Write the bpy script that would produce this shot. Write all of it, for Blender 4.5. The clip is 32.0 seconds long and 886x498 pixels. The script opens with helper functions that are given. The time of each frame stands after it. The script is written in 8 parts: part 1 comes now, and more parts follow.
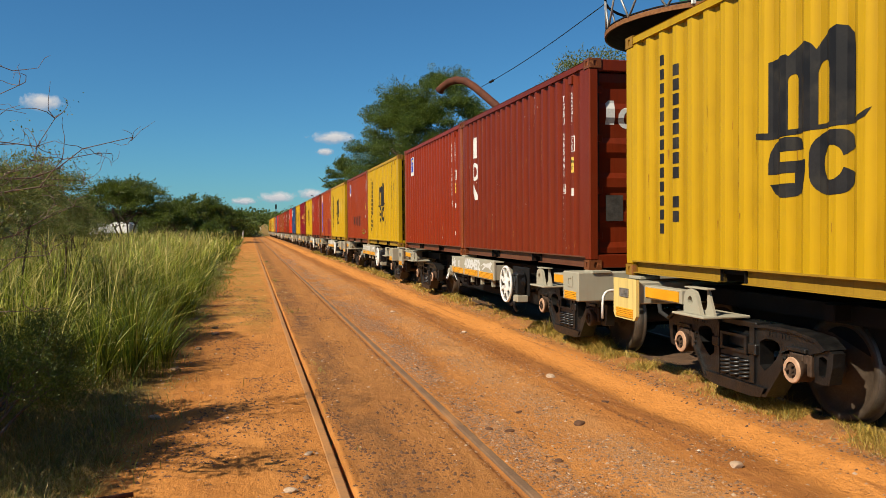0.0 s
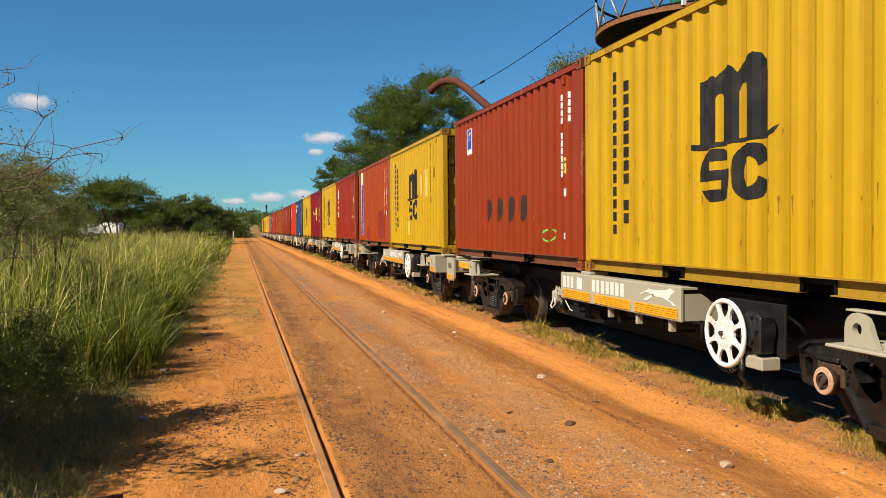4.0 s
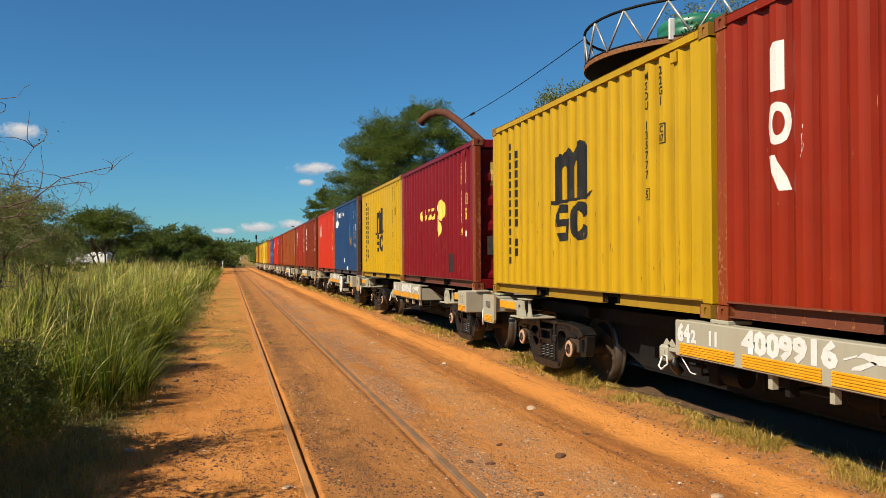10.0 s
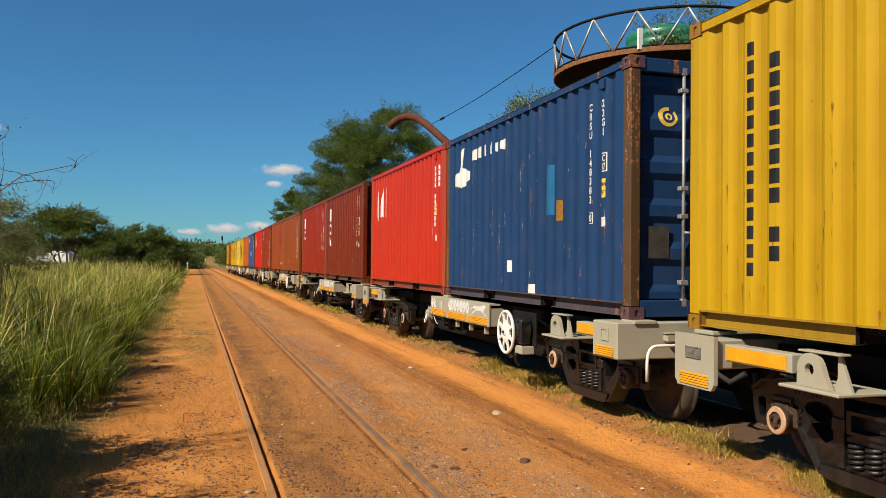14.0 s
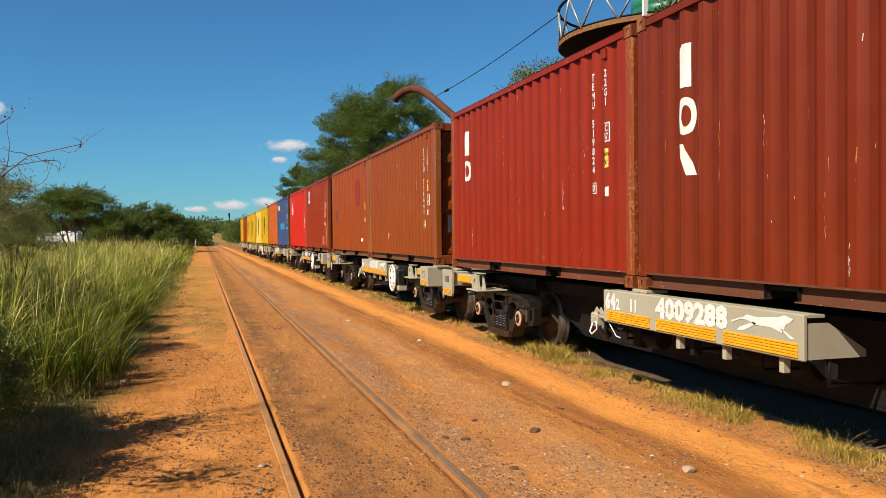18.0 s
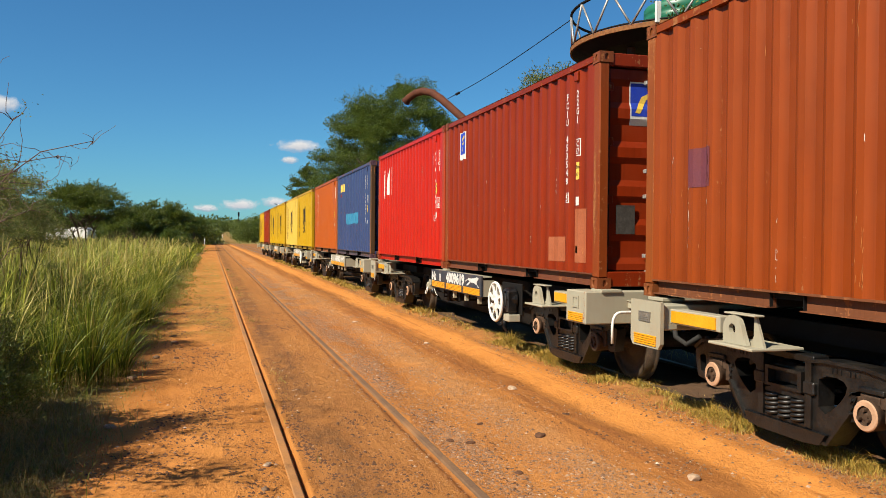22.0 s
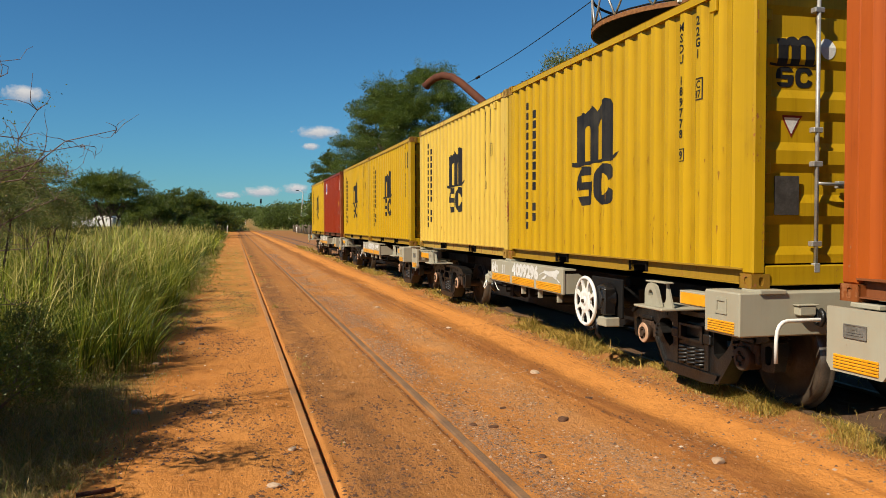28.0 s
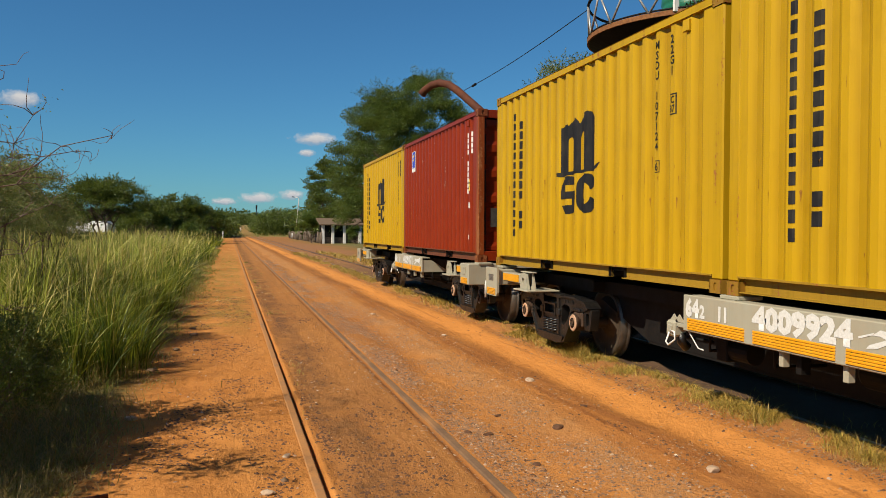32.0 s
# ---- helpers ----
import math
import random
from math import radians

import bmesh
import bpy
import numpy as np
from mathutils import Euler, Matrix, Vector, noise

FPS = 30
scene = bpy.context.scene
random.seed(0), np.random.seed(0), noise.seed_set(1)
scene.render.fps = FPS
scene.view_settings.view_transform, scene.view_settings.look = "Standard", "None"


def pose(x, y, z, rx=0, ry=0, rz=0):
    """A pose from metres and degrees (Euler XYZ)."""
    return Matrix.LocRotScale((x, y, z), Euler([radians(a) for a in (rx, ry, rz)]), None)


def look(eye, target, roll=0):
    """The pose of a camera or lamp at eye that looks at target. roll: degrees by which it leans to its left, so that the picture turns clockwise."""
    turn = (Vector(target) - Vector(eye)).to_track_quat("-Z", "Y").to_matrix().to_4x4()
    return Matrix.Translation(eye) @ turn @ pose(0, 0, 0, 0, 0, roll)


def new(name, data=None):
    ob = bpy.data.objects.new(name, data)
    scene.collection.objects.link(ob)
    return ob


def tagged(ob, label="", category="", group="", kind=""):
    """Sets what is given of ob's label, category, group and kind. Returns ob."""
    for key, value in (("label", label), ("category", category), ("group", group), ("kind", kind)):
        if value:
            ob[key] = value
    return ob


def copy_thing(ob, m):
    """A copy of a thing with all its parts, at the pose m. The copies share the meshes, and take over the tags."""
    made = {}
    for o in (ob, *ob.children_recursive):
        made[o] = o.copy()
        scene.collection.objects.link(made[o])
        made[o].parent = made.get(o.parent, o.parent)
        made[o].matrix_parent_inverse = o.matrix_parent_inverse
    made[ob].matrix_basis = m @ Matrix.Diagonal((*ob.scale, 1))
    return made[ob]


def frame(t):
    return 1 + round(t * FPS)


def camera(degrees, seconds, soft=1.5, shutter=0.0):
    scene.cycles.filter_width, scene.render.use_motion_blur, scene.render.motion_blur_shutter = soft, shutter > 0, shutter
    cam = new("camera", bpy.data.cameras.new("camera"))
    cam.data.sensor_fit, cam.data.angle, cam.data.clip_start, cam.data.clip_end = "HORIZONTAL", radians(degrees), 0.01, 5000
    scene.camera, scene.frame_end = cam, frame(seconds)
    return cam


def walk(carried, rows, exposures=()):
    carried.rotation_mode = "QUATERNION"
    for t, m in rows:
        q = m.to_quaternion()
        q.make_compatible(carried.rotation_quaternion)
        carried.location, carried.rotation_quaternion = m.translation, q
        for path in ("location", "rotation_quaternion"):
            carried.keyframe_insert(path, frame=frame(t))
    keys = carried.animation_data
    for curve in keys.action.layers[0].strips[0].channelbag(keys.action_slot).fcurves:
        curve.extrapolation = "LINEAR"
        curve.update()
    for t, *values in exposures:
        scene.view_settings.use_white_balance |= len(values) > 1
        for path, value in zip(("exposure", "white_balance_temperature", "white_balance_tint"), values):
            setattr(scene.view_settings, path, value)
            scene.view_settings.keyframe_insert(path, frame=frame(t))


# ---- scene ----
EYE = Vector((0, 0, 1.666))


def aim(yaw, pitch, roll):
    """Camera pose: yaw to the right of the track's line, pitch up, lean."""
    a, b = radians(yaw), radians(pitch)
    way = Vector((math.sin(a) * math.cos(b), math.cos(a) * math.cos(b), math.sin(b)))
    return look(EYE, EYE + way, roll)


cam = camera(57.11, 32.0, 0.5)
# seconds, yaw, pitch, lean of the hand-held camera, which stays on its spot
walk(cam, [(t, aim(y, p, r)) for t, y, p, r in (
    (0,13.34,-1.48,-0.46), (0.5,13.29,-1.53,-0.52), (1,13.28,-1.57,-0.55), (1.5,13.29,-1.57,-0.64), (2,13.32,-1.60,-0.73), (2.5,13.40,-1.61,-0.77),
    (3,13.57,-1.63,-0.69), (3.5,13.81,-1.58,-0.55), (5.5,14.13,-0.64,-0.42), (6,14.10,-0.33,-0.58), (6.5,14.17,-0.07,-0.61), (7,14.15,0.18,-0.62),
    (7.5,14.01,0.42,-0.66), (8,13.88,0.51,-0.63), (8.5,14.05,0.43,-0.43), (9,14.24,0.45,-0.24), (9.5,14.45,0.58,-0.15), (10,14.70,0.70,-0.26),
    (10.5,14.76,0.80,-0.18), (11,15.24,0.94,-0.51), (11.5,15.61,1.25,-0.18), (12,16.05,1.49,-0.21), (12.5,16.40,1.55,-0.02), (13,16.62,1.41,0.04),
    (13.5,16.82,1.16,0.28), (14,16.96,1.01,0.54), (14.5,17.14,0.88,0.61), (16.5,16.86,-0.48,-0.26), (17,16.75,-0.71,-0.36), (17.5,16.60,-0.82,-0.43),
    (18,16.46,-0.91,-0.54), (18.5,16.37,-1.04,-0.57), (19,16.25,-1.29,-0.30), (19.5,16.27,-1.38,0.20), (20,16.49,-1.36,0.40), (20.5,16.78,-1.48,0.01),
    (21,16.97,-1.74,0.09), (21.5,16.69,-1.37,0.51), (22,15.88,-0.71,0.49), (22.5,15.34,-0.49,-0.05), (23,15.16,-0.93,-0.66), (23.5,15.28,-1.17,-0.72),
    (24,15.21,-1.06,-0.57), (24.5,15.17,-0.97,-0.23), (25,15.04,-1.00,-0.11), (25.5,14.81,-1.01,-0.04), (27.5,14.22,-1.45,-0.01), (28,14.37,-1.78,-0.06),
    (28.5,14.53,-1.80,-0.07), (29,14.59,-1.79,-0.11), (29.5,14.63,-1.74,-0.06), (30,14.63,-1.61,-0.11), (30.5,14.61,-1.55,-0.18), (31,14.65,-1.52,-0.25),
    (31.5,14.68,-1.43,-0.07), (32,14.68,-1.28,0.22))],
    exposures=((0, 0.37), (3, 0.54), (7, 0.38), (9, 0.46), (11, 0.38), (12, 0.44), (14, 0.35), (17, 0.49), (21, 0.60), (25, 0.48), (27.5, 0.40), (29, 0.20), (30.5, 0.20), (32, 0.26)))

# seconds and metres gone by the train towards the camera
RUN = (
    (0,1.78), (0.5,4.20), (1,6.63), (1.5,9.04), (2,11.42), (2.5,13.81), (3,16.22), (3.5,18.67),
    (5.5,28.53), (6,30.96), (6.5,33.36), (7,35.74), (7.5,38.17), (8,40.63), (8.5,43.10), (9,45.57),
    (9.5,48.03), (10,50.46), (10.5,52.89), (11,55.30), (11.5,57.73), (12,60.17), (12.5,62.63), (13,65.08),
    (13.5,67.49), (14,69.88), (14.5,72.25), (16.5,81.78), (17,84.20), (17.5,86.65), (18,89.11), (18.5,91.58),
    (19,94.01), (19.5,96.42), (20,98.81), (20.5,101.21), (21,103.60), (21.5,105.99), (22,108.38), (22.5,110.78),
    (23,113.20), (23.5,115.61), (24,118.05), (24.5,120.46), (25,122.83), (25.5,125.19), (27.5,134.68), (28,137.05),
    (28.5,139.41), (29,141.80), (29.5,144.18), (30,146.55), (30.5,148.93), (31,151.29), (31.5,153.64), (32,155.99))

# ---- light ----
SUN_TURN, SUN_UP = 24.0, 43.0          # travel turned from +x towards +y, height above the horizon
SUN_FROM = Vector((-math.cos(radians(SUN_TURN)) * math.cos(radians(SUN_UP)),
                   -math.sin(radians(SUN_TURN)) * math.cos(radians(SUN_UP)), math.sin(radians(SUN_UP))))
sun = new("sun", bpy.data.lights.new("sun", "SUN"))
sun.data.energy, sun.data.angle, sun.data.color = 5.7, radians(0.5), (1.0, 0.90, 0.73)
sun.matrix_world = look(SUN_FROM * 50, (0, 0, 0))
world = bpy.data.worlds.new("sky")
scene.world = world
world.use_nodes = True
wn = world.node_tree
sky = wn.nodes.new("ShaderNodeTexSky")
sky.sky_type, sky.sun_disc = "NISHITA", False
sky.sun_elevation, sky.sun_rotation = radians(SUN_UP), math.atan2(SUN_FROM.x, SUN_FROM.y)
sky.air_density, sky.dust_density, sky.ozone_density = 1.0, 0.15, 3.0
rich = wn.nodes.new("ShaderNodeVectorMath")          # deep blue of a clear, dry sky
rich.operation = "MULTIPLY"
rich.inputs[1].default_value = (0.442, 0.955, 1.265)
wn.links.new(sky.outputs[0], rich.inputs[0])
wn.links.new(rich.outputs[0], wn.nodes["Background"].inputs[0])
wn.nodes["Background"].inputs[1].default_value = 0.0555

# ---- materials ----
def node(nt, kind, ins=None, **props):
    n = nt.nodes.new("ShaderNode" + kind)
    for k, v in props.items():
        setattr(n, k, v)
    for k, v in (ins or {}).items():
        if isinstance(v, bpy.types.NodeSocket):
            nt.links.new(v, n.inputs[k])
        else:
            n.inputs[k].default_value = v
    return n


def fresh(name):
    m = bpy.data.materials.new(name)
    m.use_nodes = True
    return m, m.node_tree, m.node_tree.nodes["Principled BSDF"]


def rgb(c):
    return (*c, 1.0)


def mixc(nt, fac, a, b, blend="MIX"):
    n = node(nt, "Mix", data_type="RGBA", blend_type=blend)
    for i, v in ((0, fac), (6, a), (7, b)):
        if isinstance(v, bpy.types.NodeSocket):
            nt.links.new(v, n.inputs[i])
        else:
            n.inputs[i].default_value = v if i == 0 else rgb(v)
    return n.outputs[2]


def ramp(nt, value, lo, hi, a=0.0, b=1.0):
    return node(nt, "MapRange", {0: value, 1: lo, 2: hi, 3: a, 4: b}, clamp=True).outputs[0]


def math2(nt, op, a, b=0.0):
    return node(nt, "Math", {0: a, 1: b}, operation=op).outputs[0]


def place(nt, scale=(1, 1, 1), shuffle=True):
    """Object coordinates, shifted at random from object to object."""
    co = node(nt, "TexCoord").outputs["Object"]
    if shuffle:
        rnd = node(nt, "ObjectInfo").outputs["Random"]
        co = node(nt, "VectorMath", {0: co, 1: math2(nt, "MULTIPLY", rnd, 37.0)}, operation="ADD").outputs[0]
    return node(nt, "VectorMath", {0: co, 1: scale}, operation="MULTIPLY").outputs[0]


def noise_of(nt, co, scale, detail=4.0, rough=0.6):
    return node(nt, "TexNoise", {"Vector": co, "Scale": scale, "Detail": detail, "Roughness": rough}).outputs[0]


def bumped(nt, bsdf, height, strength, distance=0.01):
    b = node(nt, "Bump", {"Strength": strength, "Distance": distance, "Height": height})
    nt.links.new(b.outputs[0], bsdf.inputs["Normal"])


def painted(name, colour=None, hollow_shade=0.0, rust=(0.15, 0.055, 0.02), amount=0.5, fade=0.10, gloss=0.55, dirt=(0.30, 0.17, 0.08), dusty=0.25, runs=0.36):
    """Weathered paint: the object's own colour where none is given; its alpha sets the rust."""
    m, nt, b = fresh(name)
    info = node(nt, "ObjectInfo")
    base = info.outputs["Color"] if colour is None else rgb_node(nt, colour)
    co = place(nt)
    big = noise_of(nt, co, 0.9, 3)
    streak = noise_of(nt, node(nt, "VectorMath", {0: co, 1: (9, 9, 0.55)}, operation="MULTIPLY").outputs[0], 1.0, 5, 0.65)
    fine = noise_of(nt, co, 28.0, 3)
    thin = noise_of(nt, node(nt, "VectorMath", {0: co, 1: (34, 34, 0.8)}, operation="MULTIPLY").outputs[0], 1.0, 4, 0.7)
    light = node(nt, "VectorMath", {0: base, 1: (1.45, 1.45, 1.5)}, operation="MULTIPLY").outputs[0]
    pale = mixc(nt, ramp(nt, big, 0.35, 0.7, 0.0, fade * 5), base, light)
    dark = mixc(nt, ramp(nt, streak, 0.46, 0.74, 0.0, runs), pale, (0.35, 0.30, 0.27), "MULTIPLY")
    dark = mixc(nt, ramp(nt, thin, 0.56, 0.72, 0.0, runs * 1.5), dark, (0.42, 0.36, 0.30), "MULTIPLY")
    dark = mixc(nt, ramp(nt, thin, 0.42, 0.28, 0.0, runs * 0.9), dark, light)
    blotch = math2(nt, "MULTIPLY", ramp(nt, noise_of(nt, co, 1.7, 6, 0.7), 0.52, 0.68), ramp(nt, streak, 0.40, 0.60))
    dark = mixc(nt, math2(nt, "MULTIPLY", blotch, runs * 1.7), dark, (0.46, 0.38, 0.33), "MULTIPLY")
    if hollow_shade:
        # rib hollows darkened in the paint: shade put into the colour, broken by noise
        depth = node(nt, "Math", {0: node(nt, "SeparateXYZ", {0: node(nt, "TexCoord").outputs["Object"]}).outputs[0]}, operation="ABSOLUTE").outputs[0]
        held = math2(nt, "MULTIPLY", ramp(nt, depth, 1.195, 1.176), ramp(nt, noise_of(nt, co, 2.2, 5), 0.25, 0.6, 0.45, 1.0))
        dark = mixc(nt, math2(nt, "MULTIPLY", held, hollow_shade), dark, (0.52, 0.46, 0.42), "MULTIPLY")
    worn = info.outputs["Alpha"] if colour is None else amount
    mask = math2(nt, "ADD", math2(nt, "MULTIPLY", streak, 0.62), math2(nt, "MULTIPLY", fine, 0.38))
    level = node(nt, "MapRange", {0: worn, 1: 0.0, 2: 1.0, 3: 0.76, 4: 0.54}).outputs[0]
    spots = ramp(nt, math2(nt, "SUBTRACT", mask, level), 0.0, 0.035)
    rusty = mixc(nt, spots, dark, mixc(nt, fine, rust, [c * 2.2 for c in rust]))
    sand = mixc(nt, ramp(nt, noise_of(nt, co, 3.0, 5), 0.45, 0.85, 0.0, dusty), rusty, dirt)
    nt.links.new(sand, b.inputs["Base Color"])
    nt.links.new(ramp(nt, math2(nt, "ADD", math2(nt, "MULTIPLY", fine, 0.4), spots), 0.0, 1.2, gloss - 0.08, 0.9), b.inputs["Roughness"])
    b.inputs["Specular IOR Level"].default_value = 0.17
    bumped(nt, b, math2(nt, "ADD", big, math2(nt, "MULTIPLY", fine, 0.15)), 0.12, 0.02)
    return m


def rgb_node(nt, c):
    n = node(nt, "RGB")
    n.outputs[0].default_value = rgb(c)
    return n.outputs[0]


def surface(name, a, b, scale=6.0, gloss=0.7, metal=0.0, bump=0.25, grain=60.0, extra=None):
    """Two-tone surface with grain."""
    m, nt, s = fresh(name)
    co = place(nt)
    n1, n2 = noise_of(nt, co, scale), noise_of(nt, co, grain, 3)
    col = mixc(nt, ramp(nt, n1, 0.35, 0.68), a, b)
    col = mixc(nt, ramp(nt, n2, 0.3, 0.75, 0.0, 0.5), col, [c * 0.5 for c in a])
    if extra:
        col = mixc(nt, ramp(nt, noise_of(nt, co, scale * 0.6, 5), 0.5, 0.72, 0.0, 0.8), col, extra)
    nt.links.new(col, s.inputs["Base Color"])
    nt.links.new(ramp(nt, n1, 0.2, 0.8, gloss - 0.12, gloss + 0.15), s.inputs["Roughness"])
    s.inputs["Metallic"].default_value = metal
    s.inputs["Specular IOR Level"].default_value = 0.5 if gloss < 0.5 else 0.22
    bumped(nt, s, math2(nt, "ADD", n1, math2(nt, "MULTIPLY", n2, 0.4)), bump, 0.012)
    return m


def foliage(name, a, b, back=0.35, dry=None, dry_part=0.0, bias=1.0, sheen=0.3):
    """Leaves or blades; each one has its own shade, and light comes through."""
    m, nt, s = fresh(name)
    nt.nodes.remove(s)
    rnd = node(nt, "NewGeometry").outputs["Random Per Island"]
    col = mixc(nt, math2(nt, "POWER", rnd, bias), a, b)
    if dry:
        shuffled = math2(nt, "FRACT", math2(nt, "MULTIPLY", rnd, 91.7))
        col = mixc(nt, ramp(nt, shuffled, 1 - dry_part, 1 - dry_part + 0.02), col, dry)
    d = node(nt, "BsdfPrincipled", {"Base Color": col, "Roughness": 0.45, "Specular IOR Level": sheen})
    t = node(nt, "BsdfTranslucent", {"Color": mixc(nt, 0.5, col, (0.30, 0.34, 0.05))})
    mix = node(nt, "MixShader", {0: back, 1: d.outputs[0], 2: t.outputs[0]})
    nt.links.new(mix.outputs[0], nt.nodes["Material Output"].inputs[0])
    return m


PAINT = painted("container_paint", dusty=0.05, gloss=0.42, fade=0.05, runs=0.20)
RIBBED = painted("ribbed_container_paint", dusty=0.04, gloss=0.42, hollow_shade=0.42, fade=0.04, runs=0.13)
STEEL_GREY = painted("grey_wagon_paint", (0.300, 0.278, 0.205), amount=0.50, fade=0.05, gloss=0.55, dusty=0.30, runs=0.07)
STEEL_DARK = painted("dark_blue_grey_paint", (0.035, 0.042, 0.055), amount=0.3, fade=0.05, dusty=0.25)
WHITE_METAL = painted("white_metal_paint", (0.68, 0.67, 0.62), amount=0.45, fade=0.0, dusty=0.2)
GREEN_TANK = surface("green_plastic", (0.012, 0.12, 0.062), (0.02, 0.17, 0.09), 2, 0.42, bump=0.05)
RUST = surface("rusty_casting", (0.16, 0.062, 0.022), (0.30, 0.13, 0.045), 14, 0.8, bump=0.5)
RUST_PIPE = surface("rusty_pipe", (0.075, 0.024, 0.013), (0.125, 0.042, 0.02), 4, 0.8, bump=0.4)
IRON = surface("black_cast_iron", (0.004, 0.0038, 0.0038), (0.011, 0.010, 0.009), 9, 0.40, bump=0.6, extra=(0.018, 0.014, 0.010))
# near black: the shade under wagons and inside recesses is put into the colour
UNDER = surface("shade_black_underframe", (0.004, 0.0035, 0.0035), (0.010, 0.008, 0.006), 5, 0.75, bump=0.3)
WHEEL = surface("wheel_steel", (0.040, 0.029, 0.020), (0.080, 0.059, 0.041), 5, 0.55, bump=0.15)
ADAPTER = surface("rusty_adapter", (0.045, 0.027, 0.017), (0.085, 0.050, 0.030), 14, 0.7, bump=0.4)
CREAM = painted("cream_paint", (0.60, 0.45, 0.15), amount=0.4, fade=0.06, dusty=0.2)
SCUFF = surface("scraped_paint", (0.36, 0.115, 0.030), (0.54, 0.25, 0.085), 30, 0.7, bump=0.1)
RUST_RUN = surface("rust_run", (0.20, 0.085, 0.012), (0.34, 0.165, 0.020), 26, 0.8, bump=0.2)
TREAD = surface("polished_tread", (0.10, 0.085, 0.07), (0.17, 0.15, 0.125), 5, 0.40, 0.7, bump=0.05)
CAP = surface("bearing_cap_paint", (0.50, 0.31, 0.20), (0.36, 0.21, 0.12), 9, 0.6, bump=0.3)
RAIL = surface("worn_rail", (0.085, 0.052, 0.032), (0.150, 0.095, 0.058), 4, 0.42, 0.3, bump=0.2)
RAIL_SANDY = surface("sand_covered_rail", (0.34, 0.165, 0.058), (0.46, 0.205, 0.062), 3, 0.75, 0.0, bump=0.2, extra=(0.22, 0.125, 0.066))
RAIL_DULL = surface("dull_rail", (0.150, 0.090, 0.052), (0.215, 0.125, 0.066), 3, 0.75, 0.0, bump=0.2, extra=(0.30, 0.150, 0.060))
GALV = surface("galvanised_rod", (0.36, 0.35, 0.33), (0.46, 0.45, 0.42), 8, 0.45, 0.5, bump=0.1, extra=(0.22, 0.13, 0.08))
AMBER = surface("amber_reflector", (0.68, 0.29, 0.006), (0.78, 0.36, 0.012), 5, 0.4, bump=0.1)
INK = surface("black_lettering", (0.008, 0.008, 0.009), (0.017, 0.016, 0.017), 5, 0.68, bump=0.05, extra=(0.035, 0.03, 0.022))
GREEN_SPRAY = surface("green_spray_paint", (0.10, 0.42, 0.05), (0.14, 0.48, 0.08), 6, 0.6, bump=0.03)
CHALK = surface("white_lettering", (0.66, 0.65, 0.61), (0.58, 0.56, 0.51), 5, 0.6, bump=0.05)
MUSTARD = surface("yellow_lettering", (0.78, 0.55, 0.10), (0.70, 0.46, 0.07), 6, 0.6, bump=0.05)
CAST_PLATE = surface("cast_plate", (0.16, 0.145, 0.12), (0.26, 0.235, 0.20), 12, 0.45, 0.3, bump=0.15)
PLATE = surface("data_plate", (0.06, 0.055, 0.048), (0.10, 0.09, 0.08), 12, 0.5, 0.3, bump=0.1)
DECAL_BLUE = surface("blue_decal", (0.02, 0.05, 0.42), (0.03, 0.06, 0.36), 6, 0.5, bump=0.03)
DECAL_TEAL = surface("dark_blue_overpaint", (0.012, 0.10, 0.22), (0.018, 0.13, 0.26), 6, 0.6, bump=0.03)
DECAL_CYAN = surface("cyan_overpaint", (0.03, 0.18, 0.32), (0.05, 0.24, 0.38), 6, 0.6, bump=0.03)
PATCH_RED = surface("red_overpaint", (0.195, 0.020, 0.011), (0.225, 0.027, 0.014), 6, 0.6, bump=0.03)
DECAL_FADED = surface("faded_blue_label", (0.125, 0.034, 0.050), (0.150, 0.038, 0.040), 8, 0.7, bump=0.03)
PATCH_DUSTY = surface("dusty_orange_overpaint", (0.30, 0.085, 0.034), (0.35, 0.105, 0.045), 6, 0.65, bump=0.03)
PATCH_PALE = surface("pale_overpaint", (0.56, 0.40, 0.10), (0.50, 0.34, 0.07), 6, 0.6, bump=0.03)
PATCH_BLACK = surface("soot_patch", (0.020, 0.013, 0.012), (0.045, 0.022, 0.018), 10, 0.75, bump=0.05)
GRASS = foliage("tall_grass", (0.014, 0.034, 0.002), (0.300, 0.320, 0.024), 0.26, (0.50, 0.40, 0.11), 0.07, 1.9, 0.18)
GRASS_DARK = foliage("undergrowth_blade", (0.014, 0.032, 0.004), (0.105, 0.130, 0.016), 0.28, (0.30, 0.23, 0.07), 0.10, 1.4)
GRASS_FAR = foliage("far_grass_blade", (0.060, 0.085, 0.014), (0.200, 0.190, 0.040), 0.30, (0.40, 0.30, 0.10), 0.25)
GRASS_LIGHT = foliage("arching_grass", (0.12, 0.16, 0.012), (0.46, 0.46, 0.075), 0.30, (0.66, 0.55, 0.18), 0.28, 1.1, 0.2)
GRASS_EDGE = foliage("tussock_grass", (0.014, 0.038, 0.003), (0.255, 0.290, 0.022), 0.26, (0.42, 0.34, 0.09), 0.05, 1.8, 0.18)
STRAW = foliage("grass_seed_head", (0.28, 0.23, 0.06), (0.50, 0.40, 0.13), 0.3)
VERGE = foliage("short_dry_grass", (0.22, 0.140, 0.026), (0.50, 0.33, 0.070), 0.06, (0.17, 0.16, 0.022), 0.14)
SPROUT = foliage("low_green_growth", (0.10, 0.115, 0.016), (0.27, 0.25, 0.040), 0.25, (0.36, 0.24, 0.08), 0.25)
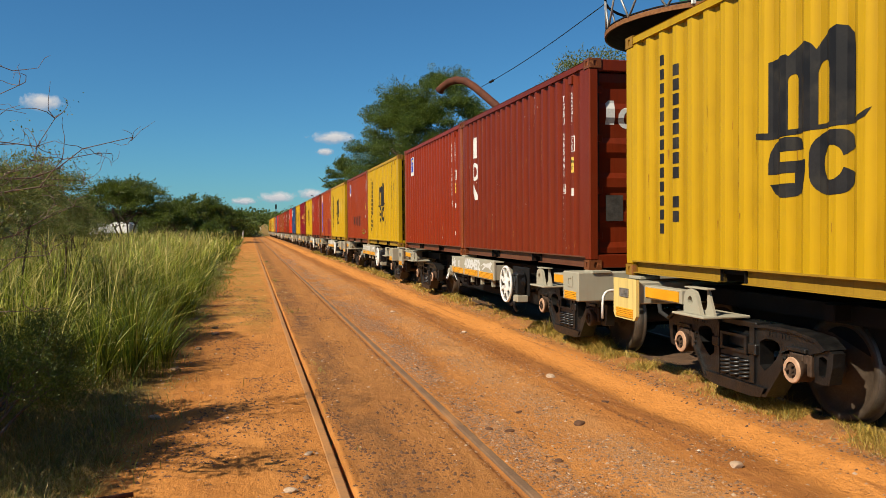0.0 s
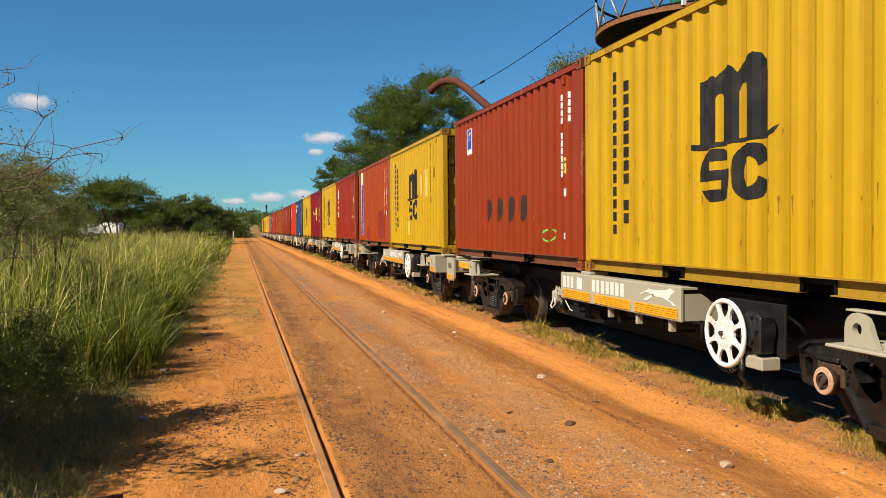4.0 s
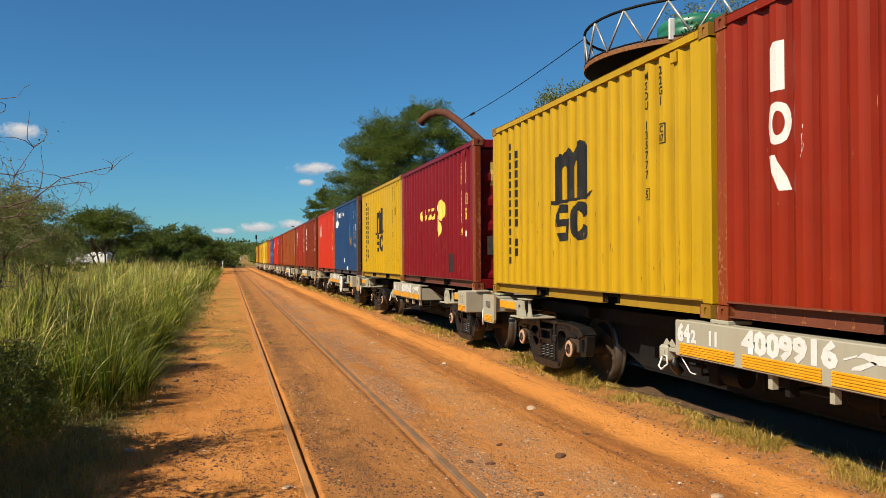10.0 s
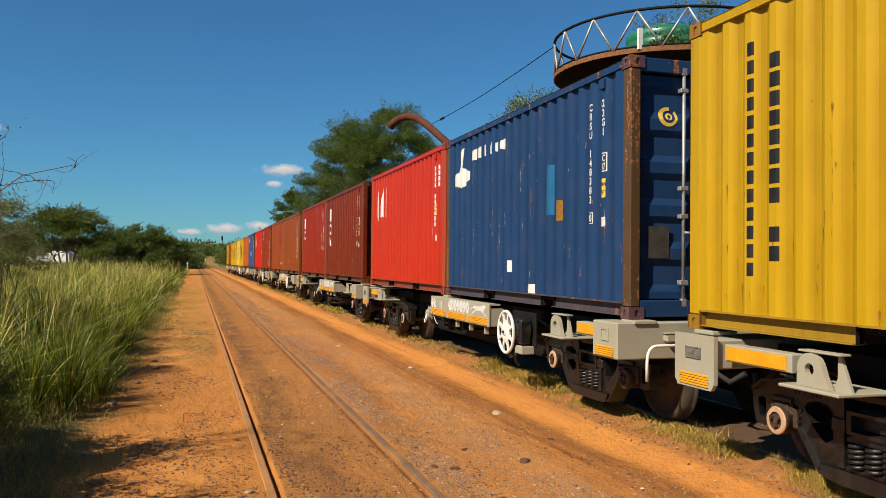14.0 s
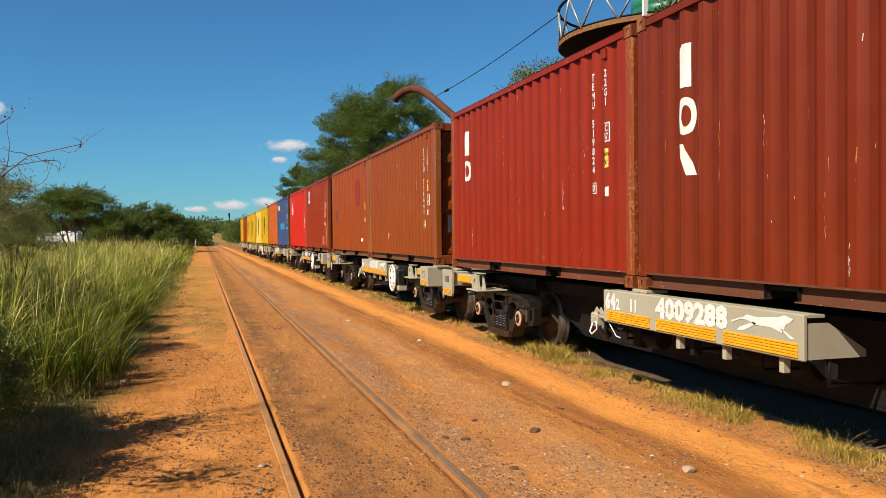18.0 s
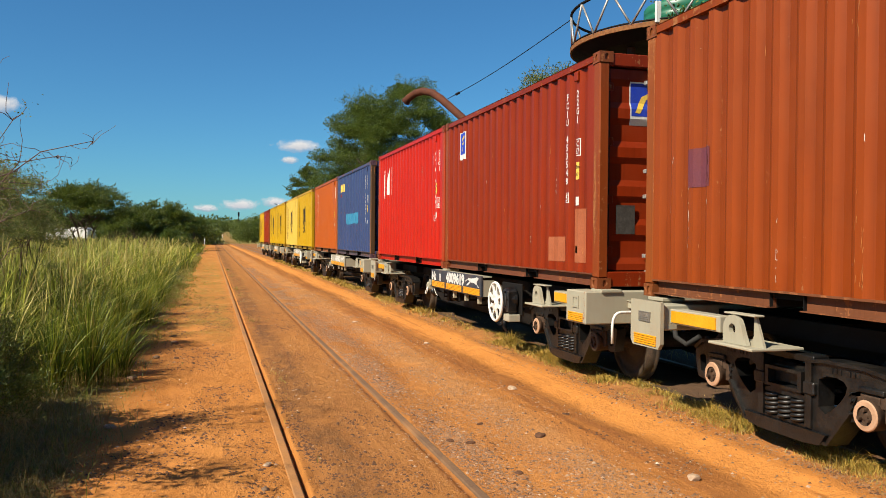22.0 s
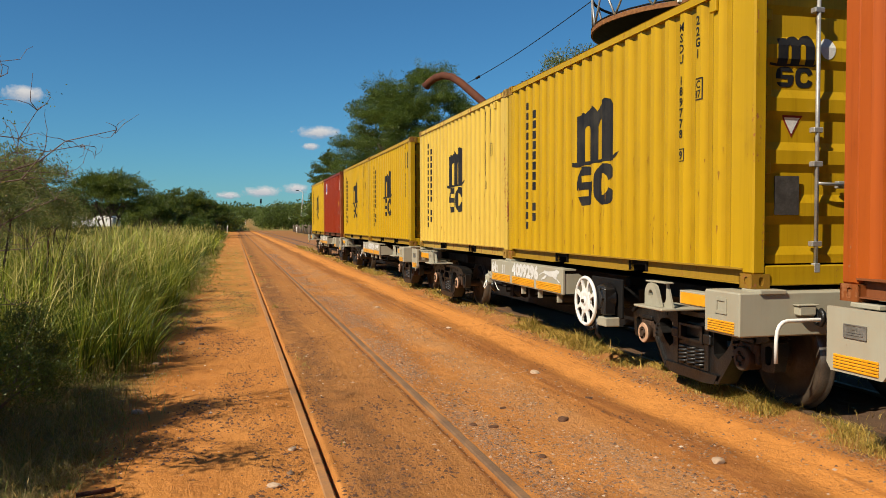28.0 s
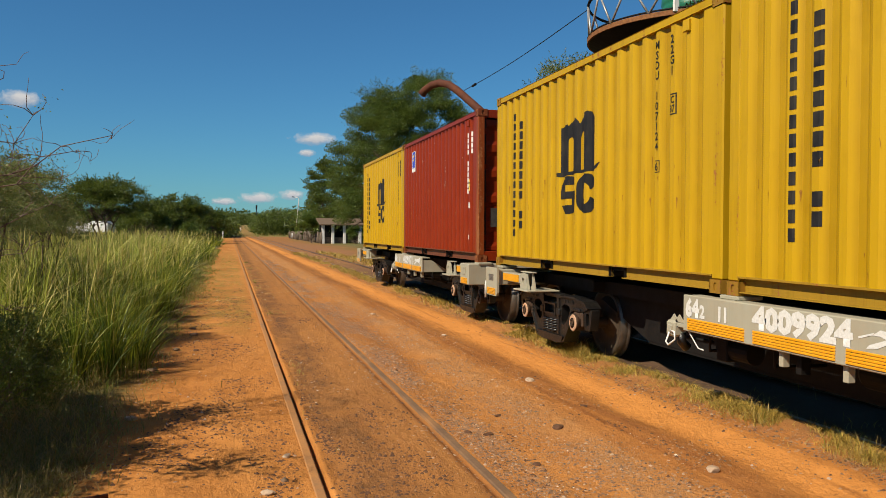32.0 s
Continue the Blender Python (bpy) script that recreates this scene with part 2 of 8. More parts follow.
STUBBLE = foliage("dead_blades", (0.16, 0.105, 0.030), (0.36, 0.25, 0.080), 0.20, (0.12, 0.14, 0.02), 0.25)
LEAF = foliage("acacia_leaf", (0.026, 0.052, 0.008), (0.120, 0.165, 0.024), 0.26, bias=1.3)
LEAF_DULL = foliage("thorn_leaf", (0.058, 0.078, 0.021), (0.160, 0.175, 0.055), 0.35, (0.26, 0.20, 0.09), 0.12)
LEAF_DARK = foliage("bush_leaf", (0.022, 0.042, 0.006), (0.130, 0.165, 0.024), 0.26, bias=1.5)
BARK = surface("grey_brown_bark", (0.075, 0.052, 0.036), (0.14, 0.10, 0.072), 8, 0.85, bump=0.6)
TWIG = surface("reddish_twig", (0.12, 0.075, 0.058), (0.22, 0.155, 0.12), 10, 0.8, bump=0.3)
STONE = surface("brown_stone", (0.20, 0.12, 0.07), (0.34, 0.23, 0.15), 9, 0.8, bump=0.3)
PALE_STONE = surface("pale_stone", (0.40, 0.27, 0.17), (0.50, 0.37, 0.26), 9, 0.8, bump=0.3)
GRAVEL = foliage("mixed_gravel", (0.085, 0.048, 0.032), (0.36, 0.190, 0.090), 0.0, (0.42, 0.30, 0.20), 0.06)
PALE_GRAVEL = foliage("pale_pebbles", (0.20, 0.105, 0.055), (0.46, 0.32, 0.22), 0.0, (0.62, 0.52, 0.42), 0.10)
CLOD = surface("dark_clod", (0.085, 0.042, 0.024), (0.17, 0.080, 0.040), 9, 0.85, bump=0.4)
WHITEWASH = surface("whitewash", (0.74, 0.72, 0.68), (0.64, 0.60, 0.54), 3, 0.85, bump=0.2)
OLD_WOOD = surface("weathered_timber", (0.10, 0.075, 0.055), (0.20, 0.155, 0.115), 5, 0.85, bump=0.5)
THATCH = surface("thatch", (0.115, 0.075, 0.045), (0.20, 0.14, 0.09), 7, 0.9, bump=0.6)
GLASS_DARK = surface("dark_glass", (0.02, 0.025, 0.03), (0.03, 0.035, 0.04), 3, 0.15, bump=0.0)
RUBBER = surface("tyre_rubber", (0.02, 0.02, 0.02), (0.035, 0.033, 0.03), 8, 0.8, bump=0.2)

# ---- building helpers ----
def box(bm, x0, x1, y0, y1, z0, z1, edge=0.0):
    r = bmesh.ops.create_cube(bm, size=1.0)
    for v in r["verts"]:
        v.co = Vector(((x0 + x1) / 2 + v.co.x * (x1 - x0), (y0 + y1) / 2 + v.co.y * (y1 - y0), (z0 + z1) / 2 + v.co.z * (z1 - z0)))
    if edge:
        es = list({e for v in r["verts"] for e in v.link_edges})
        bmesh.ops.bevel(bm, geom=es, offset=edge, segments=1, affect="EDGES")
    return bm


def tube(bm, pts, radii, sides=8, caps=True):
    """A tube along points; radii is one number or one for each point."""
    pts = [Vector(p) for p in pts]
    if not hasattr(radii, "__len__"):
        radii = [radii] * len(pts)
    rings, ref = [], Vector((0.31, 0.17, 0.93))
    for i, p in enumerate(pts):
        d = (pts[min(i + 1, len(pts) - 1)] - pts[max(i - 1, 0)]).normalized()
        if i == 0:
            a = d.cross(ref if abs(d.dot(ref.normalized())) < 0.95 else Vector((1, 0, 0))).normalized()
        else:
            a = (a - d * a.dot(d)).normalized()
        b = d.cross(a)
        rings.append([bm.verts.new(p + (a * math.cos(k * math.tau / sides) + b * math.sin(k * math.tau / sides)) * radii[i]) for k in range(sides)])
    for r, s in zip(rings, rings[1:]):
        for k in range(sides):
            f = bm.faces.new((r[k], r[(k + 1) % sides], s[(k + 1) % sides], s[k]))
            f.smooth = True
    if caps and sides > 2:
        bm.faces.new(rings[0][::-1])
        bm.faces.new(rings[-1])
    return bm


def prism(bm, pts, axis, a, b):
    """A flat outline (pairs) given thickness from a to b along the axis; the pairs are the other two axes in order."""
    def at(p, h):
        return {"x": (h, p[0], p[1]), "y": (p[0], h, p[1]), "z": (p[0], p[1], h)}[axis]
    lo, hi = [bm.verts.new(at(p, a)) for p in pts], [bm.verts.new(at(p, b)) for p in pts]
    n = len(pts)
    bm.faces.new(lo), bm.faces.new(hi[::-1])
    for i in range(n):
        bm.faces.new((lo[i], hi[i], hi[(i + 1) % n], lo[(i + 1) % n]))
    return bm


def ring_prism(bm, outer, inner, axis, a, b):
    """A frame: an outline with a hole, both with as many points, given thickness."""
    def at(p, h):
        return {"x": (h, p[0], p[1]), "y": (p[0], h, p[1]), "z": (p[0], p[1], h)}[axis]
    v = [[bm.verts.new(at(p, h)) for p in loop] for loop in (outer, inner) for h in (a, b)]
    n = len(outer)
    for i in range(n):
        j = (i + 1) % n
        bm.faces.new((v[0][i], v[1][i], v[1][j], v[0][j]))
        bm.faces.new((v[2][i], v[2][j], v[3][j], v[3][i]))
        bm.faces.new((v[0][i], v[0][j], v[2][j], v[2][i]))
        bm.faces.new((v[1][i], v[3][i], v[3][j], v[1][j]))
    return bm


def lathe(bm, profile, axis="x", centre=(0, 0, 0), sides=32):
    """profile: pairs of distance along the axis and radius."""
    c, rings = Vector(centre), []
    for h, r in profile:
        ring = []
        for k in range(sides):
            u, w = r * math.cos(k * math.tau / sides), r * math.sin(k * math.tau / sides)
            ring.append(bm.verts.new(c + Vector({"x": (h, u, w), "y": (u, h, w), "z": (u, w, h)}[axis])))
        rings.append(ring)
    for r, s in zip(rings, rings[1:]):
        for k in range(sides):
            bm.faces.new((r[k], r[(k + 1) % sides], s[(k + 1) % sides], s[k]))
    if profile[0][1] > 1e-4:
        bm.faces.new(rings[0][::-1])
    if profile[-1][1] > 1e-4:
        bm.faces.new(rings[-1])
    return bm


def mesh_of(name, bm, material, tidy=True):
    if tidy:
        bmesh.ops.recalc_face_normals(bm, faces=bm.faces[:])
    me = bpy.data.meshes.new(name)
    bm.to_mesh(me)
    bm.free()
    me.materials.append(material)
    return me


def part(name, bm, material, parent, label="", tidy=True):
    ob = new(name, mesh_of(name, bm, material, tidy))
    ob.parent = parent
    return tagged(ob, label) if label else ob


def again(name, me, parent, m):
    """One more part on the same mesh."""
    ob = new(name, me)
    ob.parent = parent
    ob.matrix_basis = m
    return ob


def B():
    return bmesh.new()


def sheet(name, verts, quads, material, smooth=False):
    """A mesh object straight from arrays of corners and four-sided faces."""
    verts, quads = np.asarray(verts, np.float32), np.asarray(quads, np.int32)
    me = bpy.data.meshes.new(name)
    me.vertices.add(len(verts))
    me.vertices.foreach_set("co", verts.ravel())
    me.loops.add(quads.size)
    me.loops.foreach_set("vertex_index", quads.ravel())
    me.polygons.add(len(quads))
    me.polygons.foreach_set("loop_start", np.arange(len(quads), dtype=np.int32) * quads.shape[1])
    if smooth:
        me.polygons.foreach_set("use_smooth", np.ones(len(quads), bool))
    me.update(calc_edges=True)
    me.validate()
    me.materials.append(material)
    return me


RNG = np.random.default_rng(7)


def lattice(x, y, seed=0):
    """Smooth value noise, 0 to 1."""
    x, y = np.asarray(x, float), np.asarray(y, float)
    xi, yi = np.floor(x).astype(np.int64), np.floor(y).astype(np.int64)
    fx, fy = x - xi, y - yi
    fx, fy = fx * fx * (3 - 2 * fx), fy * fy * (3 - 2 * fy)

    def h(a, b):
        n = (a * 374761393 + b * 668265263 + seed * 974711) & 0x7fffffff
        n = ((n ^ (n >> 13)) * 1274126177) & 0x7fffffff
        return ((n ^ (n >> 16)) & 0xffff) / 65535.0
    return (h(xi, yi) * (1 - fx) + h(xi + 1, yi) * fx) * (1 - fy) + (h(xi, yi + 1) * (1 - fx) + h(xi + 1, yi + 1) * fx) * fy


def blades(xy, z0, height, width, lean, curl=0.35, levels=4, turn=None):
    """Bent, tapering grass blades as arrays of corners and faces."""
    n = len(xy)
    yaw = RNG.uniform(0, math.tau, n) if turn is None else turn
    face = yaw + math.pi / 2 + RNG.normal(0, 0.5, n)
    s = np.linspace(0, 1, levels)
    out = lean[:, None] * (0.35 * s + curl * 1.6 * s ** 2.4)[None] * height[:, None]
    up = height[:, None] * (s[None] - 0.22 * np.minimum(lean[:, None], 1.4) * s[None] ** 2.6)
    cx, cy = xy[:, 0, None] + out * np.cos(yaw)[:, None], xy[:, 1, None] + out * np.sin(yaw)[:, None]
    cz = z0[:, None] + up
    w = width[:, None] * np.array([0.75, 1.0, 0.7, 0.12] if levels == 4 else np.interp(s, [0, 0.4, 1], [0.8, 1, 0.12]))[None] / 2
    dx, dy = w * np.cos(face)[:, None], w * np.sin(face)[:, None]
    v = np.stack([np.stack([cx - dx, cy - dy, cz], -1), np.stack([cx + dx, cy + dy, cz], -1)], 2)
    v = v.reshape(n * levels * 2, 3)
    base = (np.arange(n) * levels * 2)[:, None] + (np.arange(levels - 1) * 2)[None]
    q = np.stack([base, base + 1, base + 3, base + 2], -1).reshape(-1, 4)
    return v, q, np.stack([cx[:, -1], cy[:, -1], cz[:, -1]], -1)


def leaves(centres, size, flat=0.0, slim=0.55, along=None):
    """Small leaf faces at random turns, or drawn out along given ways."""
    n = len(centres)
    a = RNG.normal(size=(n, 3))
    if along is not None:
        a = along * 1.2 + a * 0.55
    a[:, 2] *= 1 - flat * 0.7
    a /= np.linalg.norm(a, axis=1, keepdims=True)
    b = np.cross(a, RNG.normal(size=(n, 3)))
    b /= np.linalg.norm(b, axis=1, keepdims=True)
    size = np.broadcast_to(size, (n,))[:, None] * RNG.uniform(0.6, 1.3, (n, 1))
    a, b = a * size, b * size * slim
    v = np.stack([centres - a, centres + b * 0.9 - a * 0.1, centres + a, centres - b], 1).reshape(-1, 3)
    return v, np.arange(n * 4).reshape(n, 4)


def pads(cen, out, count, cluster, size, slim=0.42):
    """Leaves gathered into flattened clumps, densest at the clumps' upper skin."""
    rad = cluster * RNG.uniform(0.45, 1.1, len(cen))
    k = RNG.choice(len(cen), count, p=rad ** 2 / np.sum(rad ** 2))
    u = RNG.normal(size=(count, 3))
    u /= np.linalg.norm(u, axis=1, keepdims=True)
    u *= (RNG.random((count, 1)) ** 0.45)
    u[:, 2] = np.where(u[:, 2] < 0, u[:, 2] * 0.6, u[:, 2])
    pos = cen[k] + u * rad[k, None] * np.array([1.0, 1.0, 0.55])
    return leaves(pos, size, slim=slim, along=u + out[k] * 0.5)


def sprays(starts, out, count, reach, size, slim=0.42, lift=0.25, droop=0.25, each=10):
    """Leaves set along short twigs that reach outwards from given places."""
    n = max(1, count // each)
    k = RNG.integers(0, len(starts), n)
    way = out[k] * 0.75 + RNG.normal(size=(n, 3)) * 0.55 + np.array((0, 0, lift))
    way /= np.linalg.norm(way, axis=1, keepdims=True)
    long = reach * RNG.uniform(0.35, 1.0, n)
    first = starts[k] + RNG.uniform(-0.35, 0.35, (n, 3)) * reach
    t = (np.arange(each)[None] + RNG.random((n, each))) / each
    pos = first[:, None] + way[:, None] * (t * long[:, None])[..., None]
    pos[..., 2] -= droop * long[:, None] * t ** 2
    pos += RNG.uniform(-0.5, 0.5, pos.shape) * (0.16 * reach)
    return leaves(pos.reshape(-1, 3), size, slim=slim, along=np.repeat(way, each, 0))


def heap(*pieces):
    """Joins (corners, faces) pairs."""
    vs, qs, k = [], [], 0
    for v, q in pieces:
        vs.append(v)
        qs.append(q + k)
        k += len(v)
    return np.concatenate(vs), np.concatenate(qs)


def lettering(body, size, bold=0.0, line=1.0, align="CENTER"):
    """A bmesh of built-in-font letters, flat in x and y."""
    cu = bpy.data.curves.new("letters", "FONT")
    cu.body, cu.size, cu.offset, cu.space_line, cu.align_x, cu.resolution_u = body, size, bold, line, align, 2
    ob = bpy.data.objects.new("letters", cu)
    me = bpy.data.meshes.new_from_object(ob)
    bm = bmesh.new()
    bm.from_mesh(me)
    bpy.data.objects.remove(ob)
    bpy.data.meshes.remove(me)
    bpy.data.curves.remove(cu)
    return bm


def poly(bm, pts):
    return bm.faces.new([bm.verts.new((p[0], p[1], 0)) for p in pts])


def rect(bm, x0, y0, x1, y1):
    return poly(bm, [(x0, y0), (x1, y0), (x1, y1), (x0, y1)])


def oval(cx, cy, rx, ry, n=20, power=2.0):
    out = []
    for k in range(n):
        c, s = math.cos(k * math.tau / n), math.sin(k * math.tau / n)
        out.append((cx + rx * math.copysign(abs(c) ** (2 / power), c), cy + ry * math.copysign(abs(s) ** (2 / power), s)))
    return out


def band(bm, outer, inner, skip=()):
    """The flat strip between two outlines with as many points."""
    a, b = [bm.verts.new((*p, 0)) for p in outer], [bm.verts.new((*p, 0)) for p in inner]
    n = len(a)
    for i in range(n):
        if i not in skip:
            bm.faces.new((a[i], a[(i + 1) % n], b[(i + 1) % n], b[i]))

# ---- ground ----
def ground_material():
    m, nt, b = fresh("red_sand_ground")
    pos = node(nt, "NewGeometry").outputs["Position"]
    xyz = node(nt, "SeparateXYZ", {0: pos})
    x, y = xyz.outputs[0], xyz.outputs[1]

    def drawn(sx, sy):
        return node(nt, "VectorMath", {0: pos, 1: (sx, sy, 1.0)}, operation="MULTIPLY").outputs[0]

    def mul(*vs):
        out = vs[0]
        for v in vs[1:]:
            out = math2(nt, "MULTIPLY", out, v)
        return out

    def lane(v, a0, a1, b1, b0):
        return mul(ramp(nt, v, a0, a1), ramp(nt, v, b0, b1))
    broad, mid, fine, grain = noise_of(nt, drawn(1.0, 0.22), 1.1, 5), noise_of(nt, pos, 5.0, 7, 0.72), noise_of(nt, pos, 30.0, 5, 0.7), noise_of(nt, pos, 150.0, 3, 0.65)
    patch, far_n = noise_of(nt, drawn(1.0, 0.6), 2.1, 8, 0.74), noise_of(nt, pos, 0.35, 4)
    line = noise_of(nt, drawn(7.0, 0.20), 1.0, 6, 0.66)
    grit = node(nt, "TexVoronoi", {"Vector": pos, "Scale": 70.0}, feature="F1")
    chip = node(nt, "TexVoronoi", {"Vector": pos, "Scale": 34.0}, feature="F1")
    xw = math2(nt, "ADD", x, mul(math2(nt, "SUBTRACT", broad, 0.5), 0.42))
    xw = math2(nt, "ADD", xw, mul(math2(nt, "SUBTRACT", mid, 0.5), 0.22))
    # loose orange sand, mottled
    sand = mixc(nt, ramp(nt, broad, 0.36, 0.66), (0.415, 0.157, 0.033), (0.518, 0.219, 0.053))
    sand = mixc(nt, ramp(nt, patch, 0.48, 0.68, 0.0, 0.50), sand, (0.304, 0.110, 0.026))
    sand = mixc(nt, ramp(nt, patch, 0.44, 0.28, 0.0, 0.40), sand, (0.569, 0.249, 0.065))
    # trodden earth between the siding's rails, stained along the near rail
    between = lane(x, 0.62, 0.72, 1.60, 1.70)
    sand = mixc(nt, mul(between, ramp(nt, line, 0.30, 0.62, 0.45, 0.95)), sand, (0.296, 0.130, 0.039))
    stain = lane(xw, 0.66, 0.78, 0.98, 1.22)
    sand = mixc(nt, mul(stain, ramp(nt, patch, 0.36, 0.58)), sand, (0.174, 0.080, 0.028))
    shoulder = lane(x, 1.56, 1.60, 1.66, 1.68)
    sand = mixc(nt, mul(shoulder, 0.6), sand, (0.193, 0.073, 0.023))
    # strip of stones beside the siding, then finer grey grit
    coarse = lane(xw, 1.70, 1.80, 2.10, 2.45)
    stones = mixc(nt, chip.outputs[1], (0.129, 0.066, 0.040), (0.344, 0.200, 0.100))
    sand = mixc(nt, mul(coarse, ramp(nt, mid, 0.36, 0.60, 0.15, 0.75), ramp(nt, chip.outputs[0], 0.70, 0.45)), sand, stones)
    greyish = lane(xw, 2.25, 2.50, 2.85, 3.10)
    sand = mixc(nt, mul(greyish, ramp(nt, patch, 0.34, 0.60, 0.15, 0.75)), sand, mixc(nt, grit.outputs[1], (0.292, 0.157, 0.072), (0.447, 0.230, 0.088)))
    # dark band churned by tyres, and the smooth bright lane beside it
    churned = lane(xw, 2.85, 3.10, 3.35, 3.62)
    sand = mixc(nt, mul(churned, ramp(nt, line, 0.34, 0.58, 0.25, 0.90)), sand, (0.224, 0.083, 0.023))
    bright = lane(xw, 3.45, 3.68, 3.95, 4.15)
    sand = mixc(nt, mul(bright, 0.75), sand, (0.557, 0.221, 0.048))
    sand = mixc(nt, mul(bright, ramp(nt, line, 0.54, 0.62)), sand, (0.387, 0.146, 0.033))
    rubble = lane(xw, 4.05, 4.18, 4.35, 4.50)
    sand = mixc(nt, mul(rubble, ramp(nt, mid, 0.40, 0.58, 0.1, 0.8)), sand, mixc(nt, chip.outputs[1], (0.209, 0.088, 0.034), (0.356, 0.153, 0.054)))
    # wheel lines drawn out along the path
    sand = mixc(nt, ramp(nt, line, 0.56, 0.68, 0.0, 0.40), sand, (0.284, 0.106, 0.029))
    # grains and small dark litter
    litter_here = math2(nt, "MAXIMUM", ramp(nt, mid, 0.46, 0.60, 0.25, 1.0), mul(coarse, 1.0))
    sand = mixc(nt, mul(ramp(nt, fine, 0.55, 0.64), litter_here, 0.70), sand, (0.198, 0.072, 0.022))
    sand = mixc(nt, mul(ramp(nt, grit.outputs[0], 0.30, 0.16), ramp(nt, mid, 0.44, 0.60)), sand, mixc(nt, grit.outputs[1], (0.120, 0.055, 0.027), (0.602, 0.323, 0.136)))
    sand = mixc(nt, ramp(nt, grain, 0.54, 0.68, 0.0, 0.60), sand, (0.232, 0.089, 0.027))
    # dark earth by the rail; under the train its shadow is painted in
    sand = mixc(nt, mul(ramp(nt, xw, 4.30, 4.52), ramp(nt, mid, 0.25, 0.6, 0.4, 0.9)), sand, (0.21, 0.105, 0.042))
    bed_shade = mul(ramp(nt, xw, 4.60, 4.90), ramp(nt, xw, 9.5, 8.6), ramp(nt, y, 120.0, 95.0))
    sand = mixc(nt, mul(bed_shade, 0.85), sand, mixc(nt, ramp(nt, y, 24.0, 42.0), (0.075, 0.050, 0.034), (0.26, 0.125, 0.055)))
    # litter and soil below the grass, thin green on the far part of the path
    left = ramp(nt, math2(nt, "ADD", x, mul(math2(nt, "SUBTRACT", mid, 0.5), 0.9)), -0.78, -1.22)
    right = ramp(nt, math2(nt, "ADD", x, mul(math2(nt, "SUBTRACT", far_n, 0.5), 9.0)), 9.0, 13.0)
    sprout = mul(lane(xw, -1.0, -0.4, 0.30, 0.50), ramp(nt, y, 12.5, 15.5), ramp(nt, patch, 0.40, 0.60, 0.0, 0.75), ramp(nt, y, 75.0, 50.0))
    sand = mixc(nt, sprout, sand, (0.27, 0.175, 0.040))
    cross = lane(y, 146.0, 156.0, 190.0, 204.0)
    beyond = ramp(nt, y, 196.0, 212.0)
    trail = lane(xw, 3.6, 4.4, 6.2, 7.0)
    green = math2(nt, "MAXIMUM", mul(math2(nt, "MAXIMUM", left, right), math2(nt, "SUBTRACT", 1.0, cross)), mul(beyond, math2(nt, "SUBTRACT", 1.0, mul(trail, 0.35))))
    litter = mixc(nt, ramp(nt, mid, 0.35, 0.65), (0.15, 0.105, 0.042), (0.12, 0.125, 0.032))
    litter = mixc(nt, beyond, litter, mixc(nt, ramp(nt, far_n, 0.4, 0.6), (0.26, 0.165, 0.055), (0.15, 0.135, 0.040)))
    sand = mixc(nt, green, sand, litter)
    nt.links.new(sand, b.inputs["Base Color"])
    b.inputs["Roughness"].default_value = 0.92
    b.inputs["Specular IOR Level"].default_value = 0.12
    # relief: smooth where driven on, rough in stones and clods
    rough = math2(nt, "ADD", ramp(nt, patch, 0.42, 0.62, 0.25, 1.0), mul(coarse, 0.8))
    h = mul(math2(nt, "ADD", mul(mid, 1.0), math2(nt, "ADD", mul(fine, 0.45), mul(grain, 0.12))), rough)
    h = math2(nt, "ADD", h, mul(ramp(nt, chip.outputs[0], 0.55, 0.15), coarse, ramp(nt, mid, 0.42, 0.58), 0.22))
    h = math2(nt, "ADD", h, mul(ramp(nt, grit.outputs[0], 0.45, 0.10), greyish, 0.12))
    # tyre print in the loose lane
    tread = mul(lane(x, 3.88, 3.90, 3.97, 3.99), ramp(nt, math2(nt, "SINE", mul(y, 52.0)), -0.3, 0.3), ramp(nt, patch, 0.40, 0.56))
    h = math2(nt, "ADD", h, mul(tread, -0.16))
    bumped(nt, b, h, 1.0, 0.026)
    return m


TRACK_X = 5.267                     # middle of the train's track
NEAR_RAILS = (0.553, 1.702)         # heads of the buried siding
RAIL_TOP = 0.08


def step(u):
    """A smooth step from 0 to 1."""
    return 1 / (1 + np.exp(-np.clip(u, -40, 40)))


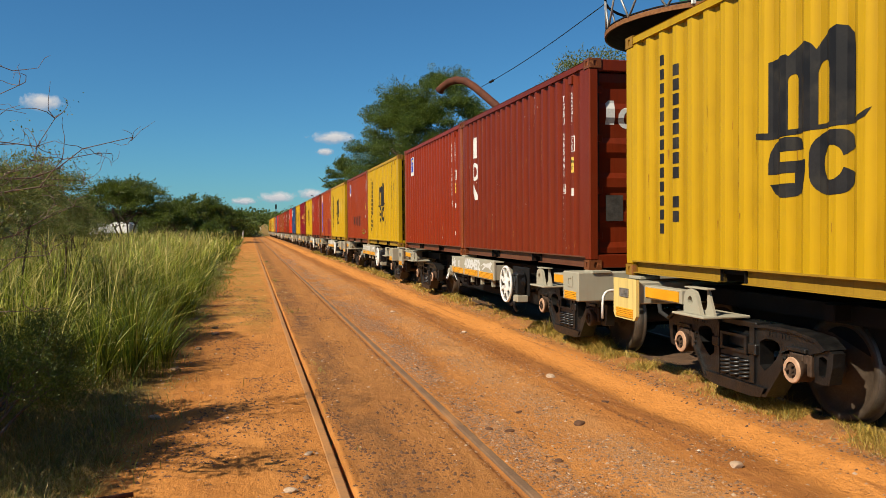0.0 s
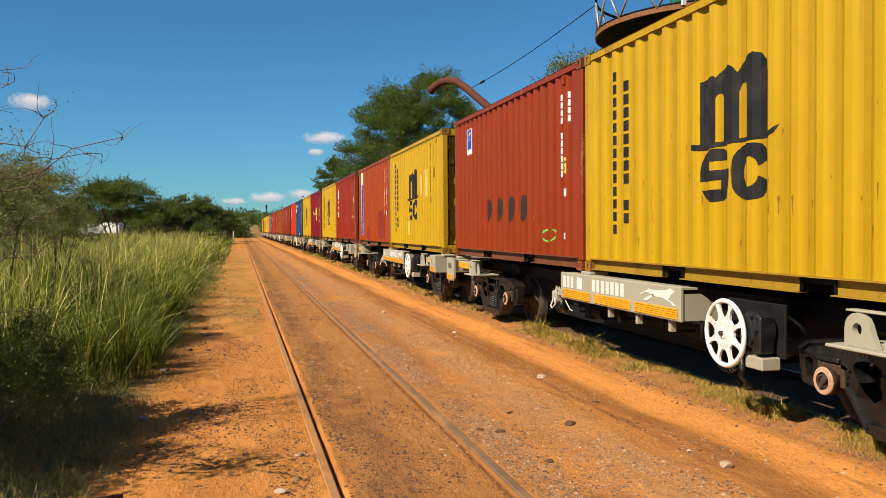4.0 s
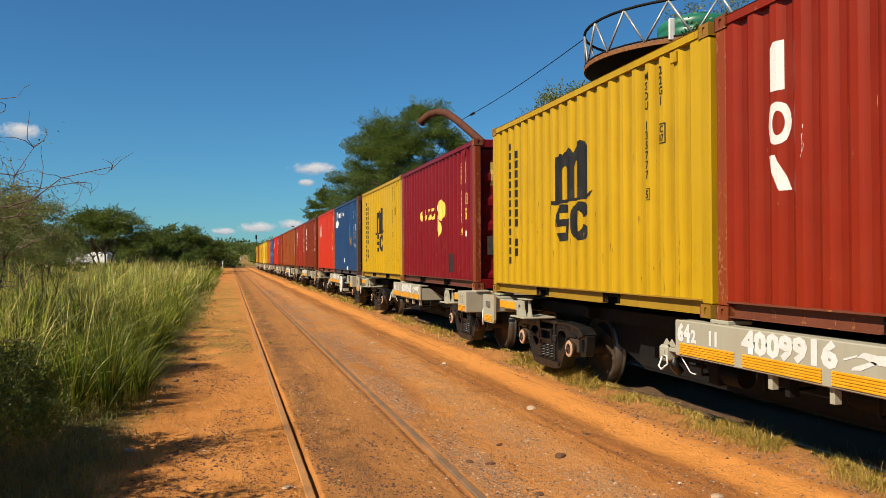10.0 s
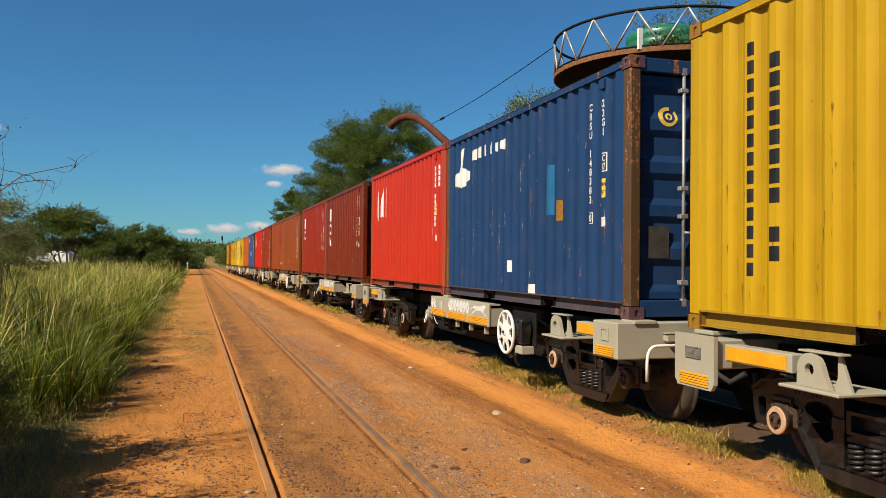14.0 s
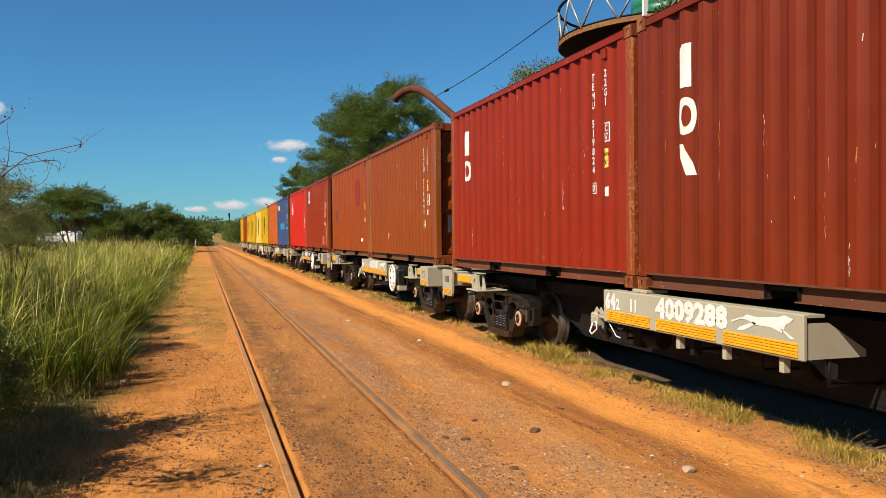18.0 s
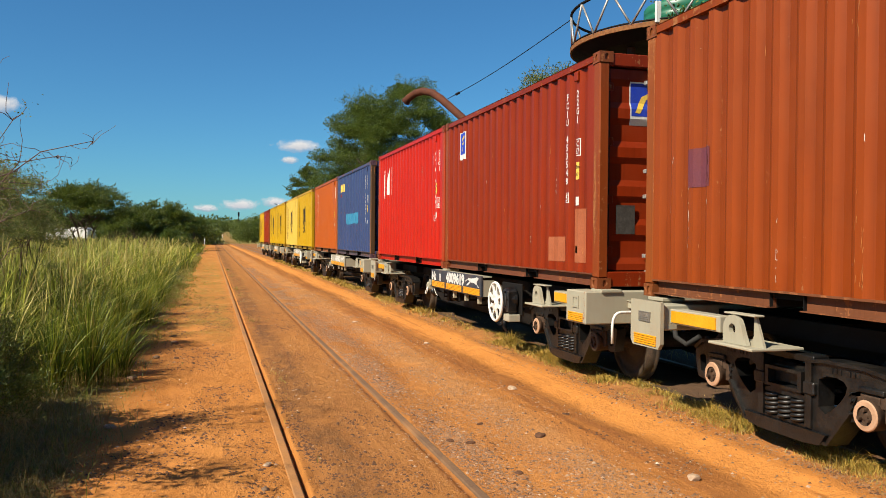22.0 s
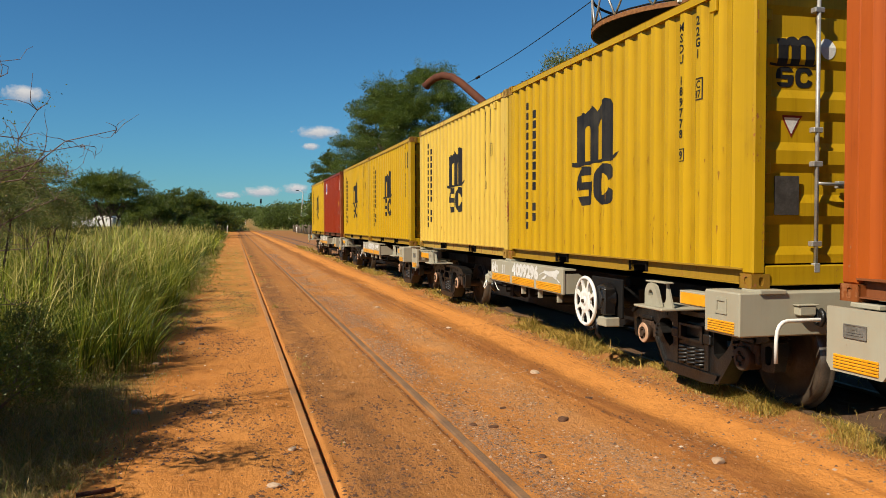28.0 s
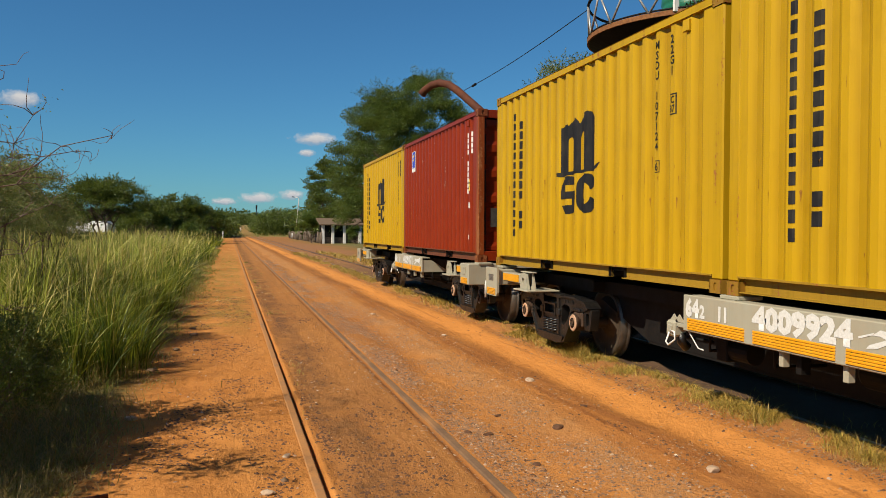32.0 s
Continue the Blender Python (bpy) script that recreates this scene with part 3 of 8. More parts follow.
def ground_height(x, y):
    near = np.exp(-np.abs(y) / 90.0)
    h = (lattice(x * 0.6, y * 0.25, 1) - 0.5) * 0.05 + (lattice(x * 2.3, y * 1.3, 2) - 0.5) * 0.028 + (lattice(x * 9, y * 7, 3) - 0.5) * 0.014
    h += (lattice(x * 24, y * 21, 6) - 0.5) * 0.006
    h *= 0.25 + 0.75 * near
    # vehicle ruts between the two tracks, and the bank before the train's rail
    wave = 0.12 * np.sin(y * 0.21) + 0.07 * np.sin(y * 0.53 + 1)
    h += 0.020 * np.exp(-((x - 4.02 - wave * 0.4) / 0.16) ** 2) - 0.035 * np.exp(-((x - 3.62 - wave * 0.4) / 0.20) ** 2)
    h -= 0.022 * np.exp(-((x - 2.2 - wave) / 0.22) ** 2)
    h += 0.035 * step((x - 4.3) / 0.08) + 0.026 * np.exp(-((x - 4.61) / 0.075) ** 2) + (0.022 + 0.05 * (lattice(x * 3, y * 2.2, 14) - 0.4)) * np.exp(-((x - 4.50) / 0.13) ** 2)
    # the siding lies flush in the earth, with a flangeway beside each rail
    for rx, side in ((NEAR_RAILS[0], 1), (NEAR_RAILS[1], -1)):
        flat = np.exp(-((x - rx) / 0.16) ** 2)
        h = h * (1 - flat) - 0.004 * flat
        ragged = 0.010 * (lattice(y * 3.0, y * 0 + rx, 31) - 0.5) + 0.006 * (lattice(y * 14.0, y * 0 + rx, 32) - 0.5)
        if side > 0:
            h -= 0.060 * step((x - rx - 0.033) / 0.004) * step((rx + 0.072 + ragged - x) / 0.005)
            h += 0.006 * np.exp(-((x - rx - 0.10 - ragged) / 0.030) ** 2)
        else:
            h -= 0.022 * step((rx - 0.036 - x) / 0.004) * step((x - rx + 0.080 + ragged) / 0.006)
    # beyond the crossing the land climbs gently
    up = np.clip((y - 208.0) / 260.0, 0, 1)
    h += 4.6 * up * up * (3 - 2 * up)
    h += 0.05 * np.clip((-1.0 - x) / 1.0, 0, 1) + 0.25 * np.clip((np.abs(x - 3) - 30) / 300, 0, 1)
    return h


def build_ground():
    fine_x = np.concatenate([np.arange(-2.2, 0.45, 0.06), np.arange(0.45, 0.54, 0.03), np.arange(0.54, 0.70, 0.0065), np.arange(0.70, 0.85, 0.02), np.arange(0.85, 1.5, 0.05),
                             np.arange(1.5, 1.61, 0.03), np.arange(1.61, 1.70, 0.008), np.arange(1.70, 1.85, 0.025), np.arange(1.85, 5.2, 0.045), np.arange(5.2, 7.0, 0.12)])
    out_r, out_l = 7.0 + np.geomspace(0.25, 3500, 46), -2.2 - np.geomspace(0.12, 3500, 46)[::-1]
    xs = np.concatenate([out_l, fine_x, out_r])
    ys = [3.4]
    while ys[-1] < 3800:
        ys.append(ys[-1] + max(0.045, 0.0105 * ys[-1]))
    ys = np.concatenate([-np.geomspace(0.5, 2500, 30)[::-1], np.linspace(0, 3.2, 14), ys])
    gx, gy = np.meshgrid(xs, ys)
    v = np.stack([gx, gy, ground_height(gx, gy)], -1).reshape(-1, 3)
    i = (np.arange(len(ys) - 1)[:, None] * len(xs) + np.arange(len(xs) - 1)[None]).reshape(-1, 1)
    q = np.concatenate([i, i + 1, i + 1 + len(xs), i + len(xs)], 1)
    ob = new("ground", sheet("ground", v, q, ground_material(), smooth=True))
    tagged(ob, "orange sandy ground with ruts, gravel and a buried siding", "ground", kind="structure")


def rail_mesh(y0, y1, head=0.066):
    bm = B()
    pr = [(-0.055, -0.13), (0.055, -0.13), (0.055, -0.115), (0.009, -0.10), (0.009, -0.04), (head / 2, -0.03), (head / 2, -0.006),
          (head / 2 - 0.007, 0), (-head / 2 + 0.007, 0), (-head / 2, -0.006), (-head / 2, -0.03), (-0.009, -0.04), (-0.009, -0.10), (-0.055, -0.115)]
    prism(bm, pr, "y", y0, y1)
    return bm


def build_rails():
    kinds = ((NEAR_RAILS[0], 0.005, RAIL_SANDY, "sand-covered siding rail sunk flush into orange sand"), (NEAR_RAILS[1], 0.008, RAIL_DULL, "grey-brown siding rail sunk flush into gravel and sand"),
             (TRACK_X - 0.568, RAIL_TOP, RAIL, "worn brown rail of the train's track above the sand"), (TRACK_X + 0.568, RAIL_TOP, RAIL, "worn brown rail of the train's track above the sand"))
    for x, z, material, words in kinds:
        root = new("rail")
        root.location = (x, 0, z)
        tagged(root, words, "rail", "rails of the two tracks", "structure")
        me = mesh_of("rail_length", rail_mesh(-5.996, 5.996), material)
        for a in range(-18, 206, 12):
            again("rail_length", me, root, pose(0, a, 0))


build_ground()
build_rails()

# ---- the train: containers ----
LENGTH, WIDE, HIGH = 6.058, 2.438, 2.591
HALF, SIDE = LENGTH / 2, WIDE / 2
PITCH, RIB = 0.278, 0.036
RIB_START = -2.711
BREAKS = sorted({round(RIB_START + k * PITCH + d, 4) for k in range(20) for d in (0.0, 0.068, 0.138, 0.206)} | {2.86})


def rib(y):
    """How far the side wall lies back at y along the container."""
    if not RIB_START < y < 2.86:
        return 0.0
    u = (y - RIB_START) % PITCH
    if u < 0.068:
        return RIB * u / 0.068
    if u < 0.138:
        return RIB
    if u < 0.206:
        return RIB * (0.206 - u) / 0.068
    return 0.0


FACE = SIDE - 0.012                    # outer face of the ribs
DOORS = -HALF + 0.075                  # outer face of the doors


def side_wall(sign):
    bm = B()
    ys = [-2.90] + BREAKS + [2.90]
    cols = [[bm.verts.new((sign * (FACE - rib(y)), y, z)) for z in (0.155, 2.50)] for y in ys]
    back = [[bm.verts.new((sign * (FACE - rib(y) - 0.006), y, z)) for z in (0.155, 2.50)] for y in ys]
    for c in (cols, back):
        for a, b in zip(c, c[1:]):
            bm.faces.new((a[0], b[0], b[1], a[1]))
    return bm


def door_leaf(x0, x1):
    """A door leaf with deep horizontal ribs."""
    bm = B()
    prof, z = [(0.20, 0.0), (0.27, 0.0)], 0.27
    for k in range(5):
        prof += [(z + 0.07, 0.028), (z + 0.25, 0.028), (z + 0.32, 0.0), (z + 0.43, 0.0)]
        z += 0.43
    prof[-1] = (2.42, 0.0)
    m = 0.045
    for a, b, deep in ((x0, x0 + m, 0), (x0 + m, x1 - m, 1), (x1 - m, x1, 0)):
        lo = [bm.verts.new((a, DOORS + d * deep, z)) for z, d in prof]
        hi = [bm.verts.new((b, DOORS + d * deep, z)) for z, d in prof]
        for i in range(len(prof) - 1):
            bm.faces.new((lo[i], hi[i], hi[i + 1], lo[i + 1]))
    for xa in (x0 + m, x1 - m):
        for (z0, d0), (z1, d1) in zip(prof, prof[1:]):
            if d0 or d1:
                bm.faces.new([bm.verts.new(p) for p in ((xa, DOORS, z0), (xa, DOORS, z1), (xa, DOORS + d1, z1), (xa, DOORS + d0, z0))])
    box(bm, x0, x1, DOORS + 0.042, DOORS + 0.06, 0.20, 2.42)
    return bm


def casting(x, y, z):
    """A corner casting with its slotted holes."""
    bm = B()
    sx, sy = (1 if x > 0 else -1), (1 if y > 0 else -1)
    x0, x1 = sorted((x, x - sx * 0.162))
    y0, y1 = sorted((y, y - sy * 0.178))
    box(bm, x0 + 0.012, x1 - 0.012, y0 + 0.012, y1 - 0.012, z + 0.010, z + 0.108)
    w, cy, cz = 0.178, (y0 + y1) / 2, z + 0.059
    for xa, xb in ((x0, x0 + 0.014), (x1 - 0.014, x1)):
        o = [(y0, z), (cy, z), (y1, z), (y1, cz), (y1, z + 0.118), (cy, z + 0.118), (y0, z + 0.118), (y0, cz)]
        i = [(cy - 0.02, cz - 0.03), (cy, cz - 0.036), (cy + 0.02, cz - 0.03), (cy + 0.026, cz), (cy + 0.02, cz + 0.03), (cy, cz + 0.036), (cy - 0.02, cz + 0.03), (cy - 0.026, cz)]
        ring_prism(bm, o, i, "x", xa, xb)
    cx = (x0 + x1) / 2
    for ya, yb in ((y0, y0 + 0.014), (y1 - 0.014, y1)):
        o = [(x0, z), (cx, z), (x1, z), (x1, cz), (x1, z + 0.118), (cx, z + 0.118), (x0, z + 0.118), (x0, cz)]
        i = [(cx - 0.018, cz - 0.03), (cx, cz - 0.036), (cx + 0.018, cz - 0.03), (cx + 0.024, cz), (cx + 0.018, cz + 0.03), (cx, cz + 0.036), (cx - 0.018, cz + 0.03), (cx - 0.024, cz)]
        ring_prism(bm, o, i, "y", ya, yb)
    box(bm, x0 + 0.002, x1 - 0.002, y0 + 0.002, y1 - 0.002, z + 0.108, z + 0.118)
    box(bm, x0 + 0.002, x1 - 0.002, y0 + 0.002, y1 - 0.002, z, z + 0.010)
    return bm


def build_container():
    root = new("shipping_container")
    for s in (-1, 1):
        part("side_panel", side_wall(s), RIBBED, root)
        bm = box(B(), s * (SIDE - 0.07), s * (SIDE - 0.004), -2.88, 2.88, 2.497, 2.573, 0.006)
        part("top_rail", bm, PAINT, root)
        bm = B()
        ys, zs = (-2.88, -1.205, -0.845, 0.845, 1.205, 2.88), (0.028, 0.037, 0.0372, 0.148, 0.1482, 0.163)
        out = (0.002, 0.002, 0.060, 0.060, 0.001, 0.001)
        g = [[[bm.verts.new((s * (SIDE - (o if f else 0.09)), y, z)) for z, o in zip(zs, out)] for y in ys] for f in (1, 0)]
        solid = {(i, j) for i in range(5) for j in range(5) if j >= 3 or i % 2 == 0}
        for i, j in solid:
            for f in (0, 1):
                bm.faces.new((g[f][i][j], g[f][i + 1][j], g[f][i + 1][j + 1], g[f][i][j + 1]))
            for di, dj, a, b in ((-1, 0, (i, j), (i, j + 1)), (1, 0, (i + 1, j), (i + 1, j + 1)), (0, -1, (i, j), (i + 1, j)), (0, 1, (i, j + 1), (i + 1, j + 1))):
                if (i + di, j + dj) not in solid:
                    bm.faces.new((g[0][a[0]][a[1]], g[0][b[0]][b[1]], g[1][b[0]][b[1]], g[1][a[0]][a[1]]))
        part("bottom_rail", bm, PAINT, root)
        for e in (-1, 1):
            bm = B()
            x0, x1 = sorted((s * (SIDE - 0.005), s * (SIDE - 0.125)))
            y0, y1 = sorted((e * (HALF - 0.008), e * (HALF - 0.155)))
            box(bm, x0, x1, y0, y1, 0.117, 2.475, 0.014)
            part("corner_post", bm, PAINT, root)
            for z in (0.0, HIGH - 0.118):
                part("corner_casting", casting(s * SIDE, e * HALF, z), PAINT, root, "rusty steel corner casting")
    for c in (-1.025, 1.025):
        bm = B()
        box(bm, -SIDE + 0.03, SIDE - 0.03, c - 0.185, c - 0.18, 0.03, 0.15)
        box(bm, -SIDE + 0.03, SIDE - 0.03, c + 0.18, c + 0.185, 0.03, 0.15)
        box(bm, -SIDE + 0.03, SIDE - 0.03, c - 0.18, c + 0.18, 0.136, 0.14)
        part("fork_pocket", bm, UNDER, root)
    part("floor", box(B(), -SIDE + 0.07, SIDE - 0.07, -2.95, 2.95, 0.10, 0.15), UNDER, root)
    bm = B()
    ys = np.linspace(-2.9, 2.9, 43)
    rows = [[bm.verts.new((x, y, 2.555 + (0.016 if k % 2 else 0.0))) for x in (-1.16, 1.16)] for k, y in enumerate(ys)]
    for a, b in zip(rows, rows[1:]):
        bm.faces.new((a[0], a[1], b[1], b[0]))
    part("roof", bm, PAINT, root)
    # doors at the near end
    part("door_header", box(B(), -1.10, 1.10, -HALF + 0.012, -HALF + 0.10, 2.44, 2.58, 0.008), PAINT, root)
    part("door_sill", box(B(), -1.10, 1.10, -HALF + 0.012, -HALF + 0.12, 0.02, 0.185, 0.008), PAINT, root)
    for s in (-1, 1):
        x0, x1 = sorted((s * 1.095, s * 0.012))
        leaf = part("door", door_leaf(x0, x1), PAINT, root)
        for z in (0.42, 0.98, 1.62, 2.22):
            bm = box(B(), *sorted((s * 1.135, s * 1.02)), DOORS - 0.022, DOORS + 0.004, z - 0.045, z + 0.045, 0.006)
            tube(bm, [(s * 1.118, DOORS - 0.02, z - 0.07), (s * 1.118, DOORS - 0.02, z + 0.07)], 0.016, 8)
            part("hinge", bm, PAINT, leaf)
        for x in (0.60, 0.18):
            bm = B()
            tube(bm, [(s * x, DOORS - 0.045, 0.14), (s * x, DOORS - 0.045, 2.50)], 0.0175, 10)
            for z in (0.16, 2.47):
                box(bm, s * x - 0.03, s * x + 0.03, DOORS - 0.065, DOORS - 0.02, z - 0.04, z + 0.04, 0.006)
            rod = part("lock_rod", bm, GALV, leaf, "galvanised lock rod")
            for z in (0.36, 1.02, 1.30, 2.28):
                bm = box(B(), s * x - 0.045, s * x + 0.045, DOORS - 0.064, DOORS, z - 0.022, z + 0.022, 0.005)
                part("rod_bracket", bm, GALV, leaf)
            bm = B()
            tube(bm, [(s * x, DOORS - 0.062, 0.86), (s * (x - 0.08), DOORS - 0.072, 0.855), (s * (x - 0.26), DOORS - 0.072, 0.85)], 0.013, 6)
            box(bm, *sorted((s * (x - 0.20), s * (x - 0.30))), DOORS - 0.06, DOORS - 0.01, 0.82, 0.88, 0.004)
            part("door_handle", bm, GALV, leaf)
        # gasket, widened so its black strip also stands for the shaded gap
        part("gasket", box(B(), *sorted((s * 1.096, s * 1.058)), DOORS - 0.006, DOORS + 0.03, 0.19, 2.43), RUBBER, leaf)
    part("data_plate", box(B(), -0.97, -0.74, DOORS - 0.006, DOORS + 0.001, 0.60, 0.92), PLATE, root, "dark metal data plate")
    # plain end wall at the far end
    bm = B()
    xs = [-1.1 + 0.2 * k for k in range(12)]
    cols = [[bm.verts.new((x + d, HALF - 0.06 - o, z)) for z in (0.15, 2.5)] for k, x in enumerate(xs[:-1]) for d, o in ((0, 0), (0.05, 0.04), (0.1, 0.04), (0.15, 0))]
    for a, b in zip(cols, cols[1:]):
        bm.faces.new((a[0], b[0], b[1], a[1]))
    part("end_panel", bm, PAINT, root)
    for z0, z1 in ((0.02, 0.17), (2.48, 2.57)):
        part("end_rail", box(B(), -1.1, 1.1, HALF - 0.09, HALF - 0.015, z0, z1, 0.006), PAINT, root)
    bm = box(B(), -FACE - 0.030, -FACE + 0.001, -2.50, -2.40, 2.36, 2.47, 0.006)
    part("vent", bm, PAINT, root)
    return root


def side_mark(name, bm, material, root, y, z, label=""):
    """Paint on the side that faces the camera; it follows the ribs. x of the drawing runs towards the near end."""
    bmesh.ops.remove_doubles(bm, verts=bm.verts[:], dist=1e-5)
    for v in bm.verts:
        v.co = Vector((0, y - v.co.x, z + v.co.y))
    ys = [v.co.y for v in bm.verts]
    lo, hi = min(ys), max(ys)
    for cut in BREAKS:
        if lo < cut < hi:
            bmesh.ops.bisect_plane(bm, geom=bm.verts[:] + bm.edges[:] + bm.faces[:], plane_co=(0, cut, 0), plane_no=(0, 1, 0))
    for v in bm.verts:
        v.co.x = -FACE + rib(v.co.y) - 0.003
    ob = part(name, bm, material, root, label, tidy=False)
    return tagged(ob, kind="stuff") if name.endswith("column") or name in ("paint_wear", "code", "rust_run") else ob


def door_depth(z):
    """How far the ribbed door lies back at the height z."""
    u = (z - 0.27) % 0.43
    if not 0.27 < z < 2.40:
        return 0.0
    return 0.028 * min(1.0, max(0.0, min(u / 0.07, (0.32 - u) / 0.07)))


def end_mark(name, bm, material, root, x, z, label=""):
    """Paint on the doors; it follows their ribs."""
    for v in bm.verts:
        v.co = Vector((x + v.co.x, 0, z + v.co.y))
    zs = [v.co.z for v in bm.verts]
    for k in range(5):
        for d in (0.0, 0.07, 0.25, 0.32):
            cut = 0.27 + 0.43 * k + d
            if min(zs) < cut < max(zs):
                bmesh.ops.bisect_plane(bm, geom=bm.verts[:] + bm.edges[:] + bm.faces[:], plane_co=(0, 0, cut), plane_no=(0, 0, 1))
    for v in bm.verts:
        v.co.y = DOORS - 0.004 + door_depth(v.co.z)
    return part(name, bm, material, root, label, tidy=False)


def stacked(text, height, step, bold=0.0):
    """Letters one below the other."""
    bm = B()
    for k, ch in enumerate(text):
        if ch == " ":
            continue
        one = lettering(ch, height * 1.38, bold)
        for v in one.verts:
            v.co.y -= k * step + height
        me = bpy.data.meshes.new("tmp")
        one.to_mesh(me)
        one.free()
        bm.from_mesh(me)
        bpy.data.meshes.remove(me)
    return bm


def bars(count, w, h, step, gaps=()):
    """A column of plain upright blocks."""
    bm = B()
    for k in range(count):
        if k not in gaps:
            rect(bm, -w * 0.42, -k * step - h, w * 0.42, -k * step)
    return bm


def emblem():
    """A three-stemmed arch over two rounds, with a swung line between."""
    bm = B()
    crest = ((0.0, 0.565), (0.15, 0.585), (0.24, 0.585), (0.26, 0.565), (0.30, 0.60), (0.38, 0.635), (0.46, 0.640), (0.53, 0.605), (0.565, 0.555), (0.60, 0.60), (0.68, 0.655),
             (0.80, 0.680), (0.88, 0.655), (0.94, 0.590), (0.965, 0.50), (0.97, 0.45))

    def roof_at(x):
        for (a, za), (b, zb) in zip(crest, crest[1:]):
            if a <= x <= b:
                return za + (zb - za) * (x - a) / (b - a)
        return crest[-1][1]

    def foot_at(x):
        for c, r, top in ((0.303, 0.044, 0.42), (0.655, 0.076, 0.46)):
            if abs(x - c) < r:
                return top - r + math.sqrt(r * r - (x - c) ** 2)
        return 0.0
    cuts = sorted({a for a, _ in crest} | {0.259 + 0.011 * k for k in range(9)} | {0.579 + 0.0152 * k for k in range(11)})
    edge = 1e-5
    for a, b in zip(cuts, cuts[1:]):
        poly(bm, [(a, foot_at(a + edge)), (b, foot_at(b - edge)), (b, roof_at(b)), (a, roof_at(a))])
    return bm


def emblem_stroke():
    bm = B()
    poly(bm, [(-0.19, 0.02), (-0.19, -0.03), (0.0, -0.055), (0.0, 0.0)])
    poly(bm, [(0.0, 0.0), (0.0, -0.055), (0.52, -0.035), (0.52, 0.0)])
    poly(bm, [(0.52, 0.0), (0.52, -0.035), (0.97, -0.035), (1.08, -0.005), (1.12, 0.055), (0.97, 0.0)])
    return bm


def emblem_left():
    """A rounded block with a slot cut in from either side."""
    bm, r = B(), 0.235
    rows = [-r, -0.225, -0.20, -0.165, -0.125, -0.045, 0.045, 0.125, 0.165, 0.20, 0.225, r]

    def half(z):
        return r * max(0.0, 1 - abs(z / r) ** 2.8) ** (1 / 2.8) + 0.02 * (abs(z) >= r)
    for a, b in zip(rows, rows[1:]):
        mid, wa, wb = (a + b) / 2, half(a), half(b)
        la, lb, ra, rb = -wa, -wb, wa, wb
        if 0.045 < mid < 0.125:
            ra = rb = -0.075
        elif -0.125 < mid < -0.045:
            la = lb = 0.075
        poly(bm, [(0.235 + la, a - 0.29), (0.235 + ra, a - 0.29), (0.235 + rb, b - 0.29), (0.235 + lb, b - 0.29)])
    return bm


def emblem_right():
    bm = B()
    band(bm, oval(0.745, -0.29, 0.235, 0.235, 24, 2.8), oval(0.745, -0.29, 0.105, 0.125, 24, 2.4), skip=(23, 0))
    return bm


def wordmark():
    """A white upright mark of three shapes, one below the other."""
    bm = B()
    poly(bm, [(-0.075, -0.39), (0.065, -0.39), (0.065, -0.01), (-0.03, -0.01), (-0.075, -0.06)])
    band(bm, oval(0, -0.64, 0.135, 0.165), oval(0.01, -0.64, 0.055, 0.095))
    poly(bm, [(-0.135, -0.88), (-0.02, -0.88), (0.135, -1.16), (0.02, -1.16)])
    return bm


def code(root, letters, ink, y=-1.902, z=2.40, kind="22G1", y2=-2.18, ht=0.080, step=0.099, drop=0.66):
    side_mark("code", stacked(letters, ht, step, 0.003), ink, root, y, z)
    side_mark("size_code", stacked(kind, ht, step, 0.003), ink, root, y2, z)
    bm = B()
    top = -(len(letters) - 1) * step
    band(bm, [(-0.055, top - ht - 0.022), (0.055, top - ht - 0.022), (0.055, top + 0.018), (-0.055, top + 0.018)], [(-0.047, top - ht - 0.014), (0.047, top - ht - 0.014), (0.047, top + 0.010), (-0.047, top + 0.010)])
    side_mark("digit_frame", bm, ink, root, y, z)
    bm = B()
    band(bm, [(-0.07, -0.10), (0.07, -0.10), (0.07, 0.10), (-0.07, 0.10)], [(-0.058, -0.088), (0.058, -0.088), (0.058, 0.088), (-0.058, 0.088)])
    side_mark("class_frame", bm, ink, root, y2, z - drop)
    side_mark("class_mark", lettering("iC", 0.095, 0.002), ink, root, y2, z - drop + 0.01)
    side_mark("class_mark", lettering("87", 0.095, 0.002), ink, root, y2, z - drop - 0.075)


def sticker(root, y, z, wide=0.30, high=0.46):
    bm = B()
    rect(bm, -wide / 2, -high / 2, wide / 2, high / 2)
    base = side_mark("sticker", bm, CHALK, root, y, z, "white and blue company sticker")
    bm = B()
    rect(bm, -wide / 2 + 0.015, -high / 2 + 0.09, wide / 2 - 0.015, high / 2 - 0.015)
    ob = side_mark("sticker_field", bm, DECAL_BLUE, root, y, z)
    ob.location.x = -0.003
    bm = B()
    poly(bm, [(-0.10, -0.08), (-0.03, 0.10), (0.12, 0.17), (0.12, 0.12), (0.02, 0.06), (-0.05, -0.09)])
    poly(bm, [(0.0, 0.03), (0.10, 0.06), (0.10, 0.02), (-0.01, -0.01)])
    ob = side_mark("sticker_stroke", bm, MUSTARD, root, y, z)
    ob.location.x = -0.006


def blot(root, y, z, w, h, material, name="paint_patch"):
    bm = B()
    rect(bm, -w / 2, -h / 2, w / 2, h / 2)
    side_mark(name, bm, material, root, y, z)


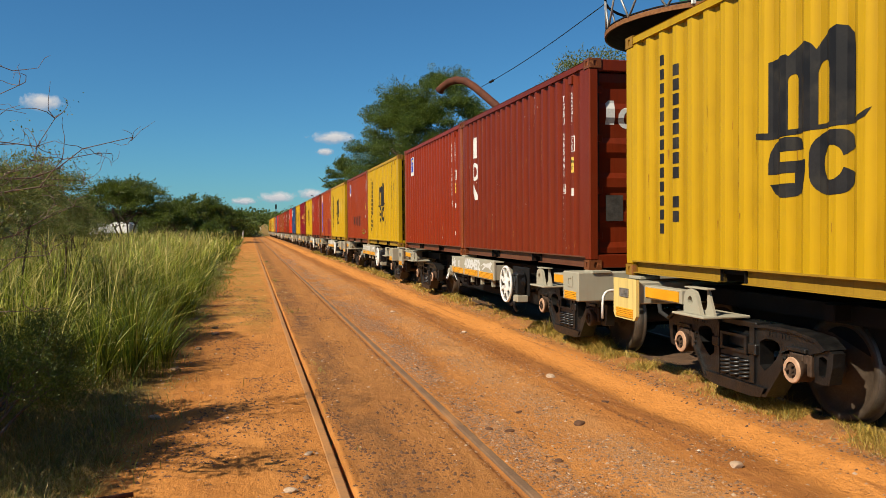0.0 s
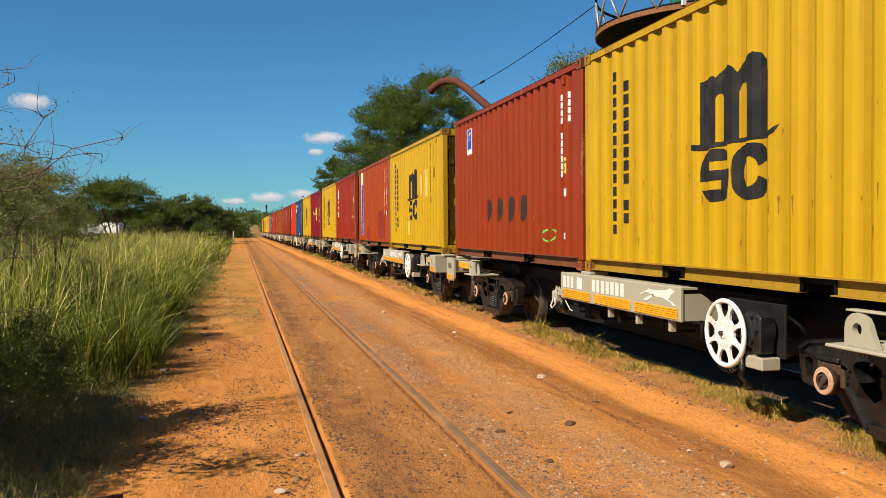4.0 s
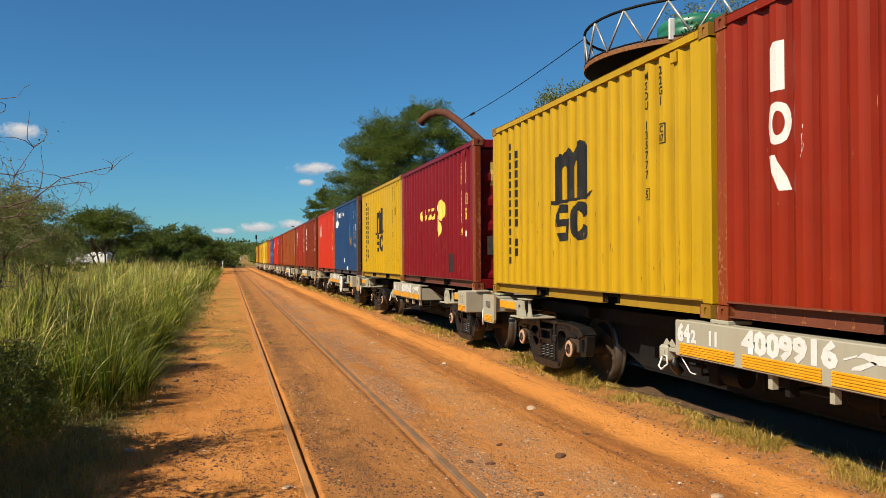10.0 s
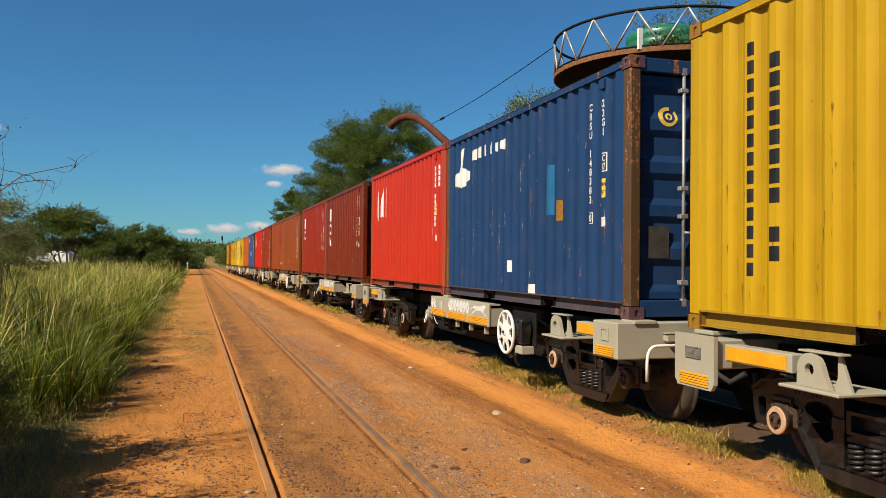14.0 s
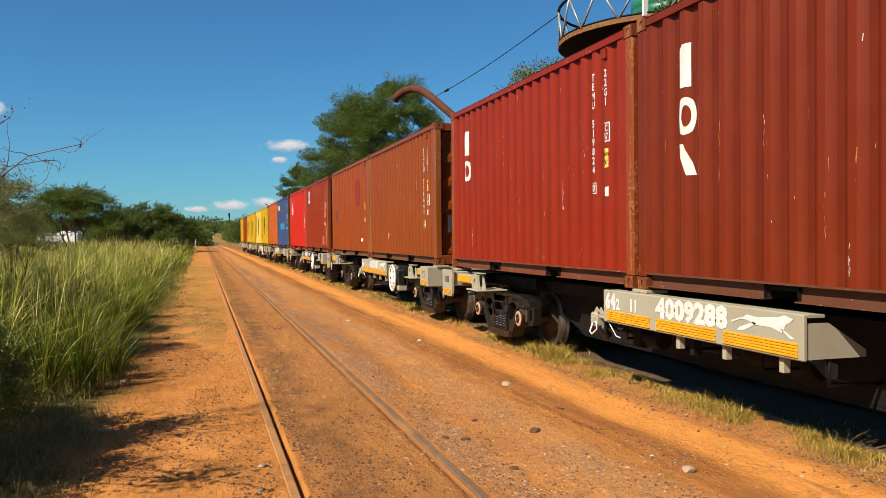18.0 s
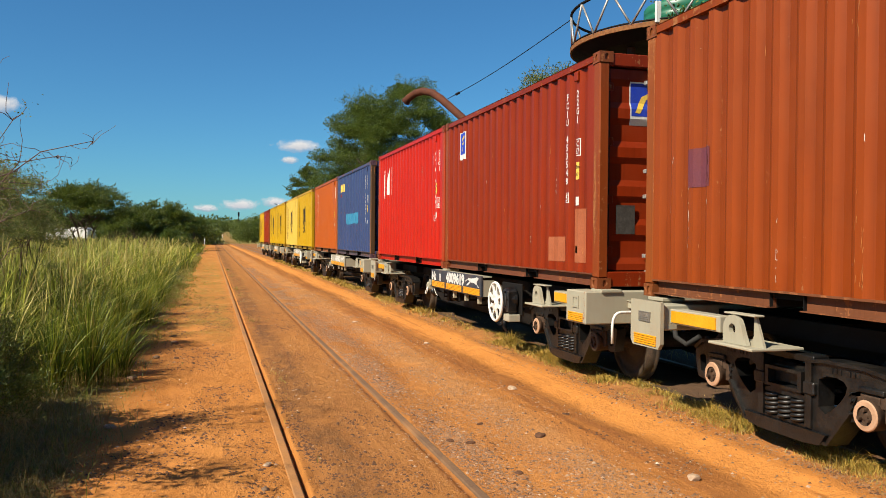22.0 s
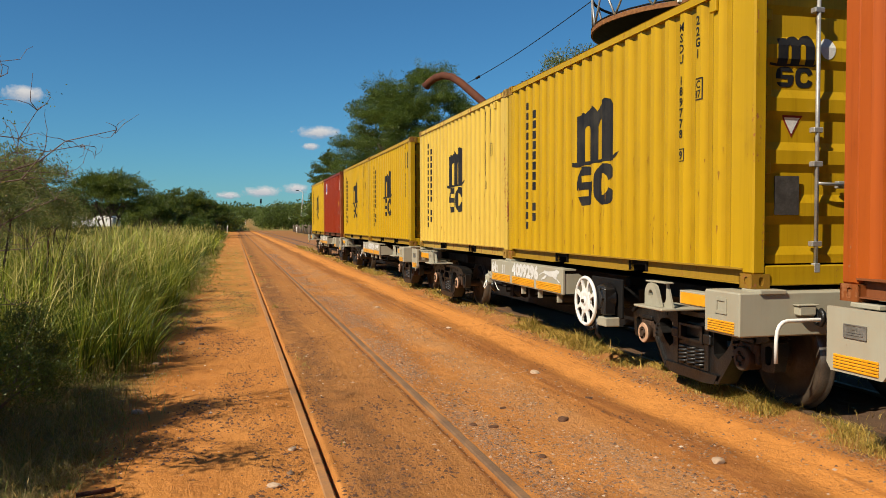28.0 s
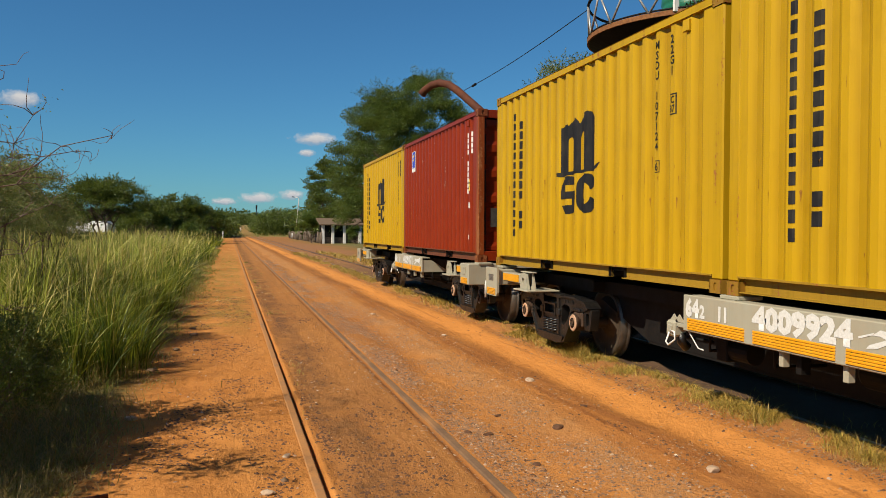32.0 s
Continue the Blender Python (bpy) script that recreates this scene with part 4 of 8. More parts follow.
def chips(root, material, n, seed, y0=-2.7, y1=2.7, z0=0.25, z1=2.4, tall=1.0):
    """Scratches in drifts along the ribs' edges and a few stray ones, joined."""
    rnd, bm = random.Random(seed), B()

    def stroke(x, y, w, h):
        j = rnd.uniform(-0.008, 0.008)
        poly(bm, [(x - w / 2, y - h * 0.4), (x + w / 2, y - h * 0.5), (x + w / 2 + j, y + h * 0.45), (x - w / 2 + j, y + h * 0.5)])
    ridges = [RIB_START + k * PITCH + d for k in range(20) for d in (0.210, 0.272)]
    for _ in range(max(3, n // 4)):
        at, mid, long = rnd.choice(ridges), rnd.uniform(z0, z1), rnd.uniform(0.12, 0.5)
        if y0 < at < y1:
            for _k in range(rnd.randint(4, 13)):
                z = min(z1, max(z0, mid + rnd.gauss(0, long * 0.5)))
                stroke(-at + rnd.gauss(0, 0.006), z, rnd.uniform(0.0015, 0.005), rnd.uniform(0.01, 0.08) * tall)
    for _ in range(n):
        stroke(rnd.uniform(-y1, -y0), rnd.uniform(z0, z1), rnd.uniform(0.002, 0.005), rnd.uniform(0.01, 0.09) * tall)
    side_mark("paint_wear", bm, material, root, 0, 0)


def rust_runs(root, n, seed, z0=0.25, z1=1.3):
    """Rust spots with runs below them, joined."""
    rnd, bm = random.Random(seed + 500), B()
    for _ in range(n):
        x, z, w, h = rnd.uniform(-2.7, 2.7), rnd.uniform(z0, z1), rnd.uniform(0.003, 0.011), rnd.uniform(0.02, 0.16)
        poly(bm, [(x - w, z), (x - w * 0.4, z - h * 0.5), (x, z - h), (x + w * 0.35, z - h * 0.5), (x + w * 0.9, z), (x + w * 0.2, z + w * 1.2)])
    side_mark("rust_run", bm, RUST_RUN, root, 0, 0)


YELLOW, PALE = (0.405, 0.240, 0.0050), (0.530, 0.355, 0.0550)
DEEP_RED, OXIDE, ORANGE, BROWN = (0.137, 0.0170, 0.0035), (0.192, 0.0195, 0.0025), (0.255, 0.037, 0.0040), (0.194, 0.0395, 0.0055)
WORN_RED, RUSTY, BRIGHT_ORANGE = (0.204, 0.0160, 0.0035), (0.212, 0.0390, 0.0050), (0.335, 0.070, 0.0080)
RUST_RED, VERMILION = (0.210, 0.0270, 0.0040), (0.395, 0.023, 0.0065)
CARMINE, SCARLET, BLUE, NAVY = (0.146, 0.004, 0.0070), (0.380, 0.013, 0.0040), (0.034, 0.052, 0.1290), (0.012, 0.038, 0.1040)

# wagon by wagon: (near container, far container): colour, rust, livery, code
LOADS = [
    ((YELLOW, 0.25, "arch", ""), (YELLOW, 0.15, "arch", "")),
    ((DEEP_RED, 0.25, "word", "TGBU 265491 6"), (OXIDE, 0.25, "flag", "FTAU 148064 5")),
    ((YELLOW, 0.45, "arch", "MSDU 164503 0"), (RUST_RED, 0.5, "flag_spots", "")),
    ((YELLOW, 0.5, "arch_patch", "MEDU 504056 5"), (ORANGE, 0.5, "strip", "CRSU 120446 9")),
    ((WORN_RED, 0.45, "word", "TGBU 316466 2"), (YELLOW, 0.3, "arch", "MSDU 135777 5")),
    ((CARMINE, 0.35, "bulb", "CARU 366141 9"), (YELLOW, 0.3, "arch", "MSDU 167471 7")),
    ((NAVY, 0.5, "rider", "CRSU 148383 0"), (VERMILION, 0.3, "angle", "")),
    ((DEEP_RED, 0.35, "word", "TGBU 314590 8"), (WORN_RED, 0.45, "word_worn", "TEMU 519824 0")),
    ((BROWN, 0.4, "plain", "TCLU 738849 4"), (RUSTY, 0.55, "plain_patch", "")),
    ((OXIDE, 0.5, "flag", "FCIU 453548 5"), (SCARLET, 0.25, "angle", "CAIU 644001 4")),
    ((BLUE, 0.6, "disc", "SEGU 294940 1"), (BRIGHT_ORANGE, 0.35, "tri", "")),
    ((YELLOW, 0.4, "arch", "MSDU 189778 9"), (PALE, 0.55, "arch", "MEDU 675854 1")),
    ((YELLOW, 0.35, "arch", ""), (YELLOW, 0.4, "arch", "MSDU 107124 6")),
    ((OXIDE, 0.3, "flag", ""), (YELLOW, 0.3, "arch", "")),
]
COLOUR_WORDS = {YELLOW: "yellow", PALE: "pale faded yellow", DEEP_RED: "dark red", OXIDE: "oxide red", ORANGE: "rusty orange-red", RUST_RED: "rust red", BROWN: "brown-orange", WORN_RED: "scratched red", RUSTY: "rusty brown-orange", BRIGHT_ORANGE: "bright orange",
                CARMINE: "carmine red", SCARLET: "bright scarlet", VERMILION: "sun-bleached vermilion", BLUE: "scuffed dark blue", NAVY: "dark blue"}
MARK_WORDS = {"arch": "large black emblem", "arch_patch": "black emblem and pale paint patches", "word": "white upright painted marks", "word_worn": "worn white painted marks",
              "flag": "small blue corner sticker", "flag_spots": "blue corner sticker and dark spots", "strip": "blue and white name strip", "bulb": "yellow bulb-shaped mark",
              "rider": "white mark at the top", "angle": "white angular mark", "plain": "white code", "plain_patch": "dark red paint patch",
              "disc": "yellow mark and light blue overpaint", "tri": "white upright marks"}


def livery(root, kind, letters, seed):
    ink = INK if kind.startswith("arch") else CHALK
    if kind.startswith("arch"):
        for shape in (emblem, emblem_stroke, emblem_left, emblem_right):
            side_mark("emblem", shape(), INK, root, 0.52, 1.27, "black painted emblem")
        side_mark("name_column", bars(13, 0.078, 0.102, 0.141), INK, root, 2.235, 2.25)
        side_mark("name_column", bars(11, 0.112, 0.110, 0.143, (8,)), INK, root, 1.965, 2.11)
        for shape in (emblem, emblem_stroke, emblem_left, emblem_right):
            end = shape()
            for v in end.verts:
                v.co *= 0.36
            end_mark("door_emblem", end, INK, root, -0.95, 1.84)
        bm = B()
        poly(bm, [(-0.10, 0.09), (0.0, -0.09), (0.10, 0.09)])
        end_mark("warning_triangle", bm, PATCH_RED, root, -0.80, 1.33)
        bm = B()
        poly(bm, [(-0.075, 0.072), (0.0, -0.062), (0.075, 0.072)])
        end_mark("triangle_field", bm, CHALK, root, -0.80, 1.33).location.y = -0.002
        bm = B()
        poly(bm, oval(0, 0, 0.075, 0.09, 16))
        end_mark("round_label", bm, CHALK, root, -0.47, 1.98)
        chips(root, RUST_RUN, 16, seed, z0=0.2, z1=1.6)
        rust_runs(root, 14 + (seed * 7) % 40, seed)
        if kind == "arch_patch":
            for y, z, w, h in ((-0.95, 1.55, 0.26, 0.42), (-1.48, 1.55, 0.34, 0.60), (0.60, 0.55, 0.20, 0.34)):
                blot(root, y, z, w, h, PATCH_PALE)
    elif kind.startswith("word"):
        bm = wordmark()
        if kind == "word_worn":
            bmesh.ops.delete(bm, geom=[v for v in bm.verts if v.co.y < -0.95], context="VERTS")
        side_mark("wordmark", bm, CHALK, root, 2.23, 2.20, "white painted wordmark shapes")
        bm = wordmark()
        for v in bm.verts:
            x, y = v.co.x, v.co.y
            k = 0 if y > -0.42 else (1 if y > -0.84 else 2)
            v.co = Vector((0.215 * k + x * 0.85, (y + (0.0, 0.38, 0.80)[k]) * 0.78 - (0, 0.02, 0.02)[k], 0))
        end_mark("door_wordmark", bm, CHALK, root, -0.90, 2.10)
        bm = B()
        poly(bm, oval(0, 0, 0.075, 0.09, 16))
        end_mark("round_label", bm, CHALK, root, -0.47, 2.20)
        chips(root, CHALK, 26, seed, tall=0.6)
        chips(root, SCUFF, 26, seed + 100, tall=1.3)
    elif kind.startswith("flag"):
        sticker(root, 2.05, 2.10)
        bm = B()
        rect(bm, -0.19, -0.24, 0.19, 0.24)
        end_mark("door_sticker", bm, CHALK, root, -0.62, 2.05, "white and blue company sticker")
        bm = B()
        rect(bm, -0.175, -0.14, 0.175, 0.225)
        end_mark("sticker_field", bm, DECAL_BLUE, root, -0.62, 2.05).location.y = -0.002
        bm = B()
        poly(bm, [(-0.13, -0.10), (-0.04, 0.08), (0.14, 0.17), (0.14, 0.12), (0.02, 0.05), (-0.07, -0.11)])
        end_mark("sticker_stroke", bm, MUSTARD, root, -0.62, 2.05).location.y = -0.004
        chips(root, CHALK, 10, seed, tall=0.6)
        chips(root, SCUFF, 26, seed + 100, z1=1.8)
        blot(root, -2.42, 0.42, 0.12, 0.08, CHALK, "label")
        if letters.startswith("FCIU"):
            blot(root, -2.52, 0.58, 0.36, 0.62, PATCH_DUSTY)
            blot(root, -1.90, 0.42, 0.50, 0.30, PATCH_DUSTY)
        if kind == "flag_spots":
            bm = B()
            band(bm, oval(0.0, 0.0, 0.10, 0.09, 14), oval(0.0, 0.0, 0.075, 0.065, 14), skip=(6, 7))
            poly(bm, [(0.16, -0.09), (0.34, -0.02), (0.30, 0.0), (0.20, -0.06)])
            poly(bm, [(0.22, 0.09), (0.36, 0.07), (0.34, 0.0), (0.31, 0.04)])
            side_mark("sprayed_scrawl", bm, GREEN_SPRAY, root, -1.75, 0.42)
            for y in (0.87, 0.30, -0.28, -0.85):
                bm = B()
                poly(bm, [(p[0] + 0.02 * math.sin(9 * p[1]), p[1]) for p in oval(0, 0, 0.10, 0.20, 14)])
                side_mark("scorch_spot", bm, PATCH_BLACK, root, y, 0.82)
    elif kind == "strip":
        bm = B()
        rect(bm, -0.16, -2.1, 0.16, 0.0)
        side_mark("name_strip", bm, CHALK, root, 2.32, 2.44, "white and blue upright name strip")
        bm = B()
        rect(bm, -0.145, -2.09, 0.145, -0.40)
        ob = side_mark("strip_field", bm, DECAL_BLUE, root, 2.32, 2.44)
        ob.location.x = -0.003
        bm = bars(6, 0.17, 0.17, 0.255)
        band(bm, oval(0.0, 0.27, 0.085, 0.085, 14), oval(0.01, 0.27, 0.05, 0.05, 14), skip=(2, 3))
        ob = side_mark("name_column", bm, CHALK, root, 2.32, 1.99)
        ob.location.x = -0.006
        for y, z, w, h in ((0.95, 0.40, 0.55, 0.42), (-1.55, 0.66, 1.25, 0.82)):
            blot(root, y, z, w, h, PATCH_RED)
        chips(root, SCUFF, 60, seed, tall=1.3)
    elif kind == "bulb":
        bm = B()
        for x in (0.0, 0.33, 0.66, 0.97):
            band(bm, oval(x + 0.12, 0.10, 0.13, 0.12, 12, 3), oval(x + 0.12, 0.10, 0.06, 0.06, 12, 3), skip=(0, 1))
        poly(bm, [(p[0], p[1]) for p in oval(1.78, 0.14, 0.26, 0.22, 18)])
        poly(bm, [(p[0], p[1]) for p in oval(1.58, -0.22, 0.15, 0.17, 16)])
        side_mark("emblem", bm, MUSTARD, root, 1.10, 1.36, "yellow painted emblem")
        bm = B()
        rect(bm, 1.44, -0.20, 1.56, 0.05)
        poly(bm, oval(1.50, 0.20, 0.075, 0.11, 12))
        ob = side_mark("emblem_stem", bm, CHALK, root, 1.10, 1.36)
        ob.location.x = -0.003
        blot(root, -1.42, 0.45, 0.5, 0.34, PATCH_BLACK, "soot_patch")
        bm = B()
        rect(bm, -0.15, -0.2, 0.15, 0.2)
        end_mark("placard", bm, PATCH_PALE, root, -0.75, 2.0)
        ink = MUSTARD
        chips(root, SCUFF, 44, seed)
    elif kind == "rider":
        bm = B()
        poly(bm, [(0.0, -0.02), (0.25, 0.05), (0.40, 0.36), (0.52, 0.42), (0.48, 0.10), (0.80, 0.02), (0.80, -0.12), (0.45, -0.22), (0.10, -0.16)])
        side_mark("emblem", bm, CHALK, root, 2.70, 1.95, "white painted emblem")
        bm = B()
        for k in range(6):
            poly(bm, [(0.95 + k * 0.24, 0.16 + k * 0.006), (1.10 + k * 0.24, 0.16), (1.10 + k * 0.24, 0.33), (0.95 + k * 0.24, 0.30)])
        side_mark("name_column", bm, CHALK, root, 2.70, 1.95)
        blot(root, -1.10, 1.42, 0.19, 0.60, DECAL_TEAL)
        bm = B()
        band(bm, oval(0, 0, 0.11, 0.10, 18), oval(0.01, 0, 0.07, 0.065, 18), skip=(2, 3))
        band(bm, oval(0.01, 0, 0.04, 0.038, 12), oval(0.012, 0, 0.02, 0.02, 12), skip=(8,))
        end_mark("door_emblem", bm, MUSTARD, root, -0.75, 2.02)
        end_mark("door_name", bars(4, 0.07, 0.09, 0.11), CHALK, root, -0.40, 1.75)
        blot(root, -1.38, 1.16, 0.13, 0.24, RUST_RUN, "rust_patch")
        blot(root, 0.2, 0.5, 0.12, 0.16, CHALK, "label")
        blot(root, -0.55, 0.22, 0.16, 0.12, CHALK, "label")
        chips(root, CHALK, 24, seed)
        chips(root, SCUFF, 60, seed + 100)
    elif kind == "angle":
        bm = B()
        poly(bm, [(0.0, -0.30), (0.0, 0.20), (0.12, 0.30), (0.22, 0.30), (0.22, -0.38), (0.10, -0.38)])
        poly(bm, [(0.34, -0.31), (0.58, 0.32), (0.74, 0.32), (0.74, -0.31)])
        rect(bm, 0.84, -0.32, 1.00, 0.32)
        side_mark("emblem", bm, CHALK, root, 2.45, 1.88, "white angular painted emblem")
        chips(root, CHALK, 20, seed, tall=0.7)
    elif kind == "disc":
        bm = B()
        for k in range(5):
            poly(bm, oval(0.12 + k * 0.17, 0.0, 0.075, 0.13, 10, 3))
        side_mark("name_column", bm, MUSTARD, root, 2.45, 2.13, "yellow painted letters")
        bm = B()
        poly(bm, [(0.05, -0.06), (0.35, 0.07), (0.42, 0.0), (0.30, -0.08)])
        side_mark("emblem_stroke", bm, PATCH_RED, root, 2.42, 1.93)
        bm = B()
        rag = random.Random(8)
        top = [(0.12 * k, 0.17 - rag.uniform(0, 0.05)) for k in range(19)]
        low = [(0.12 * k, -0.18 + rag.uniform(0, 0.05)) for k in range(19)]
        for k in range(18):
            poly(bm, [low[k], low[k + 1], top[k + 1], top[k]])
        side_mark("overpaint", bm, DECAL_CYAN, root, 1.12, 1.12)
        chips(root, SCUFF, 56, seed)
        chips(root, RUST, 30, seed + 100)
    elif kind == "tri":
        side_mark("name_column", bars(6, 0.20, 0.20, 0.265), CHALK, root, 2.05, 2.26)
        chips(root, RUST, 16, seed)
    else:
        chips(root, CHALK, 8, seed)
        chips(root, SCUFF, 30, seed + 100)
        if kind == "plain_patch":
            blot(root, 2.15, 1.17, 0.34, 0.34, DECAL_FADED)
            blot(root, -1.4, 1.72, 0.6, 0.7, PATCH_RED)
            blot(root, -2.0, 0.45, 0.16, 0.08, CHALK, "label")
        else:
            blot(root, 0.9, 0.55, 0.10, 0.14, CHALK, "label")
    if letters:
        if kind in ("plain", "angle"):
            size = (0.088, 0.115) if kind == "plain" else (0.076, 0.102)
            code(root, letters, ink, -2.20 if kind == "plain" else -2.31, 2.19, "22G1", -2.47 if kind == "plain" else -2.57, *size, 0.98)
        else:
            code(root, letters, ink, *((-1.902, 2.40, "22G1", -2.18) if kind.startswith("arch") else (-2.18, 2.26, "22G1", -2.458)))
    elif kind not in ("plain_patch",):
        code_bars = bars(12, 0.055, 0.080, 0.099, (4, 11))
        side_mark("code_column", code_bars, ink, root, -2.30, 2.26)
        side_mark("code_column", bars(4, 0.055, 0.080, 0.099), ink, root, -2.56, 2.26)
    if not kind.startswith("arch"):
        up = 0.15 if kind in ("plain", "angle") else 0.0
        blot(root, -2.45, 1.33 + up, 0.12, 0.20, MUSTARD, "height_label")
        for txt, z in (("2.6m", 1.355 + up), ("8'6\"", 1.265 + up)):
            side_mark("label_text", lettering(txt, 0.066, 0.001), INK, root, -2.45, z).location.x = -0.003
        blot(root, -2.47, 0.98, 0.08, 0.10, CHALK, "label")


# ---- the train: wagons ----
BOGIES = (4.42, -4.77)                 # bogie middles along the wagon
AXLE, WHEEL_R = 0.86, 0.432


def side_frame(s):
    """Cast side frame of a bogie: two windowed arms over the axles and a spring seat between."""
    bm, x0, x1 = B(), *sorted((s * 0.88, s * 1.02))
    for e in (-1, 1):
        o = [(e * 0.245, 0.775), (e * 0.45, 0.800), (e * 0.80, 0.800), (e * 1.07, 0.765), (e * 1.17, 0.700), (e * 1.00, 0.652), (e * 0.74, 0.652), (e * 0.665, 0.50), (e * 0.46, 0.235), (e * 0.245, 0.225)]
        i = [(e * 0.355, 0.670), (e * 0.43, 0.705), (e * 0.53, 0.708), (e * 0.60, 0.690), (e * 0.630, 0.655), (e * 0.615, 0.605), (e * 0.57, 0.545), (e * 0.50, 0.480), (e * 0.425, 0.430), (e * 0.355, 0.470)]
        ring_prism(bm, o, i, "x", x0, x1)
        # outer pedestal leg with its window, and the inner jaw
        o = [(e * 1.02, 0.715), (e * 1.13, 0.735), (e * 1.235, 0.690), (e * 1.225, 0.58), (e * 1.19, 0.445), (e * 1.10, 0.430), (e * 1.035, 0.440), (e * 1.015, 0.56)]
        i = [(e * 1.075, 0.640), (e * 1.12, 0.655), (e * 1.165, 0.635), (e * 1.160, 0.57), (e * 1.145, 0.500), (e * 1.11, 0.490), (e * 1.080, 0.500), (e * 1.072, 0.57)]
        ring_prism(bm, o, i, "x", x0 + 0.02, x1 - 0.012)
        prism(bm, [(e * 0.66, 0.655), (e * 0.725, 0.655), (e * 0.705, 0.44), (e * 0.655, 0.42)], "x", x0 + 0.01, x1 + 0.006)
        # raised flanges round the casting
        prism(bm, [(e * 0.245, 0.800), (e * 0.46, 0.826), (e * 0.81, 0.826), (e * 1.085, 0.790), (e * 1.205, 0.715), (e * 1.17, 0.700), (e * 1.07, 0.765), (e * 0.80, 0.800), (e * 0.45, 0.800), (e * 0.245, 0.775)], "x", x0 - 0.025, x1 + 0.025)
        prism(bm, [(e * 0.245, 0.200), (e * 0.47, 0.212), (e * 0.685, 0.485), (e * 0.665, 0.50), (e * 0.46, 0.235), (e * 0.245, 0.225)], "x", x0 - 0.025, x1 + 0.025)
        prism(bm, [(e * 0.235, 0.30), (e * 0.300, 0.30), (e * 0.300, 0.80), (e * 0.235, 0.80)], "x", x0 - 0.02, x1 + 0.03)
        # wear plate above the bearing, wedge pocket and bolts
        box(bm, *sorted((s * 0.93, s * 1.045)), *sorted((e * 0.75, e * 0.97)), 0.655, 0.690, 0.006)
        box(bm, *sorted((s * 0.98, s * 1.055)), *sorted((e * 0.225, e * 0.34)), 0.545, 0.640, 0.01)
        for y, z in ((0.66, 0.62), (0.675, 0.575), (0.68, 0.53), (0.675, 0.485)):
            lathe(bm, [(s * 1.02, 0.0), (s * 1.02, 0.014), (s * 1.037, 0.014), (s * 1.037, 0.0)], "x", (0, e * y, z), 6)
        # cast marks on the top chord
        for k in range(7):
            if k != 3:
                box(bm, *sorted((s * 1.018, s * 1.026)), *sorted((e * (0.47 + k * 0.042), e * (0.495 + k * 0.042))), 0.735, 0.772)
    prism(bm, [(-0.46, 0.285), (0.46, 0.285), (0.40, 0.200), (0.25, 0.185), (-0.25, 0.185), (-0.40, 0.200)], "x", x0 - 0.03, x1 + 0.035)
    box(bm, x0 - 0.01, x1 + 0.045, -0.235, 0.235, 0.285, 0.315, 0.006)
    box(bm, x0, x1, -0.30, 0.30, 0.775, 0.825, 0.006)
    # spring cap plate below the bolster end
    prism(bm, [(-0.225, 0.490), (0.225, 0.490), (0.225, 0.520), (0.15, 0.535), (-0.15, 0.535), (-0.225, 0.520)], "x", x0 - 0.01, x1 + 0.045)
    return bm


def helix(bm, x, y, z0, z1, r, wire, turns=4):
    n = turns * 12
    tube(bm, [(x + r * math.cos(k * math.tau / 12), y + r * math.sin(k * math.tau / 12), z0 + (z1 - z0) * k / n) for k in range(n + 1)], wire, 6)


def wheelset_mesh():
    bm = B()
    for s in (-1, 1):
        prof = [(0.498, 0.10), (0.500, 0.16), (0.525, 0.20), (0.540, 0.33), (0.515, 0.365), (0.505, 0.375), (0.505, 0.455), (0.520, 0.460), (0.533, 0.436), (0.545, WHEEL_R), (0.632, WHEEL_R - 0.004), (0.636, 0.375),
                (0.618, 0.362), (0.600, 0.33), (0.575, 0.20), (0.625, 0.155), (0.632, 0.10)]
        lathe(bm, [(s * h, r) for h, r in prof], "x", (0, 0, 0), 40)
    lathe(bm, [(-1.02, 0.065), (-0.66, 0.07), (-0.64, 0.085), (0.64, 0.085), (0.66, 0.07), (1.02, 0.065)], "x", (0, 0, 0), 16)
    return bm


